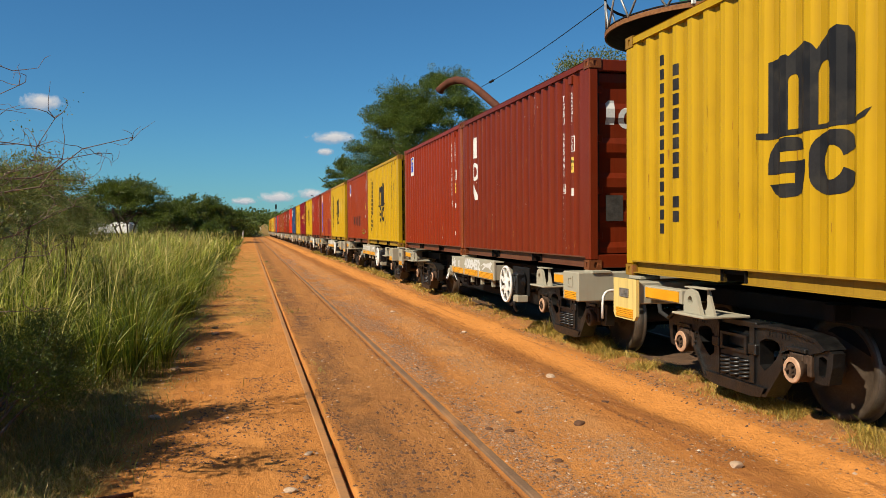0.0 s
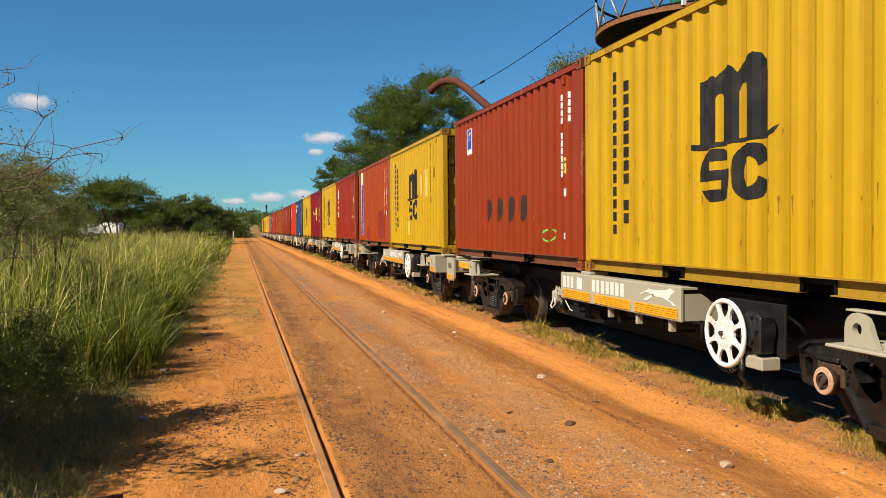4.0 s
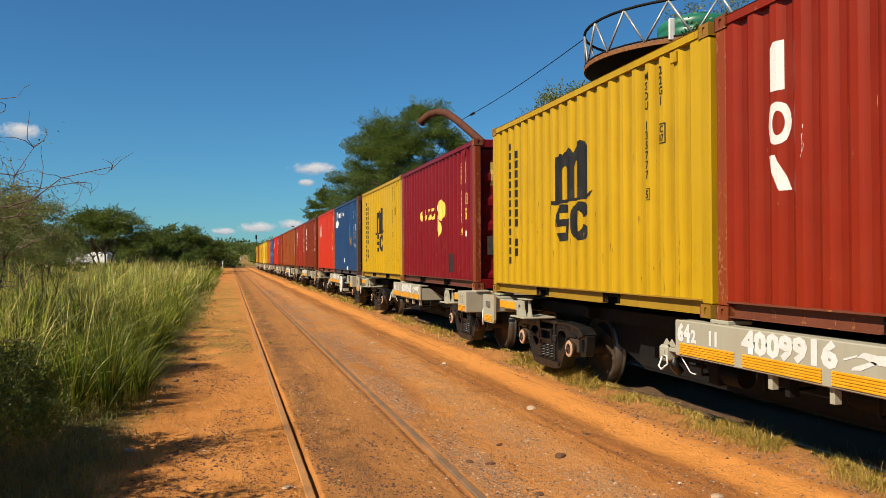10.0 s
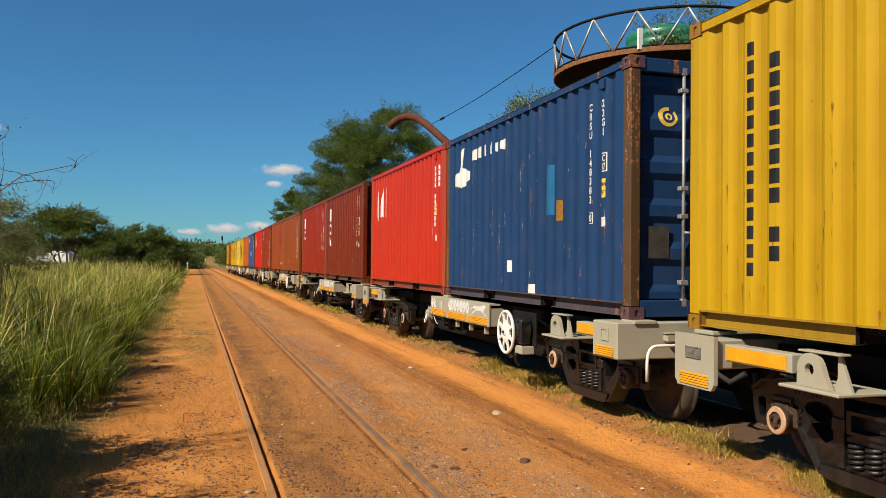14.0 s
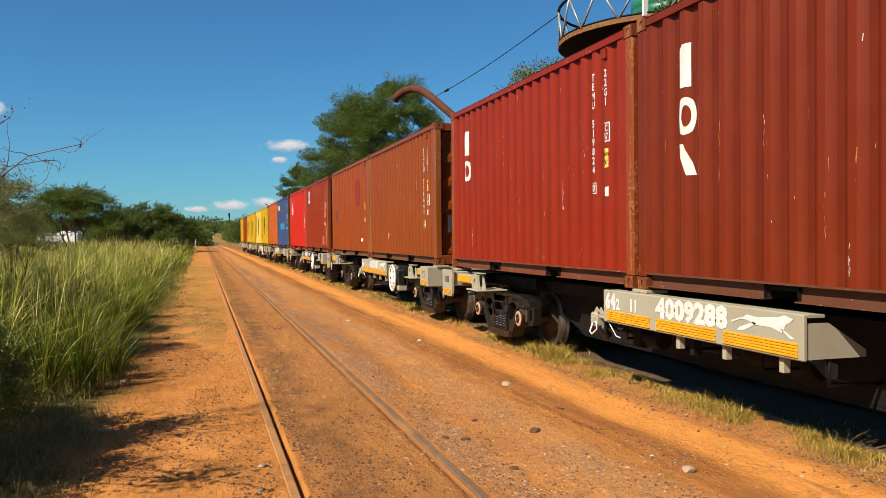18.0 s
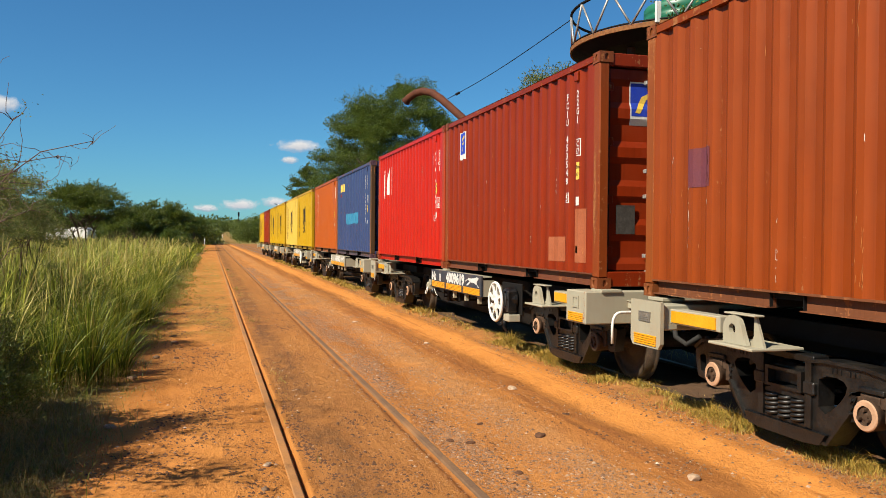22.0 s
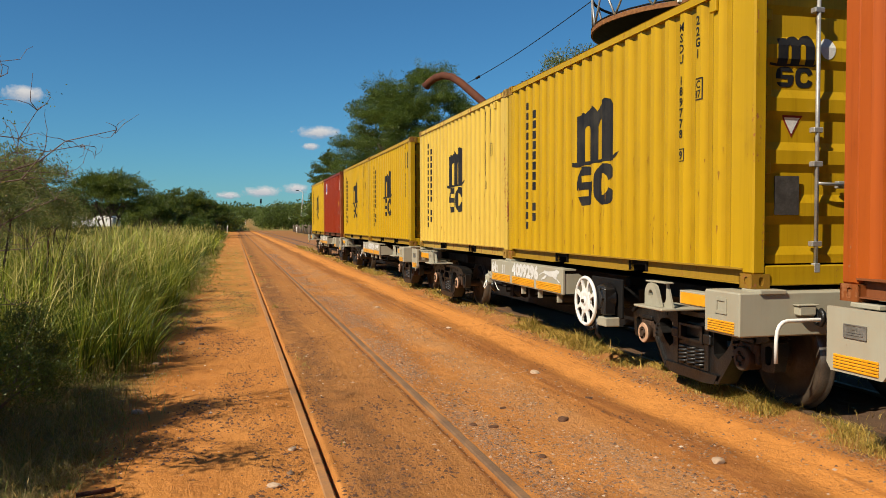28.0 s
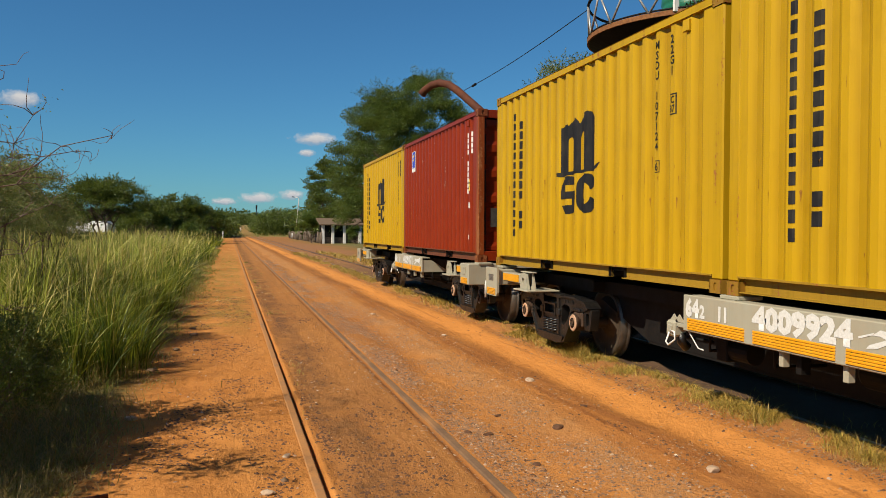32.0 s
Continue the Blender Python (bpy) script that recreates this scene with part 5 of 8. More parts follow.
def build_wagon():
    root = new("container_wagon")
    # spine: a fish-bellied box girder, widened so that it shades the ground below
    bm = B()
    o = [(-5.9, 1.02), (5.9, 1.02), (5.9, 0.78), (3.7, 0.78), (2.5, 0.40), (-2.5, 0.40), (-3.7, 0.78), (-5.9, 0.78)]
    for x in (-0.60, 0.48):
        prism(bm, o, "x", x, x + 0.12)
    box(bm, -0.60, 0.60, -2.5, 2.5, 0.38, 0.41)
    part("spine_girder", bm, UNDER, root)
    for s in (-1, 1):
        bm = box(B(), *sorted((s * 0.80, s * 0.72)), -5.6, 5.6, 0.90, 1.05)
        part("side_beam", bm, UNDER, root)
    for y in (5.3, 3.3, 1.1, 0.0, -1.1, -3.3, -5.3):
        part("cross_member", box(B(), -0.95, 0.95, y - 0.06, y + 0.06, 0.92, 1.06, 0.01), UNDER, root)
    # near headstock: deep box; far headstock: box behind a flat plate
    bm = box(B(), -1.42, 1.42, -6.09, -5.60, 0.76, 1.115, 0.012)
    h = part("headstock", bm, STEEL_GREY, root, "grey painted end beam")
    bm = box(B(), -1.40, 1.40, 5.60, 6.09, 0.86, 1.09, 0.012)
    h2 = part("headstock", bm, STEEL_GREY, root, "grey painted end beam")
    for s in (-1, 1):
        bm = B()
        prism(bm, [(5.57, 1.115), (6.10, 1.115), (6.10, 0.74), (6.06, 0.69), (5.61, 0.69), (5.57, 0.74)], "x", *sorted((s * 1.42, s * 1.385)))
        part("end_plate", bm, STEEL_GREY, h2)
        for hs, y0, y1, z0, z1 in ((h, -6.03, -5.66, 0.78, 0.88), (h2, 5.64, 6.03, 0.71, 0.81)):
            bm = B()
            for k in range(5):
                za = z0 + (z1 - z0) * k / 5
                box(bm, *sorted((s * 1.418, s * 1.430)), y0, y1, za, za + (z1 - z0) / 5 - 0.004, 0.003)
            part("reflector", bm, AMBER, hs, "ribbed amber reflector")
        bm = box(B(), *sorted((s * 1.418, s * 1.426)), 5.74, 5.94, 0.925, 1.015)
        for y0, y1, z0, z1 in ((5.74, 5.94, 1.008, 1.015), (5.74, 5.94, 0.925, 0.932), (5.74, 5.747, 0.932, 1.008), (5.933, 5.94, 0.932, 1.008), (5.82, 5.86, 0.980, 0.996), (5.77, 5.91, 0.962, 0.970), (5.77, 5.91, 0.946, 0.954)):
            box(bm, *sorted((s * 1.4255, s * 1.430)), y0, y1, z0, z1)
        part("maker_plate", bm, CAST_PLATE, h2, "cast metal maker's plate with a raised rim")
        bm = B()
        ring_prism(bm, [(-5.93, 0.93), (-5.77, 0.93), (-5.77, 1.06), (-5.93, 1.06)], [(-5.905, 0.955), (-5.795, 0.955), (-5.795, 1.035), (-5.905, 1.035)], "x", *sorted((s * 1.418, s * 1.429)))
        part("card_holder", bm, STEEL_GREY, h)
        # amber marked ledges beside the bolster brackets
        for y0, y1 in ((4.82, 5.56), (-5.60, -5.05)):
            ledge = part("ledge", box(B(), *sorted((s * 1.33, s * 1.20)), y0, y1, 0.93, 1.06, 0.006), STEEL_GREY, root)
            bm = box(B(), *sorted((s * 1.329, s * 1.338)), y0 + 0.05, y1 - 0.03, 0.945, 1.045)
            part("reflector", bm, AMBER, ledge)
        # bolster brackets with lifting lugs
        for c in BOGIES:
            bm = B()
            box(bm, *sorted((s * 1.42, s * 0.95)), c - 0.12, c + 0.43, 0.845, 0.868, 0.006)
            br = part("bolster_bracket", bm, STEEL_GREY, root, "grey bracket with a lifting lug")
            bm = B()
            cy, cz = c + 0.20, 0.985
            turns = [math.radians(-90 + 22.5 * k) for k in range(16)]
            o = [(cy + 0.115 * math.cos(a), cz + 0.11 * math.sin(a)) for a in turns]
            for k, spot in ((0, (cy - 0.02, 0.87)), (1, (cy + 0.06, 0.87)), (2, (cy + 0.115, 0.87)), (3, (cy + 0.115, 0.93)), (12, (cy - 0.135, 0.955)), (13, (cy - 0.165, 0.90)), (14, (cy - 0.18, 0.87)), (15, (cy - 0.10, 0.87))):
                o[k] = spot
            i = [(cy + 0.042 * math.cos(a), cz + 0.042 * math.sin(a)) for a in turns]
            ring_prism(bm, o, i, "x", *sorted((s * 1.36, s * 1.32)))
            part("lifting_lug", bm, STEEL_GREY, br)
            bm = B()
            prism(bm, [(c + 0.10, 0.868), (c + 0.085, 0.90), (c + 0.03, 0.915), (c + 0.012, 0.95), (c + 0.010, 1.096), (c - 0.012, 1.096), (c - 0.11, 0.868)], "x", *sorted((s * 1.30, s * 1.28)))
            part("gusset", bm, STEEL_GREY, br)
            part("stop_bar", box(B(), *sorted((s * 1.35, s * 1.26)), c - 0.06, c + 0.32, 1.096, 1.110, 0.004), STEEL_GREY, br)
    # container supports
    for y in (6.0, 0.05, -5.95):
        for s in (-1, 1):
            part("container_pad", box(B(), *sorted((s * 1.24, s * 1.0)), y - 0.16, y + 0.10, 1.10, 1.134, 0.006), STEEL_GREY, root)
    # number board with its box
    for s in (-1, 1):
        bm = box(B(), *sorted((s * 1.337, s * 1.30)), -2.33, 0.56, 0.78, 1.105, 0.008)
        bd = part("number_board", bm, STEEL_GREY, root, "grey board with running number")
        for y in (-2.31, -0.9, 0.52):
            bm = B()
            prism(bm, [(s * 1.30, 1.04), (s * 1.12, 1.04), (s * 0.80, 0.84), (s * 0.80, 0.79), (s * 1.30, 0.79)], "y", y - 0.012, y + 0.012)
            part("board_bracket", bm, STEEL_GREY, bd)
        part("board_flange", box(B(), *sorted((s * 1.30, s * 1.16)), -2.33, 0.56, 1.080, 1.10), STEEL_GREY, bd)
        for y0, y1 in ((-0.34, 0.48), (-1.34, -0.45), (-2.28, -1.44)):
            bm = B()
            for k in range(5):
                box(bm, *sorted((s * 1.335, s * 1.347)), y0, y1, 0.800 + k * 0.021, 0.818 + k * 0.021, 0.003)
            part("reflector", bm, AMBER, bd, "ribbed amber reflector")
    bm = box(B(), -1.36, -1.22, 0.68, 0.82, 0.705, 0.855, 0.02)
    box(bm, -1.375, -1.355, 0.70, 0.77, 0.745, 0.815, 0.006)
    for y in (0.61, 0.70):
        prism(bm, [(y - 0.05, 0.845), (y + 0.10, 0.845), (y + 0.03, 0.915)], "x", -1.33, -1.318)
    box(bm, -1.33, -1.25, 0.55, 0.70, 0.80, 0.84, 0.006)
    valve = part("release_valve", bm, STEEL_GREY, root, "small beige valve box with a wire loop")
    bm = B()
    tube(bm, [(-1.37, 0.72, 0.765), (-1.40, 0.60, 0.765), (-1.40, 0.585, 0.70), (-1.40, 0.70, 0.635), (-1.40, 0.745, 0.66), (-1.37, 0.735, 0.75)], 0.009, 6)
    tube(bm, [(-1.30, 0.52, 0.77), (-1.28, 0.40, 0.64), (-1.28, 0.32, 0.635)], 0.006, 5)
    part("pull_loop", bm, WHITE_METAL, valve)
    part("valve_body", tube(B(), [(-1.26, 0.71, 0.74), (-1.26, 0.71, 0.66), (-1.20, 0.71, 0.60)], 0.045, 8), IRON, valve)
    # brake gear below
    bm = B()
    lathe(bm, [(-0.5, 0.0), (-0.5, 0.11), (-0.46, 0.13), (0.30, 0.13), (0.34, 0.11), (0.34, 0.0)], "y", (-0.62, -1.2, 0.62), 20)
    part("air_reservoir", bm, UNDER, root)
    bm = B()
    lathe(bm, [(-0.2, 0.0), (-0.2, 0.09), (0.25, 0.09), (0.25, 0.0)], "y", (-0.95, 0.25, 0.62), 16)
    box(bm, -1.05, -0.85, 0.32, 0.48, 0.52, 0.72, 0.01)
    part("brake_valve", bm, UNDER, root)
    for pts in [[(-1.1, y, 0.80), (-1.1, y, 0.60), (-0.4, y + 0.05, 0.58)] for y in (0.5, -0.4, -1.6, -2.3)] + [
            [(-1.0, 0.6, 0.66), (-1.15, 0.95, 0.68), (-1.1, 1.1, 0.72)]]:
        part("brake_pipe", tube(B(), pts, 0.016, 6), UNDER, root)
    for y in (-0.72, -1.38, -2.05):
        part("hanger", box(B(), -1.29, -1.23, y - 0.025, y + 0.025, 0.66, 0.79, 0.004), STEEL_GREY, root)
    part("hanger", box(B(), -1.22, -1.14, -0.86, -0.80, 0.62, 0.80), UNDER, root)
    # couplers
    for e in (-1, 1):
        bm = box(B(), -0.11, 0.11, *sorted((e * 6.0, e * 6.42)), 0.78, 0.98, 0.02)
        box(bm, -0.15, 0.13, *sorted((e * 6.38, e * 6.585)), 0.75, 1.00, 0.04)
        part("coupler", bm, IRON, root)
    bm = B()
    tube(bm, [(-0.085, -6.2, 0.900), (-1.04, -6.17, 0.895), (-1.08, -6.17, 0.885), (-1.11, -6.17, 0.860), (-1.13, -6.17, 0.820), (-1.14, -6.17, 0.740), (-1.14, -6.17, 0.560)], 0.0155, 12)
    u = part("uncoupling_lever", bm, WHITE_METAL, root, "white bent uncoupling lever")
    bm = box(B(), -0.915, -0.755, -6.155, -6.06, 0.925, 1.01, 0.012)
    box(bm, -0.93, -0.735, -6.16, -6.06, 1.006, 1.016, 0.003)
    part("lever_bracket", bm, STEEL_GREY, u)
    bm = B()
    tube(bm, [(-0.735, -6.17, 0.975), (-0.735, -6.205, 0.950), (-0.735, -6.21, 0.895), (-0.735, -6.185, 0.855), (-0.735, -6.13, 0.860), (-0.735, -6.125, 0.970)], 0.021, 8)
    part("lever_clip", bm, IRON, u)
    bm = B()
    tube(bm, [(-0.35, 6.05, 0.86), (-0.40, 6.22, 0.66), (-0.38, 6.40, 0.58), (-0.30, 6.52, 0.66)], 0.028, 8)
    part("brake_hose", bm, RUBBER, root)
    bm = B()
    tube(bm, [(-0.35, -6.05, 0.86), (-0.40, -6.22, 0.62), (-0.38, -6.40, 0.56), (-0.30, -6.52, 0.66)], 0.028, 8)
    part("brake_hose", bm, RUBBER, root)
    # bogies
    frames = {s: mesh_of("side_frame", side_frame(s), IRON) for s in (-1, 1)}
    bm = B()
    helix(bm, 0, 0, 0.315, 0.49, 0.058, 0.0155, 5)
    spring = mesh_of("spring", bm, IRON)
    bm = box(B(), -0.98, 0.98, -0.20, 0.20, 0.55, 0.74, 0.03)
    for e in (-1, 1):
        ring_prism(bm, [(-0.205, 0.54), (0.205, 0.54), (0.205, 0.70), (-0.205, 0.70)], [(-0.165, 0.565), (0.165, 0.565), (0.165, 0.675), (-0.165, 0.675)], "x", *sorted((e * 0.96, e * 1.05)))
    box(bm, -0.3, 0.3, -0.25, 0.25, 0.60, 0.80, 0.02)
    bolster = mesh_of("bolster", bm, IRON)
    bm = B()
    box(bm, -0.05, 0.05, -0.115, 0.115, 0.56, 0.655, 0.012)
    for e in (-1, 1):
        box(bm, -0.045, 0.06, *sorted((e * 0.095, e * 0.145)), 0.47, 0.645, 0.01)
    box(bm, 0.03, 0.062, -0.07, 0.07, 0.585, 0.64, 0.008)
    box(bm, -0.062, -0.03, -0.07, 0.07, 0.585, 0.64, 0.008)
    axle_box = mesh_of("axle_box", bm, ADAPTER)
    bm = B()
    box(bm, -0.75, 0.75, 0.28, 0.36, 0.32, 0.40, 0.01)
    for s in (-1, 1):
        box(bm, s * 0.58 - 0.05, s * 0.58 + 0.05, 0.33, 0.43, 0.30, 0.55, 0.02)
    brakes = mesh_of("brake_beam", bm, UNDER)
    wheels = mesh_of("wheelset", wheelset_mesh(), WHEEL)
    wheels.materials.append(TREAD)
    for p in wheels.polygons:
        c = p.center
        r = math.hypot(c.y, c.z)
        p.use_smooth = True
        if 0.425 < r < 0.46 and abs(c.x) > 0.51:
            p.material_index = 1
    caps = {}
    for s in (-1, 1):
        bm = B()
        lathe(bm, [(s * 0.93, 0.0), (s * 0.93, 0.100), (s * 1.040, 0.100), (s * 1.046, 0.106), (s * 1.078, 0.106), (s * 1.088, 0.098), (s * 1.090, 0.066), (s * 1.076, 0.062), (s * 1.078, 0.028), (s * 1.090, 0.024), (s * 1.090, 0.0)], "x", (0, 0, 0), 28)
        for k in range(3):
            a = k * math.tau / 3
            lathe(bm, [(s * 1.07, 0.0), (s * 1.07, 0.015), (s * 1.106, 0.015), (s * 1.106, 0.0)], "x", (0, 0.043 * math.cos(a), 0.043 * math.sin(a)), 6)
        me = caps[s] = mesh_of("bearing_cap", bm, CAP)
        me.materials.append(ADAPTER)
        for p in me.polygons:
            if math.hypot(p.center.y, p.center.z) < 0.064 or abs(p.center.x) < 1.070:
                p.material_index = 1
            p.use_smooth = math.hypot(p.center.y, p.center.z) > 0.09
    dull_caps = {s: me.copy() for s, me in caps.items()}
    for me in dull_caps.values():
        me.materials[0] = WHEEL
    for c in BOGIES:
        for s in (-1, 1):
            again("side_frame", frames[s], root, pose(0, c, 0))
        for s in (-1, 1):
            for x, y in ((1.0, -0.145), (1.0, 0.0), (1.0, 0.145), (0.88, -0.07), (0.88, 0.07)):
                again("spring", spring, root, pose(s * x, c + y, 0))
            for y in (-AXLE, AXLE):
                again("axle_box", axle_box, root, pose(s * 0.975, c + y, 0))
        again("bolster", bolster, root, pose(0, c, 0))
        again("brake_beam", brakes, root, pose(0, c, 0))
        again("brake_beam", brakes, root, pose(0, c, 0, 0, 0, 180))
        for y in (AXLE, -AXLE):
            w = again("wheelset", wheels, root, pose(0, c + y, RAIL_TOP + WHEEL_R))
            for s in (-1, 1):
                dull = y < 0 and c < 0
                tagged(again("bearing_cap", (dull_caps if dull else caps)[s], w, pose(0, 0, 0)), "brown bearing end cap" if dull else "pinkish bearing end cap with bolts")
    return root


def hand_wheel(root):
    y, z, x = -3.09, 0.78, -1.37
    bm = B()
    tube(bm, [(x, y + 0.268 * math.cos(k * math.tau / 32), z + 0.268 * math.sin(k * math.tau / 32)) for k in range(33)], 0.021, 8, False)
    w = part("hand_wheel", bm, WHITE_METAL, root, "white dished brake hand wheel with eight oval openings")
    for k in range(8):
        a = (k + 0.5) * math.tau / 8
        c, n = math.cos(a), math.sin(a)
        bm = B()
        out = [(0.125, 0.034), (0.17, 0.019), (0.215, 0.017), (0.25, 0.030), (0.262, 0.048)]
        prism(bm, [(y + r * c - h * n, z + r * n + h * c) for r, h in out] + [(y + r * c + h * n, z + r * n - h * c) for r, h in out[::-1]], "x", x - 0.012, x + 0.010)
        part("spoke", bm, WHITE_METAL, w)
    bm = B()
    lathe(bm, [(x - 0.030, 0.0), (x - 0.030, 0.040), (x - 0.018, 0.055), (x - 0.020, 0.100), (x - 0.010, 0.138), (x + 0.012, 0.138), (x + 0.03, 0.06), (x + 0.03, 0.0)], "x", (0, y, z), 28)
    part("hub", bm, WHITE_METAL, w)
    bm = B()
    lathe(bm, [(x - 0.05, 0.0), (x - 0.05, 0.022), (x - 0.026, 0.022), (x - 0.026, 0.0)], "x", (0, y, z), 6)
    part("nut", bm, ADAPTER, w, "rusty nut on the hub")
    # gearbox drum, its bracket and the hanging chain
    bm = B()
    lathe(bm, [(-1.345, 0.0), (-1.345, 0.10), (-1.33, 0.135), (-1.30, 0.150), (-1.20, 0.165), (-1.17, 0.12), (-0.9, 0.12), (-0.9, 0.0)], "x", (0, y - 0.27, z + 0.06), 20)
    box(bm, -1.335, -1.20, y - 0.42, y - 0.31, z - 0.12, z + 0.17, 0.012)
    for k in range(6):
        a = k * math.tau / 6
        lathe(bm, [(-1.36, 0.0), (-1.36, 0.014), (-1.33, 0.014), (-1.33, 0.0)], "x", (0, y - 0.27 + 0.115 * math.cos(a), z + 0.06 + 0.115 * math.sin(a)), 6)
    tube(bm, [(x + 0.04, y, z), (-1.1, y, z)], 0.03, 8)
    part("brake_gearbox", bm, IRON, root)
    bm = box(B(), -1.17, -1.14, y - 0.50, y + 0.28, 0.62, 1.05, 0.008)
    part("gear_plate", bm, UNDER, root)
    bm = box(B(), -1.33, -1.16, y - 0.44, y - 0.22, 0.53, 0.63, 0.008)
    part("gear_bracket", bm, STEEL_GREY, root, "grey bracket below the brake gear")
    bm = B()
    for k in range(7):
        p = Vector((-1.26, y - 0.02 + 0.045 * k, 0.50 - 0.055 * math.sin(k * 0.45)))
        tube(bm, [p + Vector((0, 0.030 * math.cos(j * math.tau / 8), 0.018 * math.sin(j * math.tau / 8))) for j in range(9)], 0.008, 5, False)
    tube(bm, [(-1.26, y - 0.08, 0.62), (-1.26, y - 0.07, 0.42), (-1.22, y - 0.10, 0.36)], 0.026, 6)
    part("gear_chain", bm, IRON, root)


def board_number(root, digits, dark):
    bd = [o for o in root.children if o.name.split(".")[0] == "number_board"]
    for b in bd:
        if dark:
            b.data = b.data.copy()
            b.data.materials[0] = STEEL_DARK
    b = bd[0]

    def put(bm, y, z, name="running_number"):
        for v in bm.verts:
            v.co = Vector((-1.340, y - v.co.x, z + v.co.y))
        part(name, bm, CHALK, b, tidy=False)
    if digits:
        put(lettering("64", 0.205, 0.012), 0.41, 0.925)
        put(lettering("2", 0.15, 0.007), 0.255, 0.925)
        put(lettering("11", 0.165, 0.008, align="LEFT"), 0.04, 0.925)
        wide = lettering(digits, 0.232, 0.0135, align="LEFT")
        for v in wide.verts:
            v.co.x *= 1.28
        put(wide, -0.45, 0.925)
    else:
        bm = B()
        for x in (0.0, 0.12, 0.24, 0.42, 0.50, 0.86, 0.98, 1.10, 1.22, 1.34, 1.46, 1.58):
            rect(bm, x, 0.0, x + 0.08, 0.14)
        put(bm, 0.47, 0.925, "number_bars")
    bm = B()
    poly(bm, [(0.0, 0.09), (0.06, 0.13), (0.16, 0.12), (0.36, 0.14), (0.42, 0.16), (0.50, 0.14), (0.47, 0.11), (0.44, 0.10), (0.40, 0.03), (0.30, 0.06), (0.14, 0.06), (0.06, 0.09)])
    poly(bm, [(0.12, 0.08), (0.16, 0.07), (0.04, 0.01), (-0.04, 0.0), (-0.02, 0.025)])
    poly(bm, [(0.38, 0.06), (0.42, 0.05), (0.52, 0.0), (0.47, 0.0)])
    poly(bm, [(0.0, 0.09), (0.02, 0.11), (-0.10, 0.07), (-0.10, 0.055)])
    for v in bm.verts:
        v.co.x *= 1.15
    put(bm, -1.66, 0.925, "animal_emblem")


FIRST, SPACING = 10.085, 13.172        # far end of the first wagon's load before the run, and wagon spacing
NUMBERS = {1: "4009452", 3: "4009403", 4: "4009916", 5: "4009965", 6: "4009890", 7: "4009288", 8: "4009387", 9: "4009619", 10: "4009882", 11: "4009296", 12: "4009924", 13: "4009171"}
WITH_WHEEL = (1, 2, 3, 4, 6, 8, 9, 11)
TRAIN = []                             # (thing, y before the run, x, z)


def build_train():
    box0, wag0 = build_container(), build_wagon()
    for k in range(14):
        far = FIRST + SPACING * k
        w = wag0 if k == 0 else copy_thing(wag0, pose(0, 0, 0))
        TRAIN.append((w, far - 6.22, TRACK_X, 0.0))
        tagged(w, "grey flat wagon with black bogies under two containers" + (", white brake wheel" if k in WITH_WHEEL else ""), "rail wagon", "container wagons of the train")
    for k in range(14):
        w = TRAIN[k][0]
        if k in WITH_WHEEL:
            hand_wheel(w)
        board_number(w, NUMBERS.get(k, ""), k == 9)
    for o in TRAIN[0][0].children_recursive:
        if o.name.startswith("end_plate"):
            o.material_slots[0].link = "OBJECT"
            o.material_slots[0].material = CREAM
    for k, loads in enumerate(LOADS):
        far = FIRST + SPACING * k
        for j, (colour, rust, kind, letters) in enumerate(loads):
            c = copy_thing(box0, pose(0, 0, 0))
            for o in c.children_recursive:
                what = o.name.split(".")[0]
                o.color = (*colour, rust)
                if what == "corner_casting":
                    o.color = (colour[0] * 0.35 + 0.085, colour[1] * 0.35 + 0.034, colour[2] * 0.4 + 0.012, 1.0)
                elif what == "corner_post" and colour in (NAVY, BLUE):
                    o.color = (0.075, 0.042, 0.020, 1.0)
                elif what == "corner_post" and colour in (CARMINE, BROWN, NAVY, SCARLET, VERMILION, WORN_RED, ORANGE, RUSTY, OXIDE):
                    o.color = (colour[0] * 0.55 + 0.085, colour[1] * 0.6 + 0.026, colour[2] * 0.5 + 0.006, 1.0)
                # bottom rails: dirt and the recess's shade are both put into the colour
                elif what == "bottom_rail" and colour in (YELLOW, PALE):
                    o.color = (colour[0] * 0.60 + 0.03, colour[1] * 0.58 + 0.02, colour[2] * 0.6 + 0.012, min(1.0, rust + 0.35))
                elif what == "bottom_rail" and colour != SCARLET:
                    o.color = (colour[0] * 0.38 + 0.055, colour[1] * 0.38 + 0.034, colour[2] * 0.38 + 0.020, min(1.0, rust + 0.35))
                elif what in ("corner_post", "bottom_rail", "top_rail", "hinge", "door_sill", "door_header"):
                    o.color = (*[c * 0.92 for c in colour], min(1.0, rust + 0.35))
            livery(c, kind, letters, k * 2 + j)
            tagged(c, "%s corrugated container with %s" % (COLOUR_WORDS[colour], MARK_WORDS[kind]), "shipping container", "containers on the train")
            TRAIN.append((c, far - HALF - (0 if j else LENGTH + 0.076), TRACK_X, 1.136))
    for o in (*box0.children_recursive, box0):
        bpy.data.objects.remove(o)


build_train()


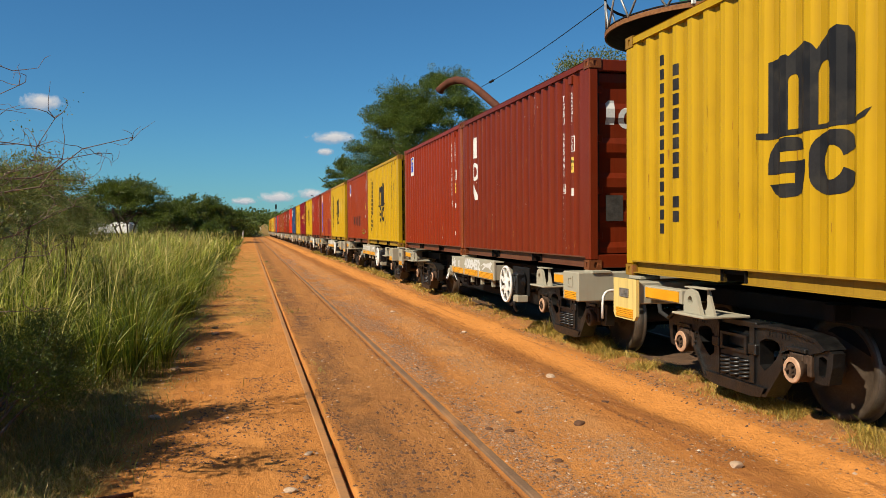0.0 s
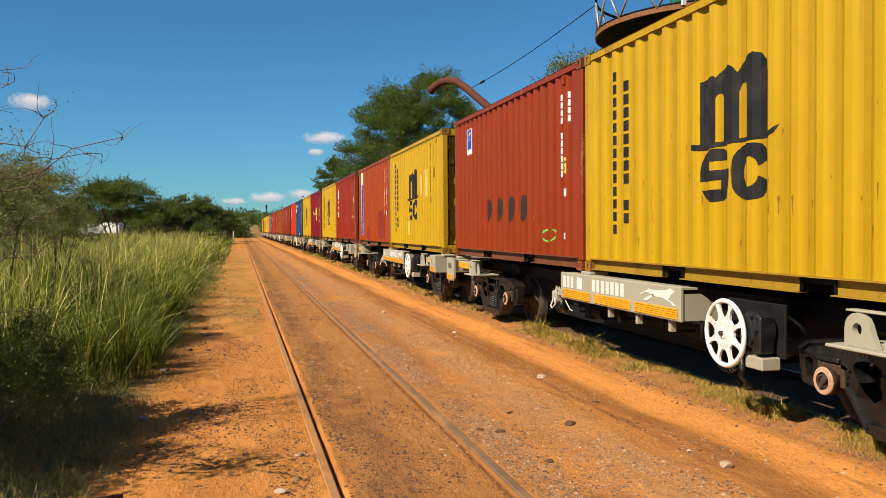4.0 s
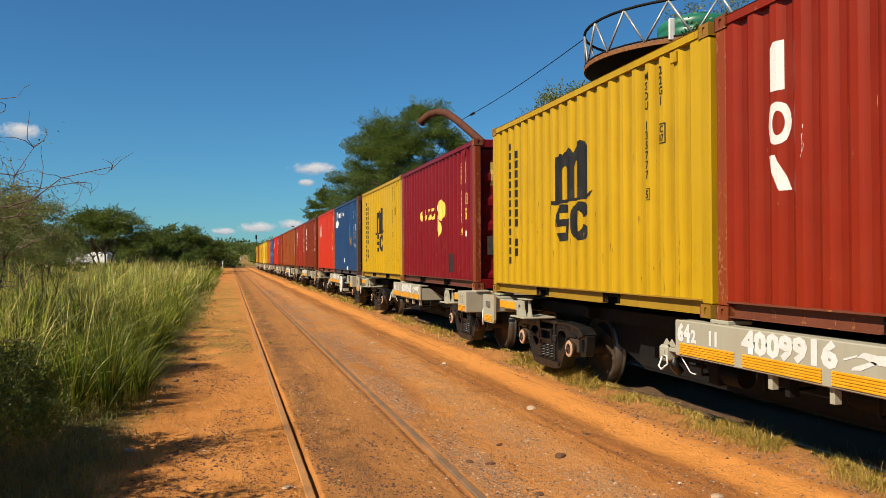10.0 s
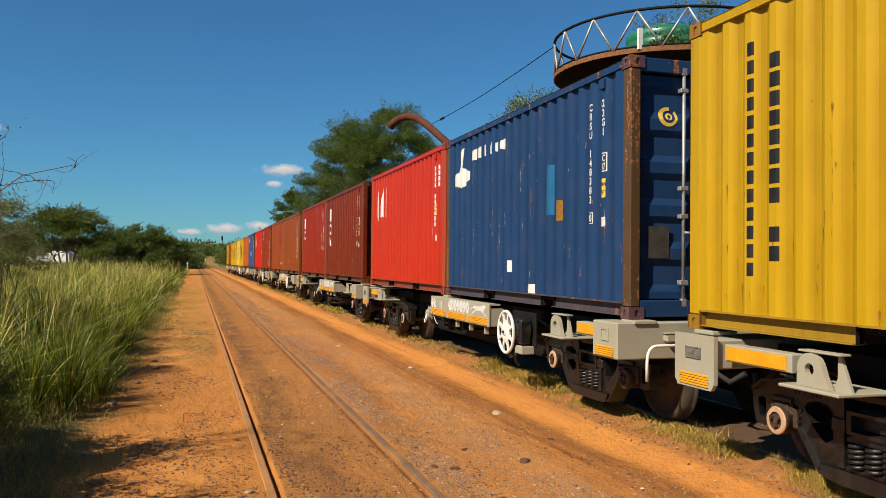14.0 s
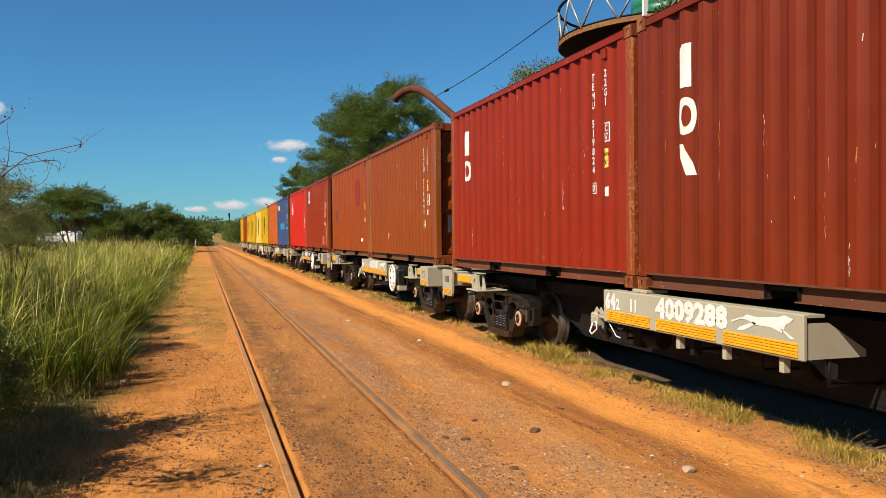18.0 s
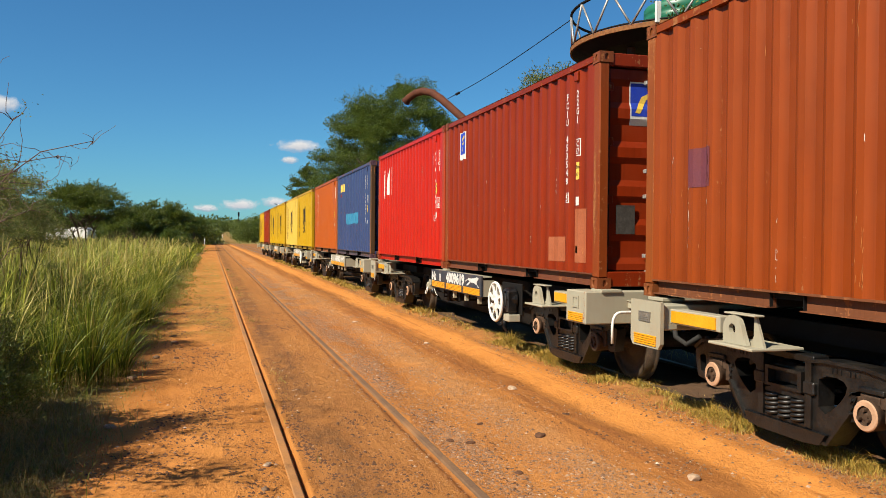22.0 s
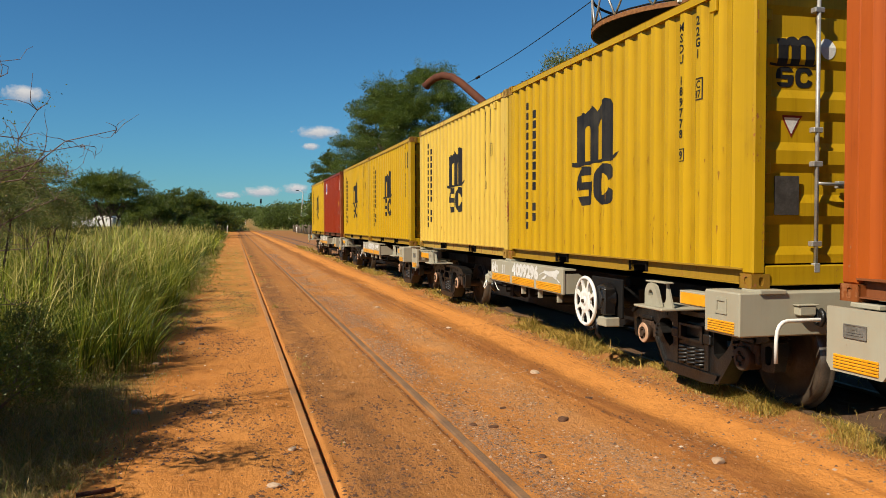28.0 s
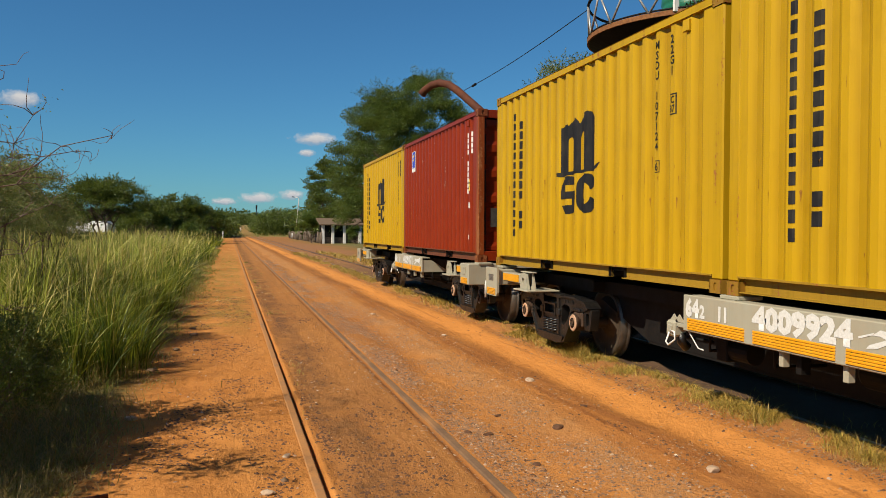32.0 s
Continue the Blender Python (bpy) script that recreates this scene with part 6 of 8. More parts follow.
def motions():
    """The train rolls towards and past the camera; its wheels turn with it."""
    ts = np.array([t for t, _ in RUN])
    ss = np.array([s for _, s in RUN])
    for thing, y, x, z in TRAIN:
        walk(thing, [(t, pose(x, y - s, z)) for t, s in RUN])
    steps = np.linspace(0, 32, 321)
    turned = np.interp(steps, ts, ss) / WHEEL_R
    for thing, *_ in TRAIN[:14]:
        for o in thing.children:
            if o.name.startswith("wheelset"):
                c = o.matrix_basis.translation.copy()
                walk(o, [(t, pose(c.x, c.y, c.z, math.degrees(a) % 360.0)) for t, a in zip(steps, turned)])

# ---- plants and surroundings ----
def bearing(az, dist, z=0.0):
    a = radians(az)
    return Vector((dist * math.sin(a), dist * math.cos(a), z))


def limbs(bm, start, way, length, radius, depth, rnd, ends, spread=0.7, droop=0.0, sides=6):
    """Forking, crooked branches; collects their ends."""
    pts, radii, p, d = [start], [radius], Vector(start), Vector(way).normalized()
    n = 4
    for k in range(n):
        d = (d + Vector((rnd.gauss(0, 0.16), rnd.gauss(0, 0.16), rnd.gauss(0, 0.10) - droop))).normalized()
        p = p + d * length / n
        pts.append(p.copy())
        radii.append(radius * (1 - 0.45 * (k + 1) / n))
    tube(bm, pts, radii, sides, False)
    if depth == 0:
        ends.extend(pts[2:])
        return
    for k in range(rnd.choice((2, 3, 3))):
        side = Vector((rnd.gauss(0, 1), rnd.gauss(0, 1), rnd.gauss(0.15, 0.5))).normalized()
        limbs(bm, pts[-1 - (k % 2)], d + side * spread, length * rnd.uniform(0.62, 0.85), radii[-1], depth - 1, rnd, ends, spread, droop, max(3, sides - 1))


def tree(name, spot, height, spread, leaf, seed, label, count=9000, size=0.16, trunk=0.22, flat=0.6, low=0.35, stems=1, depth=3, cluster=0.75, category="tree", slim=0.42):
    """A tapered trunk with limbs and a crown of many small leaves with gaps."""
    rnd, root = random.Random(seed), new(name)
    root.location = spot
    tagged(root, label, category, kind="")
    bm, ends = B(), []
    for s in range(stems):
        lean = Vector((rnd.uniform(-0.3, 0.3), rnd.uniform(-0.3, 0.3), 1)) if stems == 1 else Vector((rnd.uniform(-0.7, 0.7), rnd.uniform(-0.7, 0.7), 1))
        fork = height * low
        top = lean.normalized() * fork
        tube(bm, [(0, 0, -0.1), tuple(top * 0.5 + Vector((rnd.uniform(-.1, .1), rnd.uniform(-.1, .1), 0))), tuple(top)], [trunk * 1.25, trunk, trunk * 0.8], 9, False)
        for k in range(5):
            a = (k + rnd.random() * 0.6) * math.tau / 5
            limbs(bm, top, Vector((math.cos(a), math.sin(a), rnd.uniform(0.5, 1.3))), height * 0.26, trunk * 0.5, depth - 1, rnd, ends, 0.8)
    ends = np.array([tuple(e) for e in ends])
    # keep the boughs inside the crown
    fork = height * low
    shrink = min(1.0, 0.9 * spread / np.abs(ends[:, :2]).max())
    sink = min(1.0, (height * 0.93 - fork) / max(0.01, ends[:, 2].max() - fork))
    for v in bm.verts:
        v.co.x, v.co.y = v.co.x * shrink, v.co.y * shrink
        if v.co.z > fork:
            v.co.z = fork + (v.co.z - fork) * sink
    part("trunk", bm, BARK, root)
    # stretch the branch ends to the crown's outline
    span = np.abs(ends[:, :2]).max()
    zt = (ends[:, 2] - ends[:, 2].min()) / max(0.01, np.ptp(ends[:, 2]))
    cx = ends[:, :2] * (spread / span)
    z_lo, z_hi = height * low * 0.85, height * 0.97
    cz = z_lo + (z_hi - z_lo) * zt ** 0.8
    keep = RNG.integers(0, len(ends), max(30, min(210, count // 260)))
    fill = np.clip(RNG.normal(size=(len(keep), 3)), -1.4, 1.4) * np.array([spread * 0.18, spread * 0.18, height * 0.07])
    cen = np.stack([cx[keep, 0], cx[keep, 1], cz[keep]], -1) + fill
    r = np.hypot(cen[:, 0], cen[:, 1]) / spread
    cen[:, 2] = np.minimum(cen[:, 2], z_hi * np.sqrt(np.clip(1.06 - 0.42 * flat * r ** 2 - (1 - flat) * 0.8 * r ** 2, 0.05, 1)))
    cen[:, 2] = np.maximum(cen[:, 2], z_lo * 0.82)
    cen[:, :2] *= np.minimum(1.0, 1.0 / np.maximum(r, 1e-3))[:, None]
    # draw stray clumps in to their neighbours
    for _ in range(2):
        gap = np.linalg.norm(cen[:, None] - cen[None], axis=2)
        near = np.argsort(gap, axis=1)[:, 1:5]
        middle = cen[near].mean(axis=1)
        away = np.linalg.norm(cen - middle, axis=1)
        cen = middle + (cen - middle) * np.minimum(1.0, 0.85 * cluster / np.maximum(away, 1e-3))[:, None]
    out = cen - np.array((0, 0, (z_lo + z_hi) * 0.5))
    out /= np.maximum(0.05, np.linalg.norm(out, axis=1, keepdims=True))
    v, q = heap(pads(cen, out, int(count * 0.82), cluster, size, slim), sprays(cen + out * cluster * 0.4, out, int(count * 0.18), cluster * 0.8, size * 0.9, slim * 0.8))
    ob = new("crown", sheet("crown", v, q, leaf))
    ob.parent = root
    return root


def woods(name, label, az0, az1, d0, d1, tall, count, seed, leaf, size=0.55):
    """Distant bush, far too many plants to count."""
    g = np.random.default_rng(seed)
    n = count // 60
    az, d = np.radians(g.uniform(az0, az1, n)), g.uniform(d0, d1, n)
    h = tall * (0.45 + 0.55 * lattice(np.degrees(az) * 1.3, d * 0.03, seed)) * g.uniform(0.75, 1.1, n)
    rad = h * g.uniform(0.45, 0.8, n)
    pick = g.integers(0, n, count)
    u = g.normal(size=(count, 3))
    u /= np.linalg.norm(u, axis=1, keepdims=True)
    u *= g.uniform(0.55, 1.0, (count, 1)) ** 0.5
    pos = np.stack([d[pick] * np.sin(az[pick]) + u[:, 0] * rad[pick], d[pick] * np.cos(az[pick]) + u[:, 1] * rad[pick],
                    np.maximum(0.1, h[pick] * 0.52 + u[:, 2] * h[pick] * 0.50)], -1)
    pos += g.uniform(-0.3, 0.3, pos.shape)
    pos[:, 2] += ground_height(pos[:, 0], pos[:, 1])
    v, q = leaves(pos, size)
    tagged(new(name, sheet(name, v, q, leaf)), label, "woods", kind="stuff")


def tussocks(cx, cy, tall, per, wide, spread, lean0=0.06, lean1=1.5, curl=0.8, levels=5):
    """Blades that fan out from many tussocks."""
    m = len(cx)
    k = np.repeat(np.arange(m), per)
    n = len(k)
    r, a = np.abs(RNG.normal(0, 1, n)), RNG.uniform(0, math.tau, n)
    away = np.stack([np.cos(a), np.sin(a)], -1) * (r * spread)[:, None]
    p = np.stack([cx[k], cy[k]], -1) + away
    lean = np.abs(lean0 + np.minimum(r, 2.2) * spread * lean1 + RNG.normal(0, 0.10, n))
    high = tall[k] * RNG.uniform(0.35, 1.08, n) ** 0.7
    turn = a + RNG.normal(0, 0.7, n)
    return blades(p, ground_height(p[:, 0], p[:, 1]) - 0.02, high, wide * RNG.uniform(0.55, 1.45, n), lean, curl, levels, turn)


def field_edge(y):
    """Where the tall grass ends beside the path."""
    return -1.45 + 0.70 * (lattice(y * 0.42, y * 0, 5) - 0.5) + 0.30 * (lattice(y * 1.3, y * 0, 6) - 0.5) - 0.85 * np.clip((10.8 - y) / 1.6, 0, 1)


def grass_field():
    """Tall grass beside the path, thinning out with distance."""
    piles = []
    for y0, y1, x0, m, per, wd in ((6.6, 14, -5.5, 190, 66, 0.0150), (14, 30, -11, 520, 36, 0.0230), (30, 60, -22, 820, 20, 0.036), (60, 110, -40, 900, 13, 0.062), (110, 150, -46, 420, 10, 0.095)):
        cy = RNG.uniform(y0, y1, m)
        edge = field_edge(cy)
        cx = edge - (edge - x0) * RNG.random(m) ** 1.25
        tall = (0.62 + 1.0 * lattice(cx * 0.9, cy * 0.5, 9)) * RNG.uniform(0.62, 1.15, m) * np.clip(0.62 + (edge - cx) * 0.55, 0.5, 1.0)
        piles.append(tussocks(cx, cy, tall, per, wd, 0.085 + 0.0035 * y0)[:2])
    v, q = heap(*piles)
    tagged(new("tall_grass", sheet("tall_grass", v, q, GRASS)), "tall green and yellowing grass beside the sandy path", "grass", kind="stuff")
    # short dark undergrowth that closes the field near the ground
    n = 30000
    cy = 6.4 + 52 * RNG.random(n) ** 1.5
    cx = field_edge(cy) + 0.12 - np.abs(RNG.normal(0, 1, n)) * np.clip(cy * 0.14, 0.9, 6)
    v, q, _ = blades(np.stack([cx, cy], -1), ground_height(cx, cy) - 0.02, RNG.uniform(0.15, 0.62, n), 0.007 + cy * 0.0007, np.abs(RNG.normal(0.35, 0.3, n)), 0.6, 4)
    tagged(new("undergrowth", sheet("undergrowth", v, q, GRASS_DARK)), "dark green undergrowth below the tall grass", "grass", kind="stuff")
    # long arching blades and bent yellow stems over the field
    n = 4200
    y = 7.0 + 48 * RNG.random(n) ** 1.5
    x = field_edge(y) + 0.05 - np.abs(RNG.normal(0, 1.0, n)) * np.clip(y * 0.13, 0.9, 6)
    h = RNG.uniform(0.9, 1.85, n) * np.clip(0.62 + (field_edge(y) - x) * 0.4, 0.55, 1.0)
    v, q, _ = blades(np.stack([x, y], -1), ground_height(x, y), h, (0.0065 + y * 0.00055) * RNG.uniform(0.7, 1.6, n), np.abs(RNG.normal(0.45, 0.42, n)), 0.8, 7)
    tagged(new("arching_grass", sheet("arching_grass", v, q, GRASS_LIGHT)), "long arching yellow-green blades over the tall grass", "grass", kind="stuff")
    # full tussocks standing at the field's edge
    spots = np.array(((-1.30, 9.75, 1.02), (-1.12, 10.35, 0.80), (-1.58, 9.2, 0.95), (-1.45, 10.9, 1.05), (-1.26, 12.6, 0.85), (-1.40, 14.2, 0.95), (-1.20, 16.2, 0.85), (-1.42, 18.0, 0.95), (-1.22, 20.5, 0.9), (-1.9, 8.3, 0.85), (-2.3, 7.6, 0.9)))
    v, q = tussocks(spots[:, 0], spots[:, 1], spots[:, 2], 230, 0.0130, 0.085, 0.04, 2.6, 0.85, 6)[:2]
    tagged(new("edge_tussocks", sheet("edge_tussocks", v, q, GRASS_EDGE)), "full green grass tussocks at the path's edge", "grass", kind="stuff")
    n = 2600
    k = RNG.integers(0, len(spots), n)
    p = spots[k, :2] + RNG.normal(0, 0.13, (n, 2))
    v, q, _ = blades(p, ground_height(p[:, 0], p[:, 1]) - 0.01, RNG.uniform(0.06, 0.34, n), 0.006 * RNG.uniform(0.6, 1.4, n), np.abs(RNG.normal(0.6, 0.5, n)), 0.6, 4)
    tagged(new("dead_grass", sheet("dead_grass", v, q, STUBBLE)), "brown dead blades at the feet of the tussocks", "grass", kind="stuff")
    # seed heads on long straw stalks
    n = 1900
    y = np.concatenate([RNG.uniform(6.9, 20, 420), RNG.uniform(20, 60, 880), RNG.uniform(60, 120, 600)])
    x = field_edge(y) - 0.15 - np.abs(RNG.normal(0, 1, n)) * np.clip(y * 0.16, 1.2, 13)
    xy = np.stack([x, y], -1)
    h = RNG.uniform(1.10, 1.70, n)
    wd = 0.0045 + y * 0.00042
    z0 = ground_height(x, y)
    a = blades(xy, z0, h, wd, np.abs(RNG.normal(0.26, 0.16, n)), 0.42)
    tip = a[2]
    heads = blades(tip[:, :2], tip[:, 2] - 0.18, RNG.uniform(0.18, 0.34, n), 0.0055 + y * 0.00042, np.abs(RNG.normal(0.4, 0.3, n)), 0.5)
    v, q = heap(a[:2], heads[:2])
    tagged(new("grass_seed_heads", sheet("grass_seed_heads", v, q, STRAW)), "pale straw seed heads above the green grass", "grass", kind="stuff")
    # short growth along the path's edge, the rails and the train's track
    for name, words, material, rows in (
            ("short_grass", "short yellow-green grass along the train's track", VERGE, ((4.50, 0.11, 3.6, 14, 44000, 0.060, 0.36), (4.46, 0.08, 3.6, 12, 9000, 0.16, 0.58), (4.47, 0.10, 14, 60, 14000, 0.10, 0.36), (5.0, 0.22, 4, 60, 2500, 0.07, 0.46), (6.5, 0.30, 4, 60, 5000, 0.2, 0.40), (7.8, 0.7, 4, 50, 9000, 0.28, 0.30))),
            ("path_grass", "low green growth on the path and beside the siding", SPROUT, ((-1.12, 0.17, 6, 70, 9000, 0.15, 0.28), (-0.95, 0.22, 10.5, 36, 9000, 0.06, 0.40), (-0.1, 0.36, 14.5, 50, 5000, 0.035, 0.50), (0.76, 0.05, 6, 45, 3000, 0.055, 0.62), (1.0, 0.12, 14, 45, 1600, 0.035, 0.6))),
            ("shade_grass", "thin dry grass on the shaded earth", STUBBLE, ((-1.9, 0.45, 4.6, 8.8, 5200, 0.17, 0.20), (-1.25, 0.28, 4.4, 9.5, 4200, 0.09, 0.36)))):
        xy, h = [], []
        for x0, sx, y0, y1, n, ht, bare in rows:
            yy = RNG.uniform(y0, y1, n)
            xx = x0 + RNG.normal(0, sx, n)
            clump = 0.6 * lattice(yy * (1.6 if y1 < 20 else 0.9), xx * 1.5 + x0, 12) + 0.4 * lattice(yy * 5.0, xx * 5.0, 13)
            keep = RNG.random(n) < np.clip((clump - bare) * 4.0, 0.02, 1)
            xy.append(np.stack([xx[keep], yy[keep]], -1)), h.append((ht * RNG.uniform(0.35, 1.2, n) * (0.5 + clump))[keep])
        xy, h = np.concatenate(xy), np.concatenate(h)
        free = np.abs(xy[:, 0] - (TRACK_X - 0.568)) > 0.045
        xy, h = xy[free], h[free]
        v, q, _ = blades(xy, ground_height(xy[:, 0], xy[:, 1]) - 0.008, h, 0.0018 + 0.00045 * xy[:, 1], np.abs(RNG.normal(0.75, 0.4, len(xy))), 0.6)
        tagged(new(name, sheet(name, v, q, material)), words, "grass", kind="stuff")
    # far scrub and grass between the field and the trees
    n = 16000
    d, az = RNG.uniform(95, 330, n), np.radians(RNG.uniform(-24, 16, n))
    xy = np.stack([d * np.sin(az), d * np.cos(az)], -1)
    ok = ((xy[:, 0] < -4) | (xy[:, 0] > 15) | (xy[:, 1] > 208)) & ~((xy[:, 1] > 146) & (xy[:, 1] < 205) & (xy[:, 0] > -25) & (xy[:, 0] < 25)) & (np.abs(xy[:, 0] - 5.2) > 1.6)
    xy = xy[ok]
    v, q, _ = blades(xy, ground_height(xy[:, 0], xy[:, 1]) - 0.05, RNG.uniform(0.3, 1.1, len(xy)), np.full(len(xy), 0.16), np.abs(RNG.normal(0.5, 0.2, len(xy))), 0.5)
    tagged(new("far_grass", sheet("far_grass", v, q, GRASS_FAR)), "green and straw-coloured grass in the distance", "grass", kind="stuff")


def pebbles():
    """Stones, gravel and clods on the sand."""
    def lumps(xs, ys, r0, r1, flat=0.6, power=2.2):
        n = len(xs)
        base = np.array([(0, 0, 1), (0.9, 0, 0.1), (0.28, 0.86, 0.1), (-0.73, 0.53, 0.1), (-0.73, -0.53, 0.1), (0.28, -0.86, 0.1)])
        faces = np.array([(0, 1, 2, 2), (0, 2, 3, 3), (0, 3, 4, 4), (0, 4, 5, 5), (0, 5, 1, 1)])
        r = r0 * (r1 / r0) ** (RNG.random(n) ** power)
        v = base[None] * RNG.uniform(0.55, 1.35, (n, 6, 3)) * r[:, None, None]
        v[..., 2] *= flat
        a = RNG.uniform(0, math.tau, n)
        c, s = np.cos(a)[:, None], np.sin(a)[:, None]
        vx, vy = v[..., 0] * c - v[..., 1] * s, v[..., 0] * s + v[..., 1] * c
        z = ground_height(xs, ys) - 0.25 * r * flat
        v = np.stack([vx + xs[:, None], vy + ys[:, None], v[..., 2] + z[:, None]], -1).reshape(-1, 3)
        return v, (faces[None, :, :3] + (np.arange(n) * 6)[:, None, None]).reshape(-1, 3)

    def strewn(n, middle, wide, y0, y1, power, clump, seed):
        """Spots round a line along the track, gathered into drifts."""
        ys = y0 + (y1 - y0) * RNG.random(n) ** power
        xs = RNG.normal(middle, wide, n) + 0.10 * np.sin(ys * 0.5)
        keep = RNG.random(n) < np.clip((lattice(xs * 3.1, ys * 1.1, seed) - clump) * 3.5, 0.02, 1)
        keep &= (np.abs(xs - NEAR_RAILS[0]) > 0.09) & (np.abs(xs - NEAR_RAILS[1]) > 0.06) & (xs < 4.5) & (xs > -1.35)
        return xs[keep], ys[keep]

    def joined(*sets):
        return tuple(np.concatenate(c) for c in zip(*sets))
    beds = joined(strewn(80000, 2.02, 0.19, 4, 46, 1.8, 0.24, 61), strewn(26000, 2.60, 0.26, 4, 30, 1.7, 0.42, 62), strewn(6000, 3.25, 0.22, 4, 26, 1.5, 0.45, 63), strewn(9000, 4.22, 0.12, 4, 30, 1.6, 0.35, 64))
    tagged(new("gravel", sheet("gravel", *lumps(*beds, 0.0038, 0.022), GRAVEL)), "small brown and grey stones beside the siding", "gravel", kind="stuff")
    loose = joined(strewn(1500, 1.2, 1.6, 4, 24, 1.5, 0.2, 65), strewn(500, 2.0, 0.2, 4.2, 12, 1.3, 0.3, 66), strewn(350, -0.75, 0.3, 6, 18, 1.2, 0.2, 67))
    tagged(new("loose_gravel", sheet("loose_gravel", *lumps(*loose, 0.007, 0.024, 0.6, 2.6), PALE_GRAVEL)), "scattered pale pebbles on the sand", "gravel", kind="stuff")
    dark = joined(strewn(34000, -0.1, 0.60, 4, 26, 1.6, 0.38, 71), strewn(12000, 1.2, 0.25, 4, 22, 1.6, 0.46, 72), strewn(6000, 0.76, 0.06, 4, 22, 1.4, 0.3, 73), strewn(2600, 2.0, 0.16, 4, 18, 1.4, 0.5, 74),
                  strewn(4000, 3.2, 0.3, 4, 22, 1.5, 0.5, 75), strewn(5000, 4.22, 0.14, 4, 26, 1.5, 0.4, 76))
    tagged(new("dirt_clods", sheet("dirt_clods", *lumps(*dark, 0.0038, 0.026, 0.65, 2.8), CLOD)), "small dark clods and litter on the sand", "dirt", kind="stuff")


def stone(x, y, r, label, material=None, flat=0.55):
    bm = B()
    bmesh.ops.create_icosphere(bm, subdivisions=2, radius=r)
    rnd = random.Random(int(x * 100 + y * 10))
    for v in bm.verts:
        unit = v.co / r
        lump = 1 + 0.42 * noise.noise(unit * 1.1 + Vector((x * 7, y * 5, 0))) + 0.22 * noise.noise(unit * 2.9 + Vector((y * 3, x * 9, 4)))
        v.co = Vector((v.co.x * 1.3, v.co.y * 0.9, v.co.z * flat)) * lump
    ob = new("stone", mesh_of("stone", bm, material or STONE))
    ob.location = (x, y, float(ground_height(np.array([x]), np.array([y]))[0]) + r * flat * 0.45)
    ob.rotation_euler.z = rnd.uniform(0, 6)
    tagged(ob, label, "stone", "loose stones on the sand")


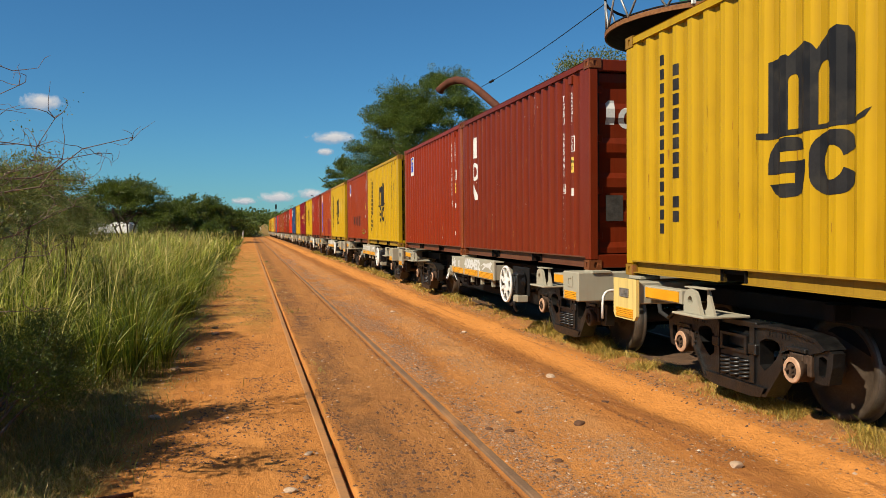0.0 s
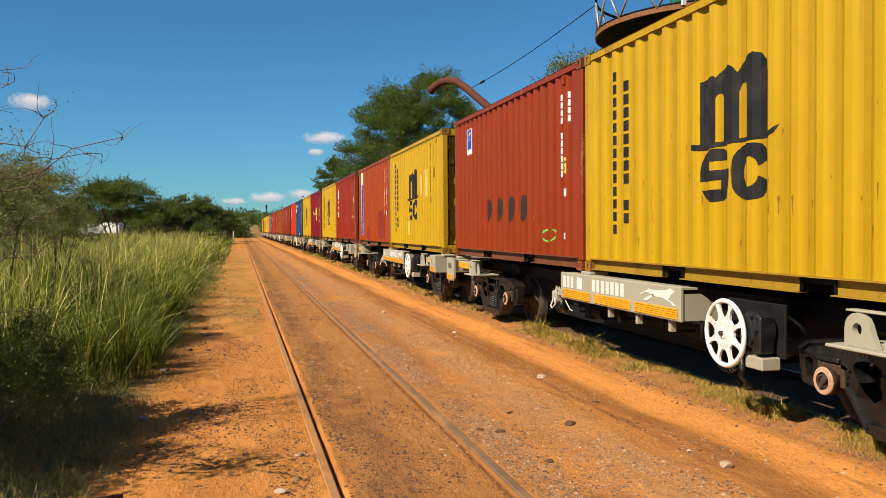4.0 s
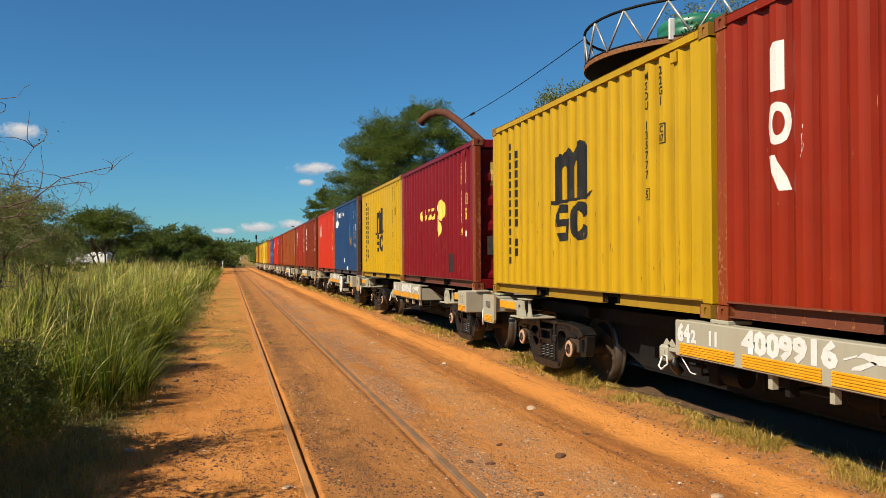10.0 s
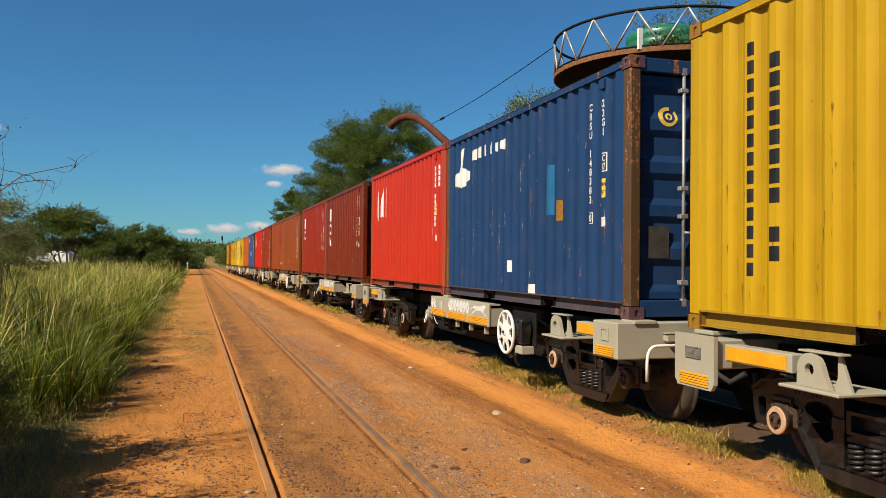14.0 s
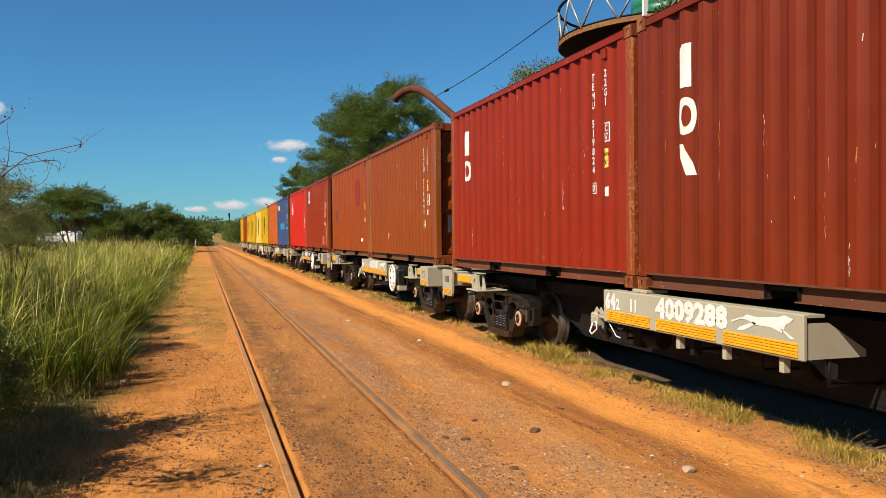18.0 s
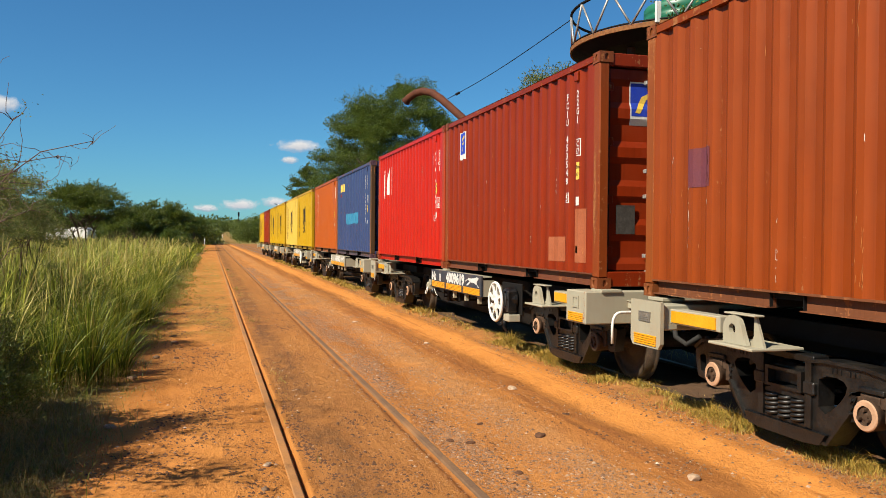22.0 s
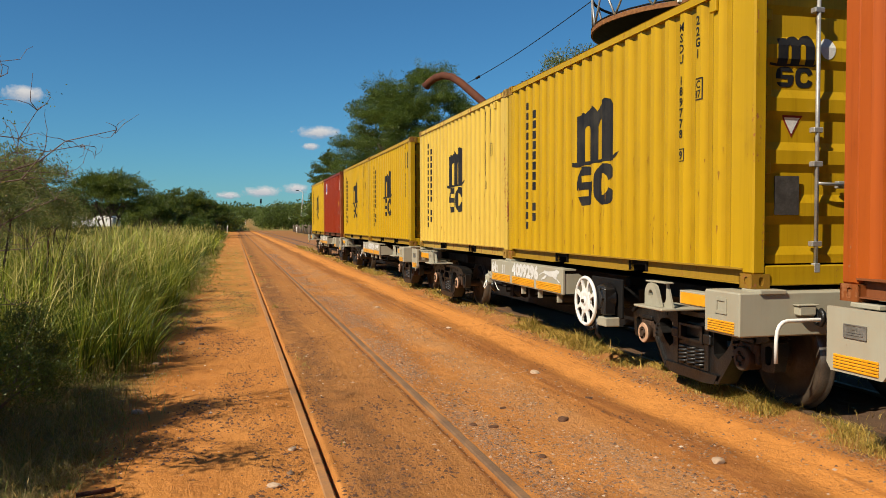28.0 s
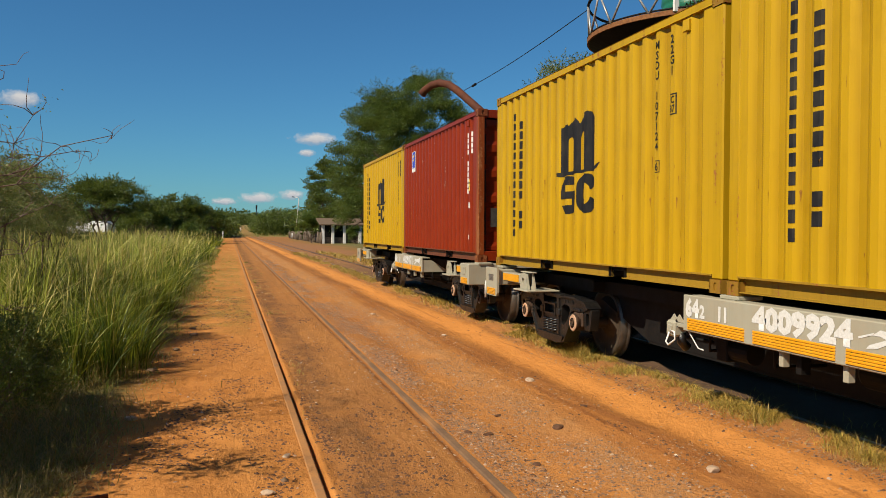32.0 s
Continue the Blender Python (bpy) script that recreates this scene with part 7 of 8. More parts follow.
def thorn_tree():
    """Half-bare thorn tree beside the camera, its twigs reaching over the path's edge; unseen leaf clumps throw shade.
    """
    rnd, root = random.Random(11), new("thorn_tree")
    root.location = (-3.35, 6.2, 0)
    tagged(root, "half-bare thorn tree with reddish twigs and grey-green leaves", "tree")
    base = Vector(root.location)
    bm, ends = B(), []
    tube(bm, [(0, 0, -0.1), (0.1, 0.05, 0.8), (0.05, 0.15, 1.6), (0.2, 0.2, 2.0)], [0.10, 0.085, 0.07, 0.06], 8, False)
    part("trunk", bm, BARK, root)

    def crooked(a, b, n, wob):
        out = []
        for k in range(n + 1):
            t = k / n
            p = a.lerp(b, t) - Vector((0, 0, 0.16 * math.sin(t * math.pi)))
            if 0 < k < n:
                p += Vector((rnd.gauss(0, wob), rnd.gauss(0, wob), rnd.gauss(0, wob)))
            out.append(p)
        return out
    # long boughs: root height, then bearing, distance and height of the tip
    for z0, az, el, d in ((1.9, -7.4, 6.1, 7.3), (1.6, -9.6, 5.0, 7.0), (2.0, -12.0, 7.1, 6.8), (2.0, -14.0, 9.0, 6.6), (1.8, -10.4, 3.2, 7.6), (1.5, -11.0, 1.6, 7.2), (1.9, -13.4, 4.4, 7.4), (2.0, -15.5, 10.0, 6.3),
                          (1.2, -12.5, -1.5, 6.6), (1.0, -13.5, -5.0, 6.2), (1.4, -17, 8, 5.4), (1.9, -24, 10, 5.0), (1.6, -28, 8, 5.2),
                          # boughs at the view's edge and beyond, added to cast path shadows
                          (1.7, -15.5, 5.3, 6.8), (1.5, -15.9, 3.0, 5.4), (1.5, -16.8, 2.0, 4.9), (1.9, -18.5, 6.0, 5.9)):
        tip = bearing(az, d, EYE.z + d * math.tan(radians(el))) - base
        pts = crooked(Vector((0.12, 0.15, z0)), tip, 8, 0.085)
        bm = B()
        tube(bm, pts, [0.0125 - 0.0098 * k / 8 for k in range(9)], 6, False)
        for k in range(2, 9):
            for _ in range(rnd.choice((3, 3, 4, 5))):
                d0 = (pts[k] - pts[k - 1]).normalized()
                side = Vector((rnd.gauss(0, 1), rnd.gauss(0, 1), rnd.gauss(0.25, 0.7)))
                p, way, seg, r = pts[k].copy(), (d0 * 0.6 + side.normalized()).normalized(), rnd.uniform(0.03, 0.085), 0.0032
                tw = [p.copy()]
                for _j in range(rnd.choice((3, 4, 5, 6))):
                    way = (way + Vector((rnd.gauss(0, 0.5), rnd.gauss(0, 0.5), rnd.gauss(0.10, 0.42)))).normalized()
                    p = p + way * seg
                    tw.append(p.copy())
                tube(bm, tw, [r * (1 - 0.7 * j / len(tw)) for j in range(len(tw))], 4, False)
                ends.append((el, tw))
        part("bough", bm, TWIG, root)
    cen = []
    for el, tw in ends:
        if 1.0 < el < 4.6 and rnd.random() < 0.8 or rnd.random() < 0.03:
            for p in tw[1:]:
                for _ in range(9 if el < 4.6 else 4):
                    cen.append(p + Vector((rnd.gauss(0, 0.05), rnd.gauss(0, 0.05), rnd.gauss(0, 0.04))))
    # unseen leaf clumps added out of view to shade the path's edge
    m = 27000
    lump = np.concatenate([np.stack([RNG.normal(-0.72, 0.40, 90), RNG.normal(-0.85, 1.0, 90), RNG.uniform(1.3, 2.9, 90)], -1),
                           np.stack([RNG.normal(0.35, 0.28, 36), RNG.normal(0.20, 0.60, 36), RNG.uniform(1.4, 2.4, 36)], -1)])
    shade = lump[RNG.integers(0, 126, m)] + RNG.normal(size=(m, 3)) * 0.13
    v, q = leaves(np.concatenate([np.array([tuple(c) for c in cen]), shade]), np.concatenate([np.full(len(cen), 0.011), np.full(m, 0.034)]))
    ob = new("crown", sheet("crown", v, q, LEAF_DULL))
    ob.parent = root


def dry_tufts():
    """Low tufts of dead straw and litter under the thorn tree."""
    cx, cy = RNG.uniform(-2.15, -1.0, 90), RNG.uniform(4.7, 6.5, 90)
    v, q = tussocks(cx, cy, RNG.uniform(0.06, 0.17, 90), 46, 0.0042, 0.05, 0.25, 6.0, 0.9, 4)[:2]
    tagged(new("dry_tufts", sheet("dry_tufts", v, q, STUBBLE)), "low tufts of dry brown grass under the thorn tree", "grass", kind="stuff")


def low_bush():
    """Dark thorny bush low at the path's edge."""
    rnd, root = random.Random(5), new("thorn_bush")
    root.location = (-1.95, 6.4, 0)
    tagged(root, "dark low thorn bush in the tall grass", "bush")
    bm, ends = B(), []
    for k in range(9):
        a = k * math.tau / 9 + rnd.random()
        limbs(bm, Vector((0, 0, 0)), Vector((math.cos(a), math.sin(a), rnd.uniform(0.9, 1.8))), 0.55, 0.016, 2, rnd, ends, 0.8, 0.02, 5)
    part("stem", bm, TWIG, root)
    e = np.array([tuple(p) for p in ends])
    e[:, 2] = np.clip(e[:, 2], 0.03, 1.2)
    out = e / np.maximum(0.05, np.linalg.norm(e, axis=1, keepdims=True))
    v, q = sprays(e, out, 44000, 0.22, 0.0115, 0.32)
    ob = new("crown", sheet("crown", v, q, LEAF_DARK))
    ob.parent = root


def water_stand():
    """Old water-tower platform with a truss rail and a plastic tank on it."""
    c, z, r = Vector((10.55, 16.75, 0)), 6.10, 2.60
    root = new("tank_stand")
    root.location = c
    tagged(root, "round rusty steel tank stand with a truss guard rail", "water tower")
    bm = B()
    lathe(bm, [(z - 0.30, 0.0), (z - 0.28, r * 0.55), (z - 0.20, r * 0.85), (z - 0.02, r), (z + 0.06, r), (z + 0.06, 0.0)], "z", (0, 0, 0), 48)
    # the underside's shade is put into the platform's colour
    part("platform", bm, UNDER, root, "dished platform in near black for its shaded underside")
    bm = B()
    lathe(bm, [(z - 0.03, r + 0.002), (z - 0.03, r + 0.02), (z + 0.07, r + 0.02), (z + 0.07, r + 0.002)], "z", (0, 0, 0), 48)
    part("rim", bm, RUST, root, "rusty flaking platform rim")
    for h, rad in ((0.86, 0.034), (0.10, 0.022)):
        bm = B()
        tube(bm, [(r * math.cos(k * math.tau / 48), r * math.sin(k * math.tau / 48), z + h) for k in range(49)], rad, 6, False)
        part("guard_rail", bm, UNDER, root)
    n = 32
    for k in range(n):
        a0, a1 = k * math.tau / n, (k + 1) * math.tau / n
        lo, hi = (a0, a1) if k % 2 else (a1, a0)
        bm = B()
        tube(bm, [(r * math.cos(lo), r * math.sin(lo), z + 0.06), (r * math.cos(hi), r * math.sin(hi), z + 0.85)], 0.026, 5)
        part("brace", bm, GALV, root)
    for k in range(8):
        a = (k + 0.5) * math.tau / 8
        bm = B()
        tube(bm, [(1.9 * math.cos(a), 1.9 * math.sin(a), -0.1), (1.9 * math.cos(a), 1.9 * math.sin(a), z - 0.2)], 0.09, 8)
        part("leg", bm, RUST_PIPE, root)
    d = Vector((-1.795, -1.89, 0))
    bm = box(B(), d.x - 0.06, d.x + 0.06, d.y - 0.03, d.y + 0.03, z + 0.02, z + 0.46, 0.01)
    part("bracket", bm, WHITE_METAL, root, "white perforated bracket")
    tank = new("water_tank")
    tank.location = c + Vector((0, 0, z + 0.06))
    tagged(tank, "green plastic water tank on the old stand", "water tank")
    bm, prof = B(), [(0.0, 0.0), (0.0, 0.88), (0.05, 0.92)]
    for k in range(4):
        prof += [(0.08 + 0.19 * k, 0.92), (0.12 + 0.19 * k, 0.895), (0.16 + 0.19 * k, 0.92)]
    prof += [(0.86, 0.92), (0.92, 0.88), (1.02, 0.62), (1.08, 0.30), (1.09, 0.0)]
    lathe(bm, prof, "z", (0, 0, 0), 36)
    for f in bm.faces:
        f.smooth = True
    part("tank_body", bm, GREEN_TANK, tank)
    bm = B()
    lathe(bm, [(1.07, 0.0), (1.07, 0.25), (1.16, 0.25), (1.18, 0.0)], "z", (0, 0, 0), 20)
    part("tank_lid", bm, GREEN_TANK, tank)
    # creeper on the platform
    pos = np.array(tuple(c))[None] + np.stack([RNG.normal(-0.95, 0.25, 900), RNG.normal(-1.6, 0.25, 900), z + 0.06 + np.abs(RNG.normal(0, 0.2, 900))], -1)
    v, q = leaves(pos, 0.04)
    tagged(new("creeper", sheet("creeper", v, q, LEAF)), "small green creeper growing on the tank stand", "plant")
    # swan-necked water crane, stayed from the stand
    crane = new("water_crane")
    crane.location = (9.7, 25.4, 0)
    tagged(crane, "rusty swan-necked water crane pipe beyond the train", "water crane")
    o = Vector(crane.location)
    pts = [Vector(p) - o for p in ((9.7, 25.4, 3.9), (9.15, 26.5, 4.95), (8.50, 27.7, 6.02), (8.02, 28.65, 6.78), (7.80, 29.1, 7.06), (7.58, 29.5, 7.17), (7.38, 29.85, 7.15), (7.20, 30.2, 7.02), (7.10, 30.35, 6.88))]
    bm = B()
    tube(bm, pts, [0.14] * 8 + [0.15], 14, False)
    tube(bm, [pts[-1] * 1.0, pts[-1] + (pts[-2] - pts[-1]) * 0.25], [0.17, 0.17], 14, False)
    part("spout", bm, RUST_PIPE, crane)
    bm = B()
    lathe(bm, [(-0.1, 0.32), (0.25, 0.30), (0.3, 0.22), (3.5, 0.20), (3.6, 0.27), (4.0, 0.27), (4.05, 0.0)], "z", (0, 0, 0), 16)
    part("column", bm, RUST_PIPE, crane)
    wire = new("stay_wire")
    tagged(wire, "thin dark stay wire between tank stand and pipe", "cable")
    a, b = c + Vector((-2.33, 1.10, 6.92)), Vector((8.17, 28.3, 6.72))
    bm = B()
    tube(bm, [a.lerp(b, k / 12) - Vector((0, 0, 0.10 * math.sin(math.pi * k / 12))) for k in range(13)], 0.012, 5)
    part("wire", bm, UNDER, wire)
    bm = B()
    p = a.lerp(b, 0.88) - Vector((0, 0, 0.04))
    lathe(bm, [(-0.16, 0.0), (-0.14, 0.05), (0, 0.03), (0.14, 0.05), (0.16, 0.0)], "y", tuple(p), 8)
    part("insulator", bm, UNDER, wire)


def shed():
    """Low open-fronted hut with white pillars, and the fence beside it."""
    root = new("hut")
    root.matrix_world = pose(13.3, 103.5, 0, 0, 0, 0)
    tagged(root, "low thatched hut with whitewashed pillars and a dark open front", "hut")
    for x in (-2.1, -0.9, 0.55, 2.5):
        part("pillar", box(B(), x - 0.17, x + 0.17, -2.2, -1.85, 0, 2.35, 0.02), WHITEWASH, root)
    # shade under the roof is put into this wall's near-black colour
    part("wall", box(B(), -2.2, 2.7, 1.2, 1.4, 0, 2.4), UNDER, root, "back wall blackened to stand for shade inside the hut")
    part("wall", box(B(), -1.9, 0.5, -1.75, -1.65, 0, 0.8), OLD_WOOD, root)
    part("wall", box(B(), 2.5, 2.7, -2.0, 1.2, 0, 2.4), WHITEWASH, root)
    part("wall", box(B(), -2.2, -2.0, -1.8, 1.2, 0, 1.3), WHITEWASH, root)
    bm = B()
    for k in range(9):
        box(bm, 0.8, 2.4, -1.9, -1.85, 0.15 + k * 0.2, 0.30 + k * 0.2)
    part("plank_panel", bm, OLD_WOOD, root)
    bm = B()
    prism(bm, [(-2.6, 2.30), (-2.6, 2.42), (1.6, 3.25), (1.9, 3.25), (1.9, 3.10)], "x", -2.6, 3.0)
    part("roof", bm, THATCH, root)
    rnd, first = random.Random(3), None
    fence = new("pole_fence")
    tagged(fence, "row of upright weathered timber fence posts", "fence")
    for k in range(64):
        t = k / 63
        x, y = 10.9 + 0.8 * t, 100.5 + 68 * t
        if first is None:
            bm = B()
            tube(bm, [(0, 0, -0.1), (0.02, 0, 0.8), (0, 0.02, 1.55)], [0.10, 0.09, 0.08], 7)
            first = part("fence_post", bm, OLD_WOOD, fence)
            first.location = (x, y, 0)
        else:
            o = again("fence_post", first.data, fence, pose(x + rnd.uniform(-.1, .1), y + rnd.uniform(-.2, .2), rnd.uniform(-0.35, 0.05), rnd.uniform(-4, 4), rnd.uniform(-4, 4), rnd.uniform(0, 360)))
    pole = new("leaning_pole")
    pole.matrix_world = pose(12.2, 158.5, 0, 0, 5.0, 0)
    tagged(pole, "pale leaning lamp pole beside the fence", "pole")
    bm = B()
    tube(bm, [(0, 0, -0.2), (0, 0, 7.6), (-0.2, 0, 7.9), (-0.9, 0, 8.0)], [0.11, 0.08, 0.06, 0.06], 8)
    part("shaft", bm, WHITEWASH, pole)
    part("lamp_head", box(B(), -1.35, -0.85, -0.12, 0.12, 7.92, 8.06, 0.03), UNDER, pole)
    mast = new("signal_mast")
    mast.location = (8.0, 258.0, 0.4)
    tagged(mast, "thin dark railway signal mast far down the line", "signal")
    bm = B()
    tube(bm, [(0, 0, -0.2), (0, 0, 8.4)], 0.10, 8)
    part("shaft", bm, UNDER, mast)
    part("signal_head", box(B(), -0.25, 0.25, -0.15, 0.15, 7.6, 9.0, 0.05), UNDER, mast)
    for x, y, h in ((-1.2, 152.0, 1.6), (11.2, 153, 1.1), (3.8, 300.0, 1.7)):
        bm = B()
        tube(bm, [(0, 0, -0.1), (0, 0, h)], 0.10, 8)
        ob = new("marker_post", mesh_of("marker_post", bm, WHITEWASH))
        ob.location = (x, y, float(ground_height(np.array([x]), np.array([y]))[0]))
        tagged(ob, "short white marker post beside the line", "post", "marker posts")


def white_truck():
    """White truck with a long trailer half hidden by the grass and trees."""
    root = new("white_truck")
    p = bearing(-8.75, 100)
    root.matrix_world = pose(p.x, p.y, 0.35, 0, 0, -20)
    tagged(root, "white truck with a trailer parked behind the grass", "truck")
    bm = box(B(), -2.3, -1.4, -0.9, 0.9, 0.8, 2.35, 0.12)
    cab = part("cab", bm, WHITEWASH, root)
    part("window", box(B(), -2.2, -1.6, -0.93, -0.89, 1.7, 2.1), GLASS_DARK, cab)
    bm = box(B(), -1.2, 2.6, -0.95, 0.95, 1.0, 2.0, 0.08)
    part("cargo_body", bm, WHITEWASH, root)
    bm = B()
    prism(bm, [(0.2, 2.0), (2.2, 2.0), (2.0, 2.25), (0.7, 2.25)], "y", -0.85, 0.85)
    part("roof_box", bm, WHITEWASH, root)
    part("chassis", box(B(), -2.2, 2.1, -0.6, 0.6, 0.6, 0.85), UNDER, root)
    for x in (-1.8, 0.9, 1.6):
        for s in (-1, 1):
            bm = B()
            lathe(bm, [(-0.14, 0.0), (-0.14, 0.40), (-0.1, 0.45), (0.1, 0.45), (0.14, 0.40), (0.14, 0.0)], "y", (0, 0, 0), 18)
            w = part("wheel", bm, RUBBER, root)
            w.location = (x, s * 0.8, 0.4)


def clouds():
    """Small fair-weather clouds far off, as soft-edged backdrops."""
    def material(seed):
        m, nt, b = fresh("cloud")
        nt.nodes.remove(b)
        co = node(nt, "TexCoord").outputs["Generated"]
        d = node(nt, "VectorMath", {0: node(nt, "VectorMath", {0: co, 1: (0.5, 0.5, 0.42)}, operation="SUBTRACT").outputs[0], 1: (2.0, 0.0, 2.3)}, operation="MULTIPLY").outputs[0]
        r = node(nt, "VectorMath", {0: d}, operation="LENGTH").outputs["Value"]
        n = noise_of(nt, node(nt, "VectorMath", {0: co, 1: (seed, seed * 2, seed)}, operation="ADD").outputs[0], 3.2, 6, 0.58)
        dens = math2(nt, "SUBTRACT", math2(nt, "ADD", n, 0.30), r)
        a = ramp(nt, dens, 0.02, 0.55)
        zc = node(nt, "SeparateXYZ", {0: co}).outputs[2]
        col = mixc(nt, ramp(nt, math2(nt, "ADD", zc, math2(nt, "MULTIPLY", n, 0.4)), 0.35, 0.75), (0.44, 0.49, 0.58), (0.80, 0.79, 0.78))
        e = node(nt, "Emission", {"Color": col, "Strength": 0.66})
        t = node(nt, "BsdfTransparent")
        mix = node(nt, "MixShader", {0: a, 1: t.outputs[0], 2: e.outputs[0]})
        nt.links.new(mix.outputs[0], nt.nodes["Material Output"].inputs[0])
        return m
    for k, (az, el, w, h) in enumerate(((-12.7, 8.2, 3.4, 1.7), (5.75, 6.4, 4.4, 1.5), (5.2, 5.4, 1.7, 0.8), (1.9, 2.3, 3.6, 1.3), (4.2, 2.5, 2.6, 1.1), (-0.4, 2.0, 2.4, 0.8))):
        d = 3200.0
        p = bearing(az, d, EYE.z + d * math.tan(radians(el)))
        ww, hh = d * math.tan(radians(w)), d * math.tan(radians(h))
        bm = B()
        vs = [[bm.verts.new((ww * (i / 4 - 0.5), 30 * math.cos((i / 4 - 0.5) * 3) - 30, hh * (j / 3 - 0.5))) for i in range(5)] for j in range(4)]
        for j in range(3):
            for i in range(4):
                bm.faces.new((vs[j][i], vs[j][i + 1], vs[j + 1][i + 1], vs[j + 1][i]))
        ob = new("cloud", mesh_of("cloud", bm, material(k * 3.7)))
        ob.matrix_world = Matrix.Translation(p) @ pose(0, 0, 0, 0, 0, -az)
        tagged(ob, "small white cloud with a grey base far off in the blue sky", "cloud", "clouds", "structure")


def surroundings():
    grass_field()
    pebbles()
    for x, y, r, lab in ((3.23, 4.94, 0.046, "pale angular stone lying on the sand"), (3.24, 8.53, 0.045, "small pale stone on the sand"), (0.40, 6.05, 0.032, "small pale stone beside the siding rail"), (0.23, 5.26, 0.036, "small pale stone beside the siding rail"),
                         (-1.0, 15.8, 0.05, "grey stone at the grass edge"), (-0.72, 11.75, 0.05, "grey stone at the grass edge"),
                         (-0.55, 13.4, 0.05, "grey stone at the grass edge"), (-0.60, 14.3, 0.04, "grey stone at the grass edge"), (-0.85, 7.6, 0.045, "small pale stone in the shade"), (0.35, 5.5, 0.028, "brown stone beside the rail"),
                         (-0.9, 10.2, 0.05, "grey stone at the grass edge"), (3.3, 12.5, 0.04, "small pale stone on the sand"), (2.75, 16.0, 0.04, "small pale stone on the sand")):
        stone(x, y, r, lab, PALE_STONE if "pale" in lab else None)
    for x, y, r in ((2.71, 6.44, 0.05), (2.06, 6.35, 0.035), (1.90, 6.43, 0.03), (2.14, 5.47, 0.034), (-0.45, 11.66, 0.04), (2.37, 7.04, 0.03), (3.27, 7.15, 0.03)):
        stone(x, y, r, "dark clod of earth on the sand", CLOD, 0.4)
    bm = B()
    tube(bm, [(-0.11, 0, 0), (0.11, 0.03, 0.01)], [0.015, 0.015], 8)
    bar = new("rusty_bar", mesh_of("rusty_bar", bm, RUST_PIPE))
    bar.location = (-0.83, 5.26, 0.03)
    tagged(bar, "short rusty iron bar lying on the shaded sand", "scrap iron")
    thorn_tree()
    tree("thorn_shrub", bearing(-14.6, 12.6), 2.6, 1.15, LEAF_DULL, 51, "grey-green feathery thorn shrub in the grass", 60000, 0.017, 0.035, 0.4, 0.72, 5, 4, 0.26, "shrub", slim=0.3)
    tree("thorn_shrub", bearing(-11.6, 15.5), 2.2, 0.9, LEAF_DULL, 52, "low grey-green thorn shrub in the grass", 30000, 0.018, 0.03, 0.4, 0.72, 5, 4, 0.24, "shrub", slim=0.3)
    tree("thorn_shrub", bearing(-13.7, 30), 4.3, 1.9, LEAF_DULL, 53, "dense grey-green thorn shrub behind the grass", 34000, 0.040, 0.05, 0.45, 0.15, 5, 4, 0.50, "shrub", slim=0.34)
    low_bush()
    water_stand()
    shed()
    white_truck()
    # the large acacia beyond the water crane and the trees round it
    tree("acacia_tree", bearing(12.4, 60), 13.2, 5.3, LEAF, 21, "large spreading green acacia beyond the train", 200000, 0.058, 0.34, 0.45, 0.20, 2, 4, 1.15, slim=0.55)
    tree("acacia_tree", bearing(9.4, 72), 10.2, 3.2, LEAF, 22, "leafy green acacia beside the track", 46000, 0.070, 0.2, 0.3, 0.2, 2, 4, 1.1, slim=0.55)
    tree("acacia_tree", bearing(6.2, 132), 13.2, 2.9, LEAF_DARK, 23, "tall open-crowned tree behind the hut", 16000, 0.12, 0.24, 0.2, 0.25, 2, 4, 1.05)
    tree("acacia_tree", bearing(7.6, 118), 9.0, 5.2, LEAF_DARK, 24, "dense dark tree behind the hut", 22000, 0.15, 0.3, 0.3, 0.15, 2, 4, 1.3)
    tree("shrub", bearing(5.5, 108), 3.9, 1.45, LEAF, 25, "round green bush beside the fence", 12000, 0.10, 0.10, 0.2, 0.12, 2, 3, 0.6, "bush")
    tree("shrub", bearing(8.55, 100.5), 2.3, 1.1, LEAF, 28, "small green bush beside the hut", 7000, 0.085, 0.07, 0.2, 0.1, 2, 3, 0.45, "bush")
    tree("tree", bearing(24.5, 24.5), 7.6, 2.3, LEAF_DULL, 26, "thin-leaved tree behind the tank stand", 44000, 0.036, 0.10, 0.2, 0.3, 2, 4, 0.50)
    tree("tree", bearing(33.5, 27), 10.2, 3.2, LEAF_DULL, 27, "thin-leaved tree behind the tank stand", 34000, 0.040, 0.16, 0.2, 0.3, 2, 4, 0.60)
    # the row of bush beyond the grass field
    tree("flat_topped_tree", bearing(-7.9, 72), 5.8, 3.3, LEAF_DARK, 31, "dark spreading tree beyond the grass", 42000, 0.075, 0.12, 0.75, 0.42, 4, 4, 0.85)
    tree("tree", bearing(-12.9, 70), 5.0, 3.0, LEAF_DARK, 32, "dark low tree beyond the grass", 24000, 0.080, 0.12, 0.5, 0.14, 4, 4, 0.95)
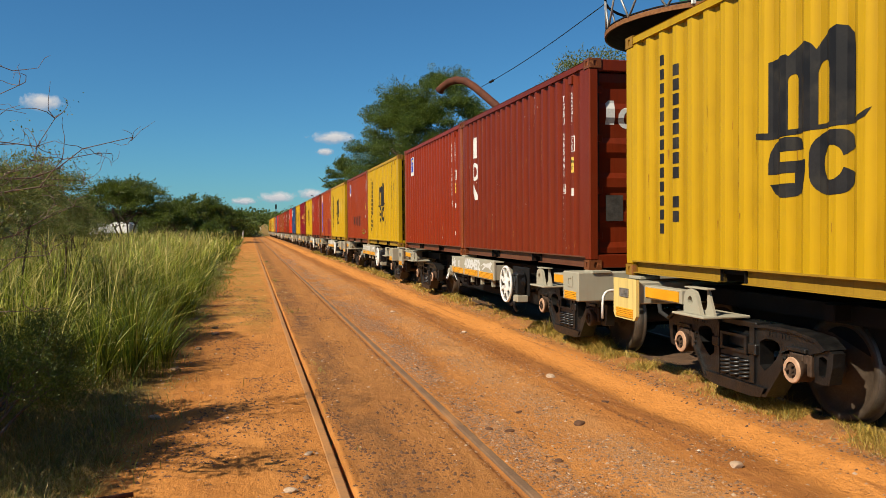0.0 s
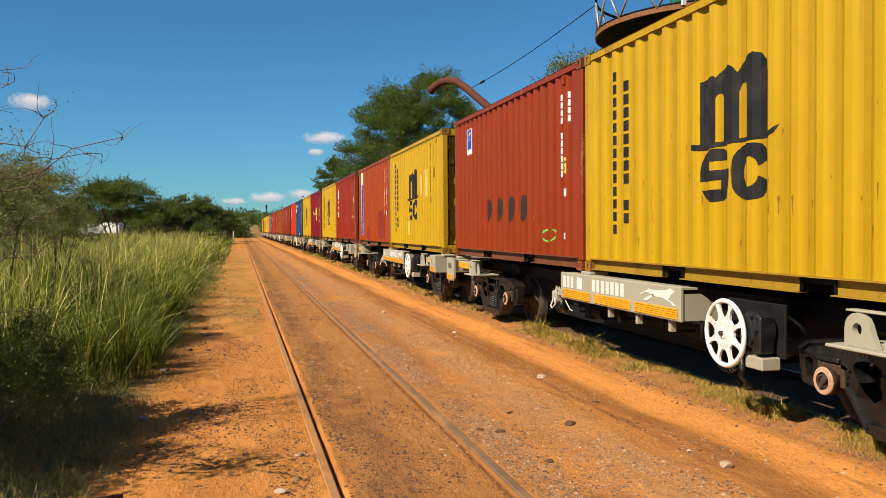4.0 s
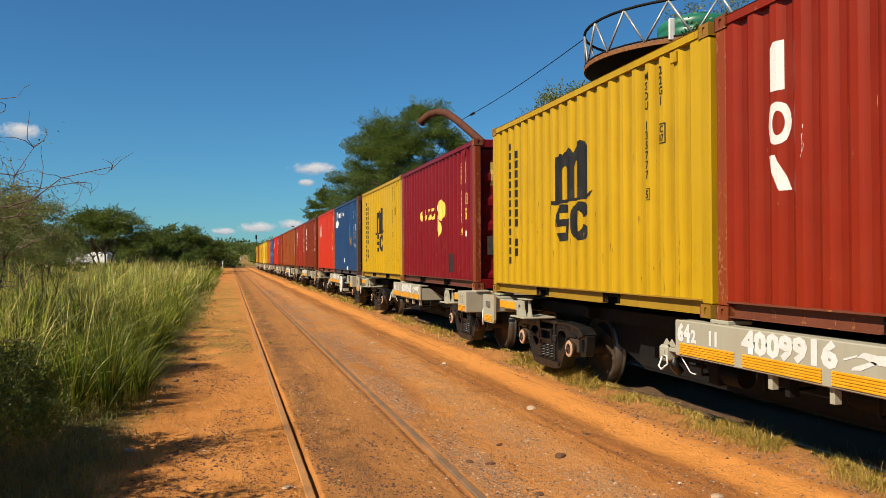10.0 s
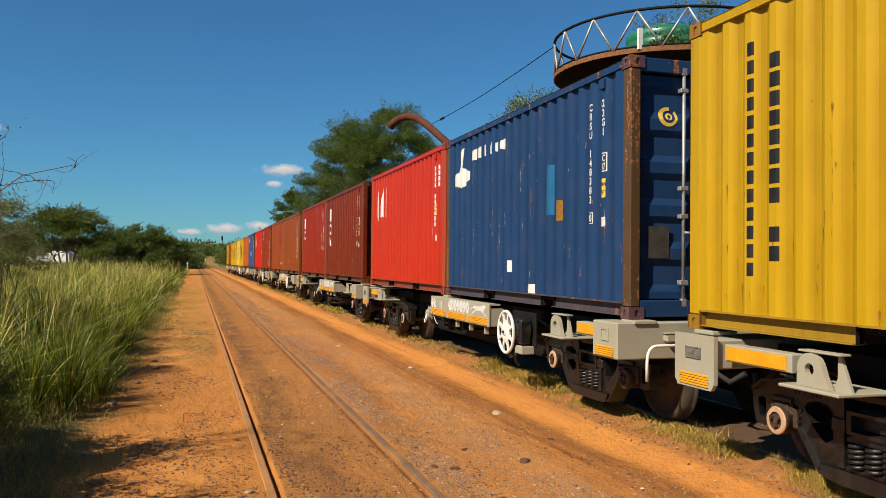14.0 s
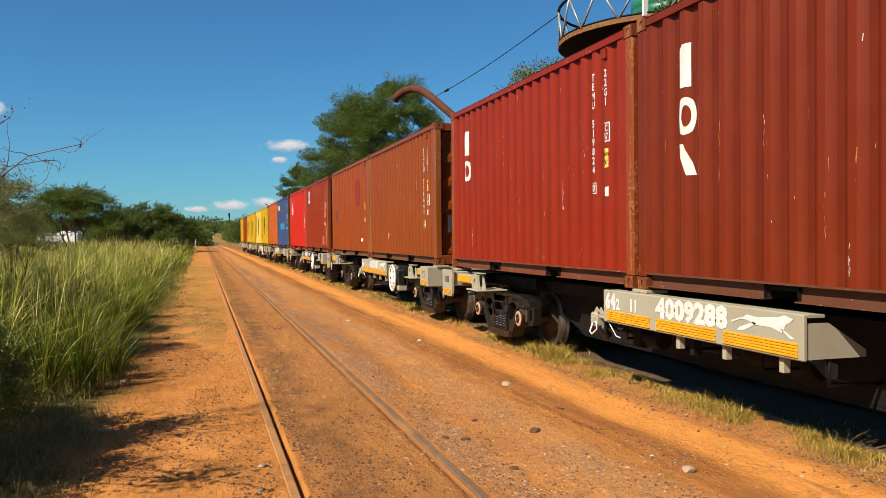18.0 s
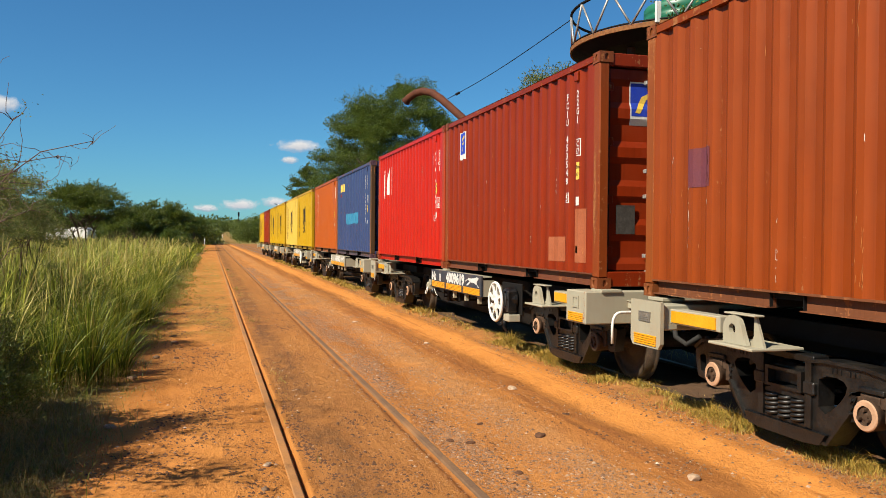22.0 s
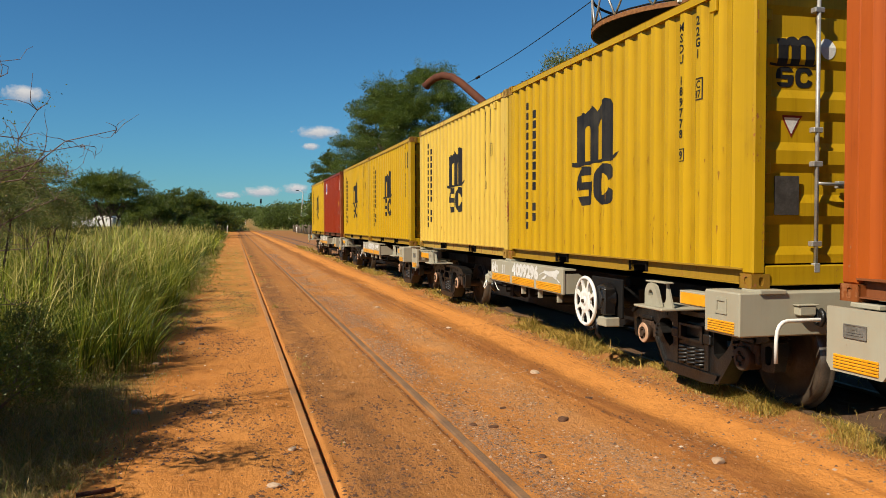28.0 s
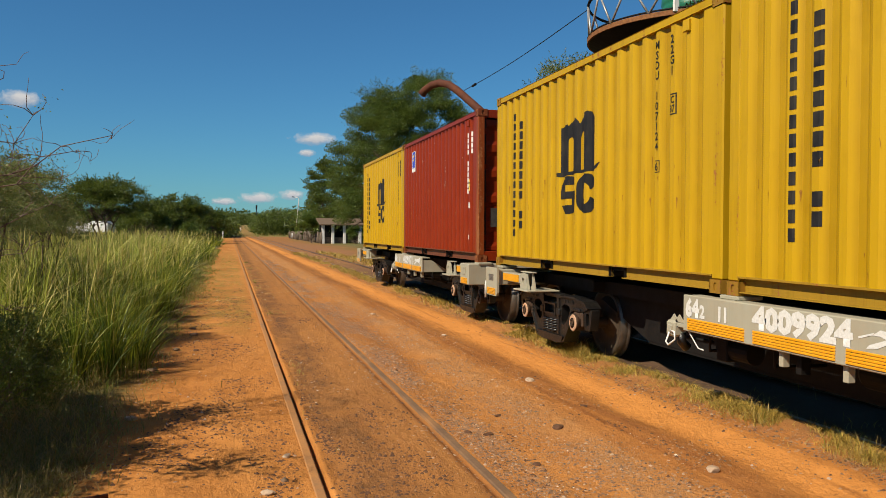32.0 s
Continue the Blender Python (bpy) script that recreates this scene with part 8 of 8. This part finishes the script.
    tree("tree", bearing(-5.6, 88), 4.9, 2.7, LEAF_DARK, 37, "dense dark bush beyond the grass", 18000, 0.10, 0.12, 0.4, 0.10, 4, 4, 0.9)
    tree("tree", bearing(-4.2, 96), 5.3, 2.7, LEAF_DARK, 33, "low green tree beyond the grass", 20000, 0.11, 0.14, 0.4, 0.10, 4, 4, 0.95)
    tree("tree", bearing(-2.75, 104), 5.9, 2.8, LEAF_DARK, 34, "rounded green tree beyond the grass", 20000, 0.11, 0.14, 0.3, 0.10, 4, 4, 0.95)
    tree("tree", bearing(-1.55, 118), 4.9, 2.5, LEAF, 35, "low green tree beside the path", 16000, 0.12, 0.14, 0.3, 0.08, 4, 4, 0.95)
    tree("tree", bearing(-9.6, 118), 5.2, 4.2, LEAF_DARK, 36, "dense dark bush behind the white truck", 22000, 0.13, 0.12, 0.5, 0.08, 4, 4, 1.3)
    tree("shrub", bearing(-2.4, 84), 2.4, 1.6, LEAF, 38, "low leafy bush at the end of the grass", 9000, 0.085, 0.06, 0.3, 0.08, 3, 3, 0.6, "bush")
    tree("shrub", bearing(-0.85, 138), 3.0, 1.5, LEAF, 39, "low green bush before the crossing", 7000, 0.13, 0.06, 0.3, 0.08, 3, 3, 0.6, "bush")
    woods("bush_belt", "dark green bush beyond the grass field", -26, -3, 150, 210, 5.2, 130000, 41, LEAF_DARK, 0.22)
    woods("bush_belt", "green bush on the far side of the crossing", -4, 0.0, 175, 260, 7.0, 90000, 42, LEAF_DARK, 0.24)
    woods("bush_belt", "green bush where the line runs out of sight", -0.6, 3.6, 430, 500, 8.0, 60000, 46, LEAF_DARK, 0.34)
    woods("far_woods", "hazy green woods on the horizon", -14, 14, 480, 700, 11, 70000, 43, LEAF_DARK, 0.8)
    woods("bush_belt", "green bush along the line", 1.9, 5.4, 235, 340, 8.0, 130000, 44, LEAF_DARK, 0.24)
    woods("bush_belt", "dark bush behind the hut and the train", 5.5, 30, 130, 190, 8.0, 80000, 45, LEAF_DARK, 0.30)
    clouds()
    dry_tufts()


surroundings()

motions()
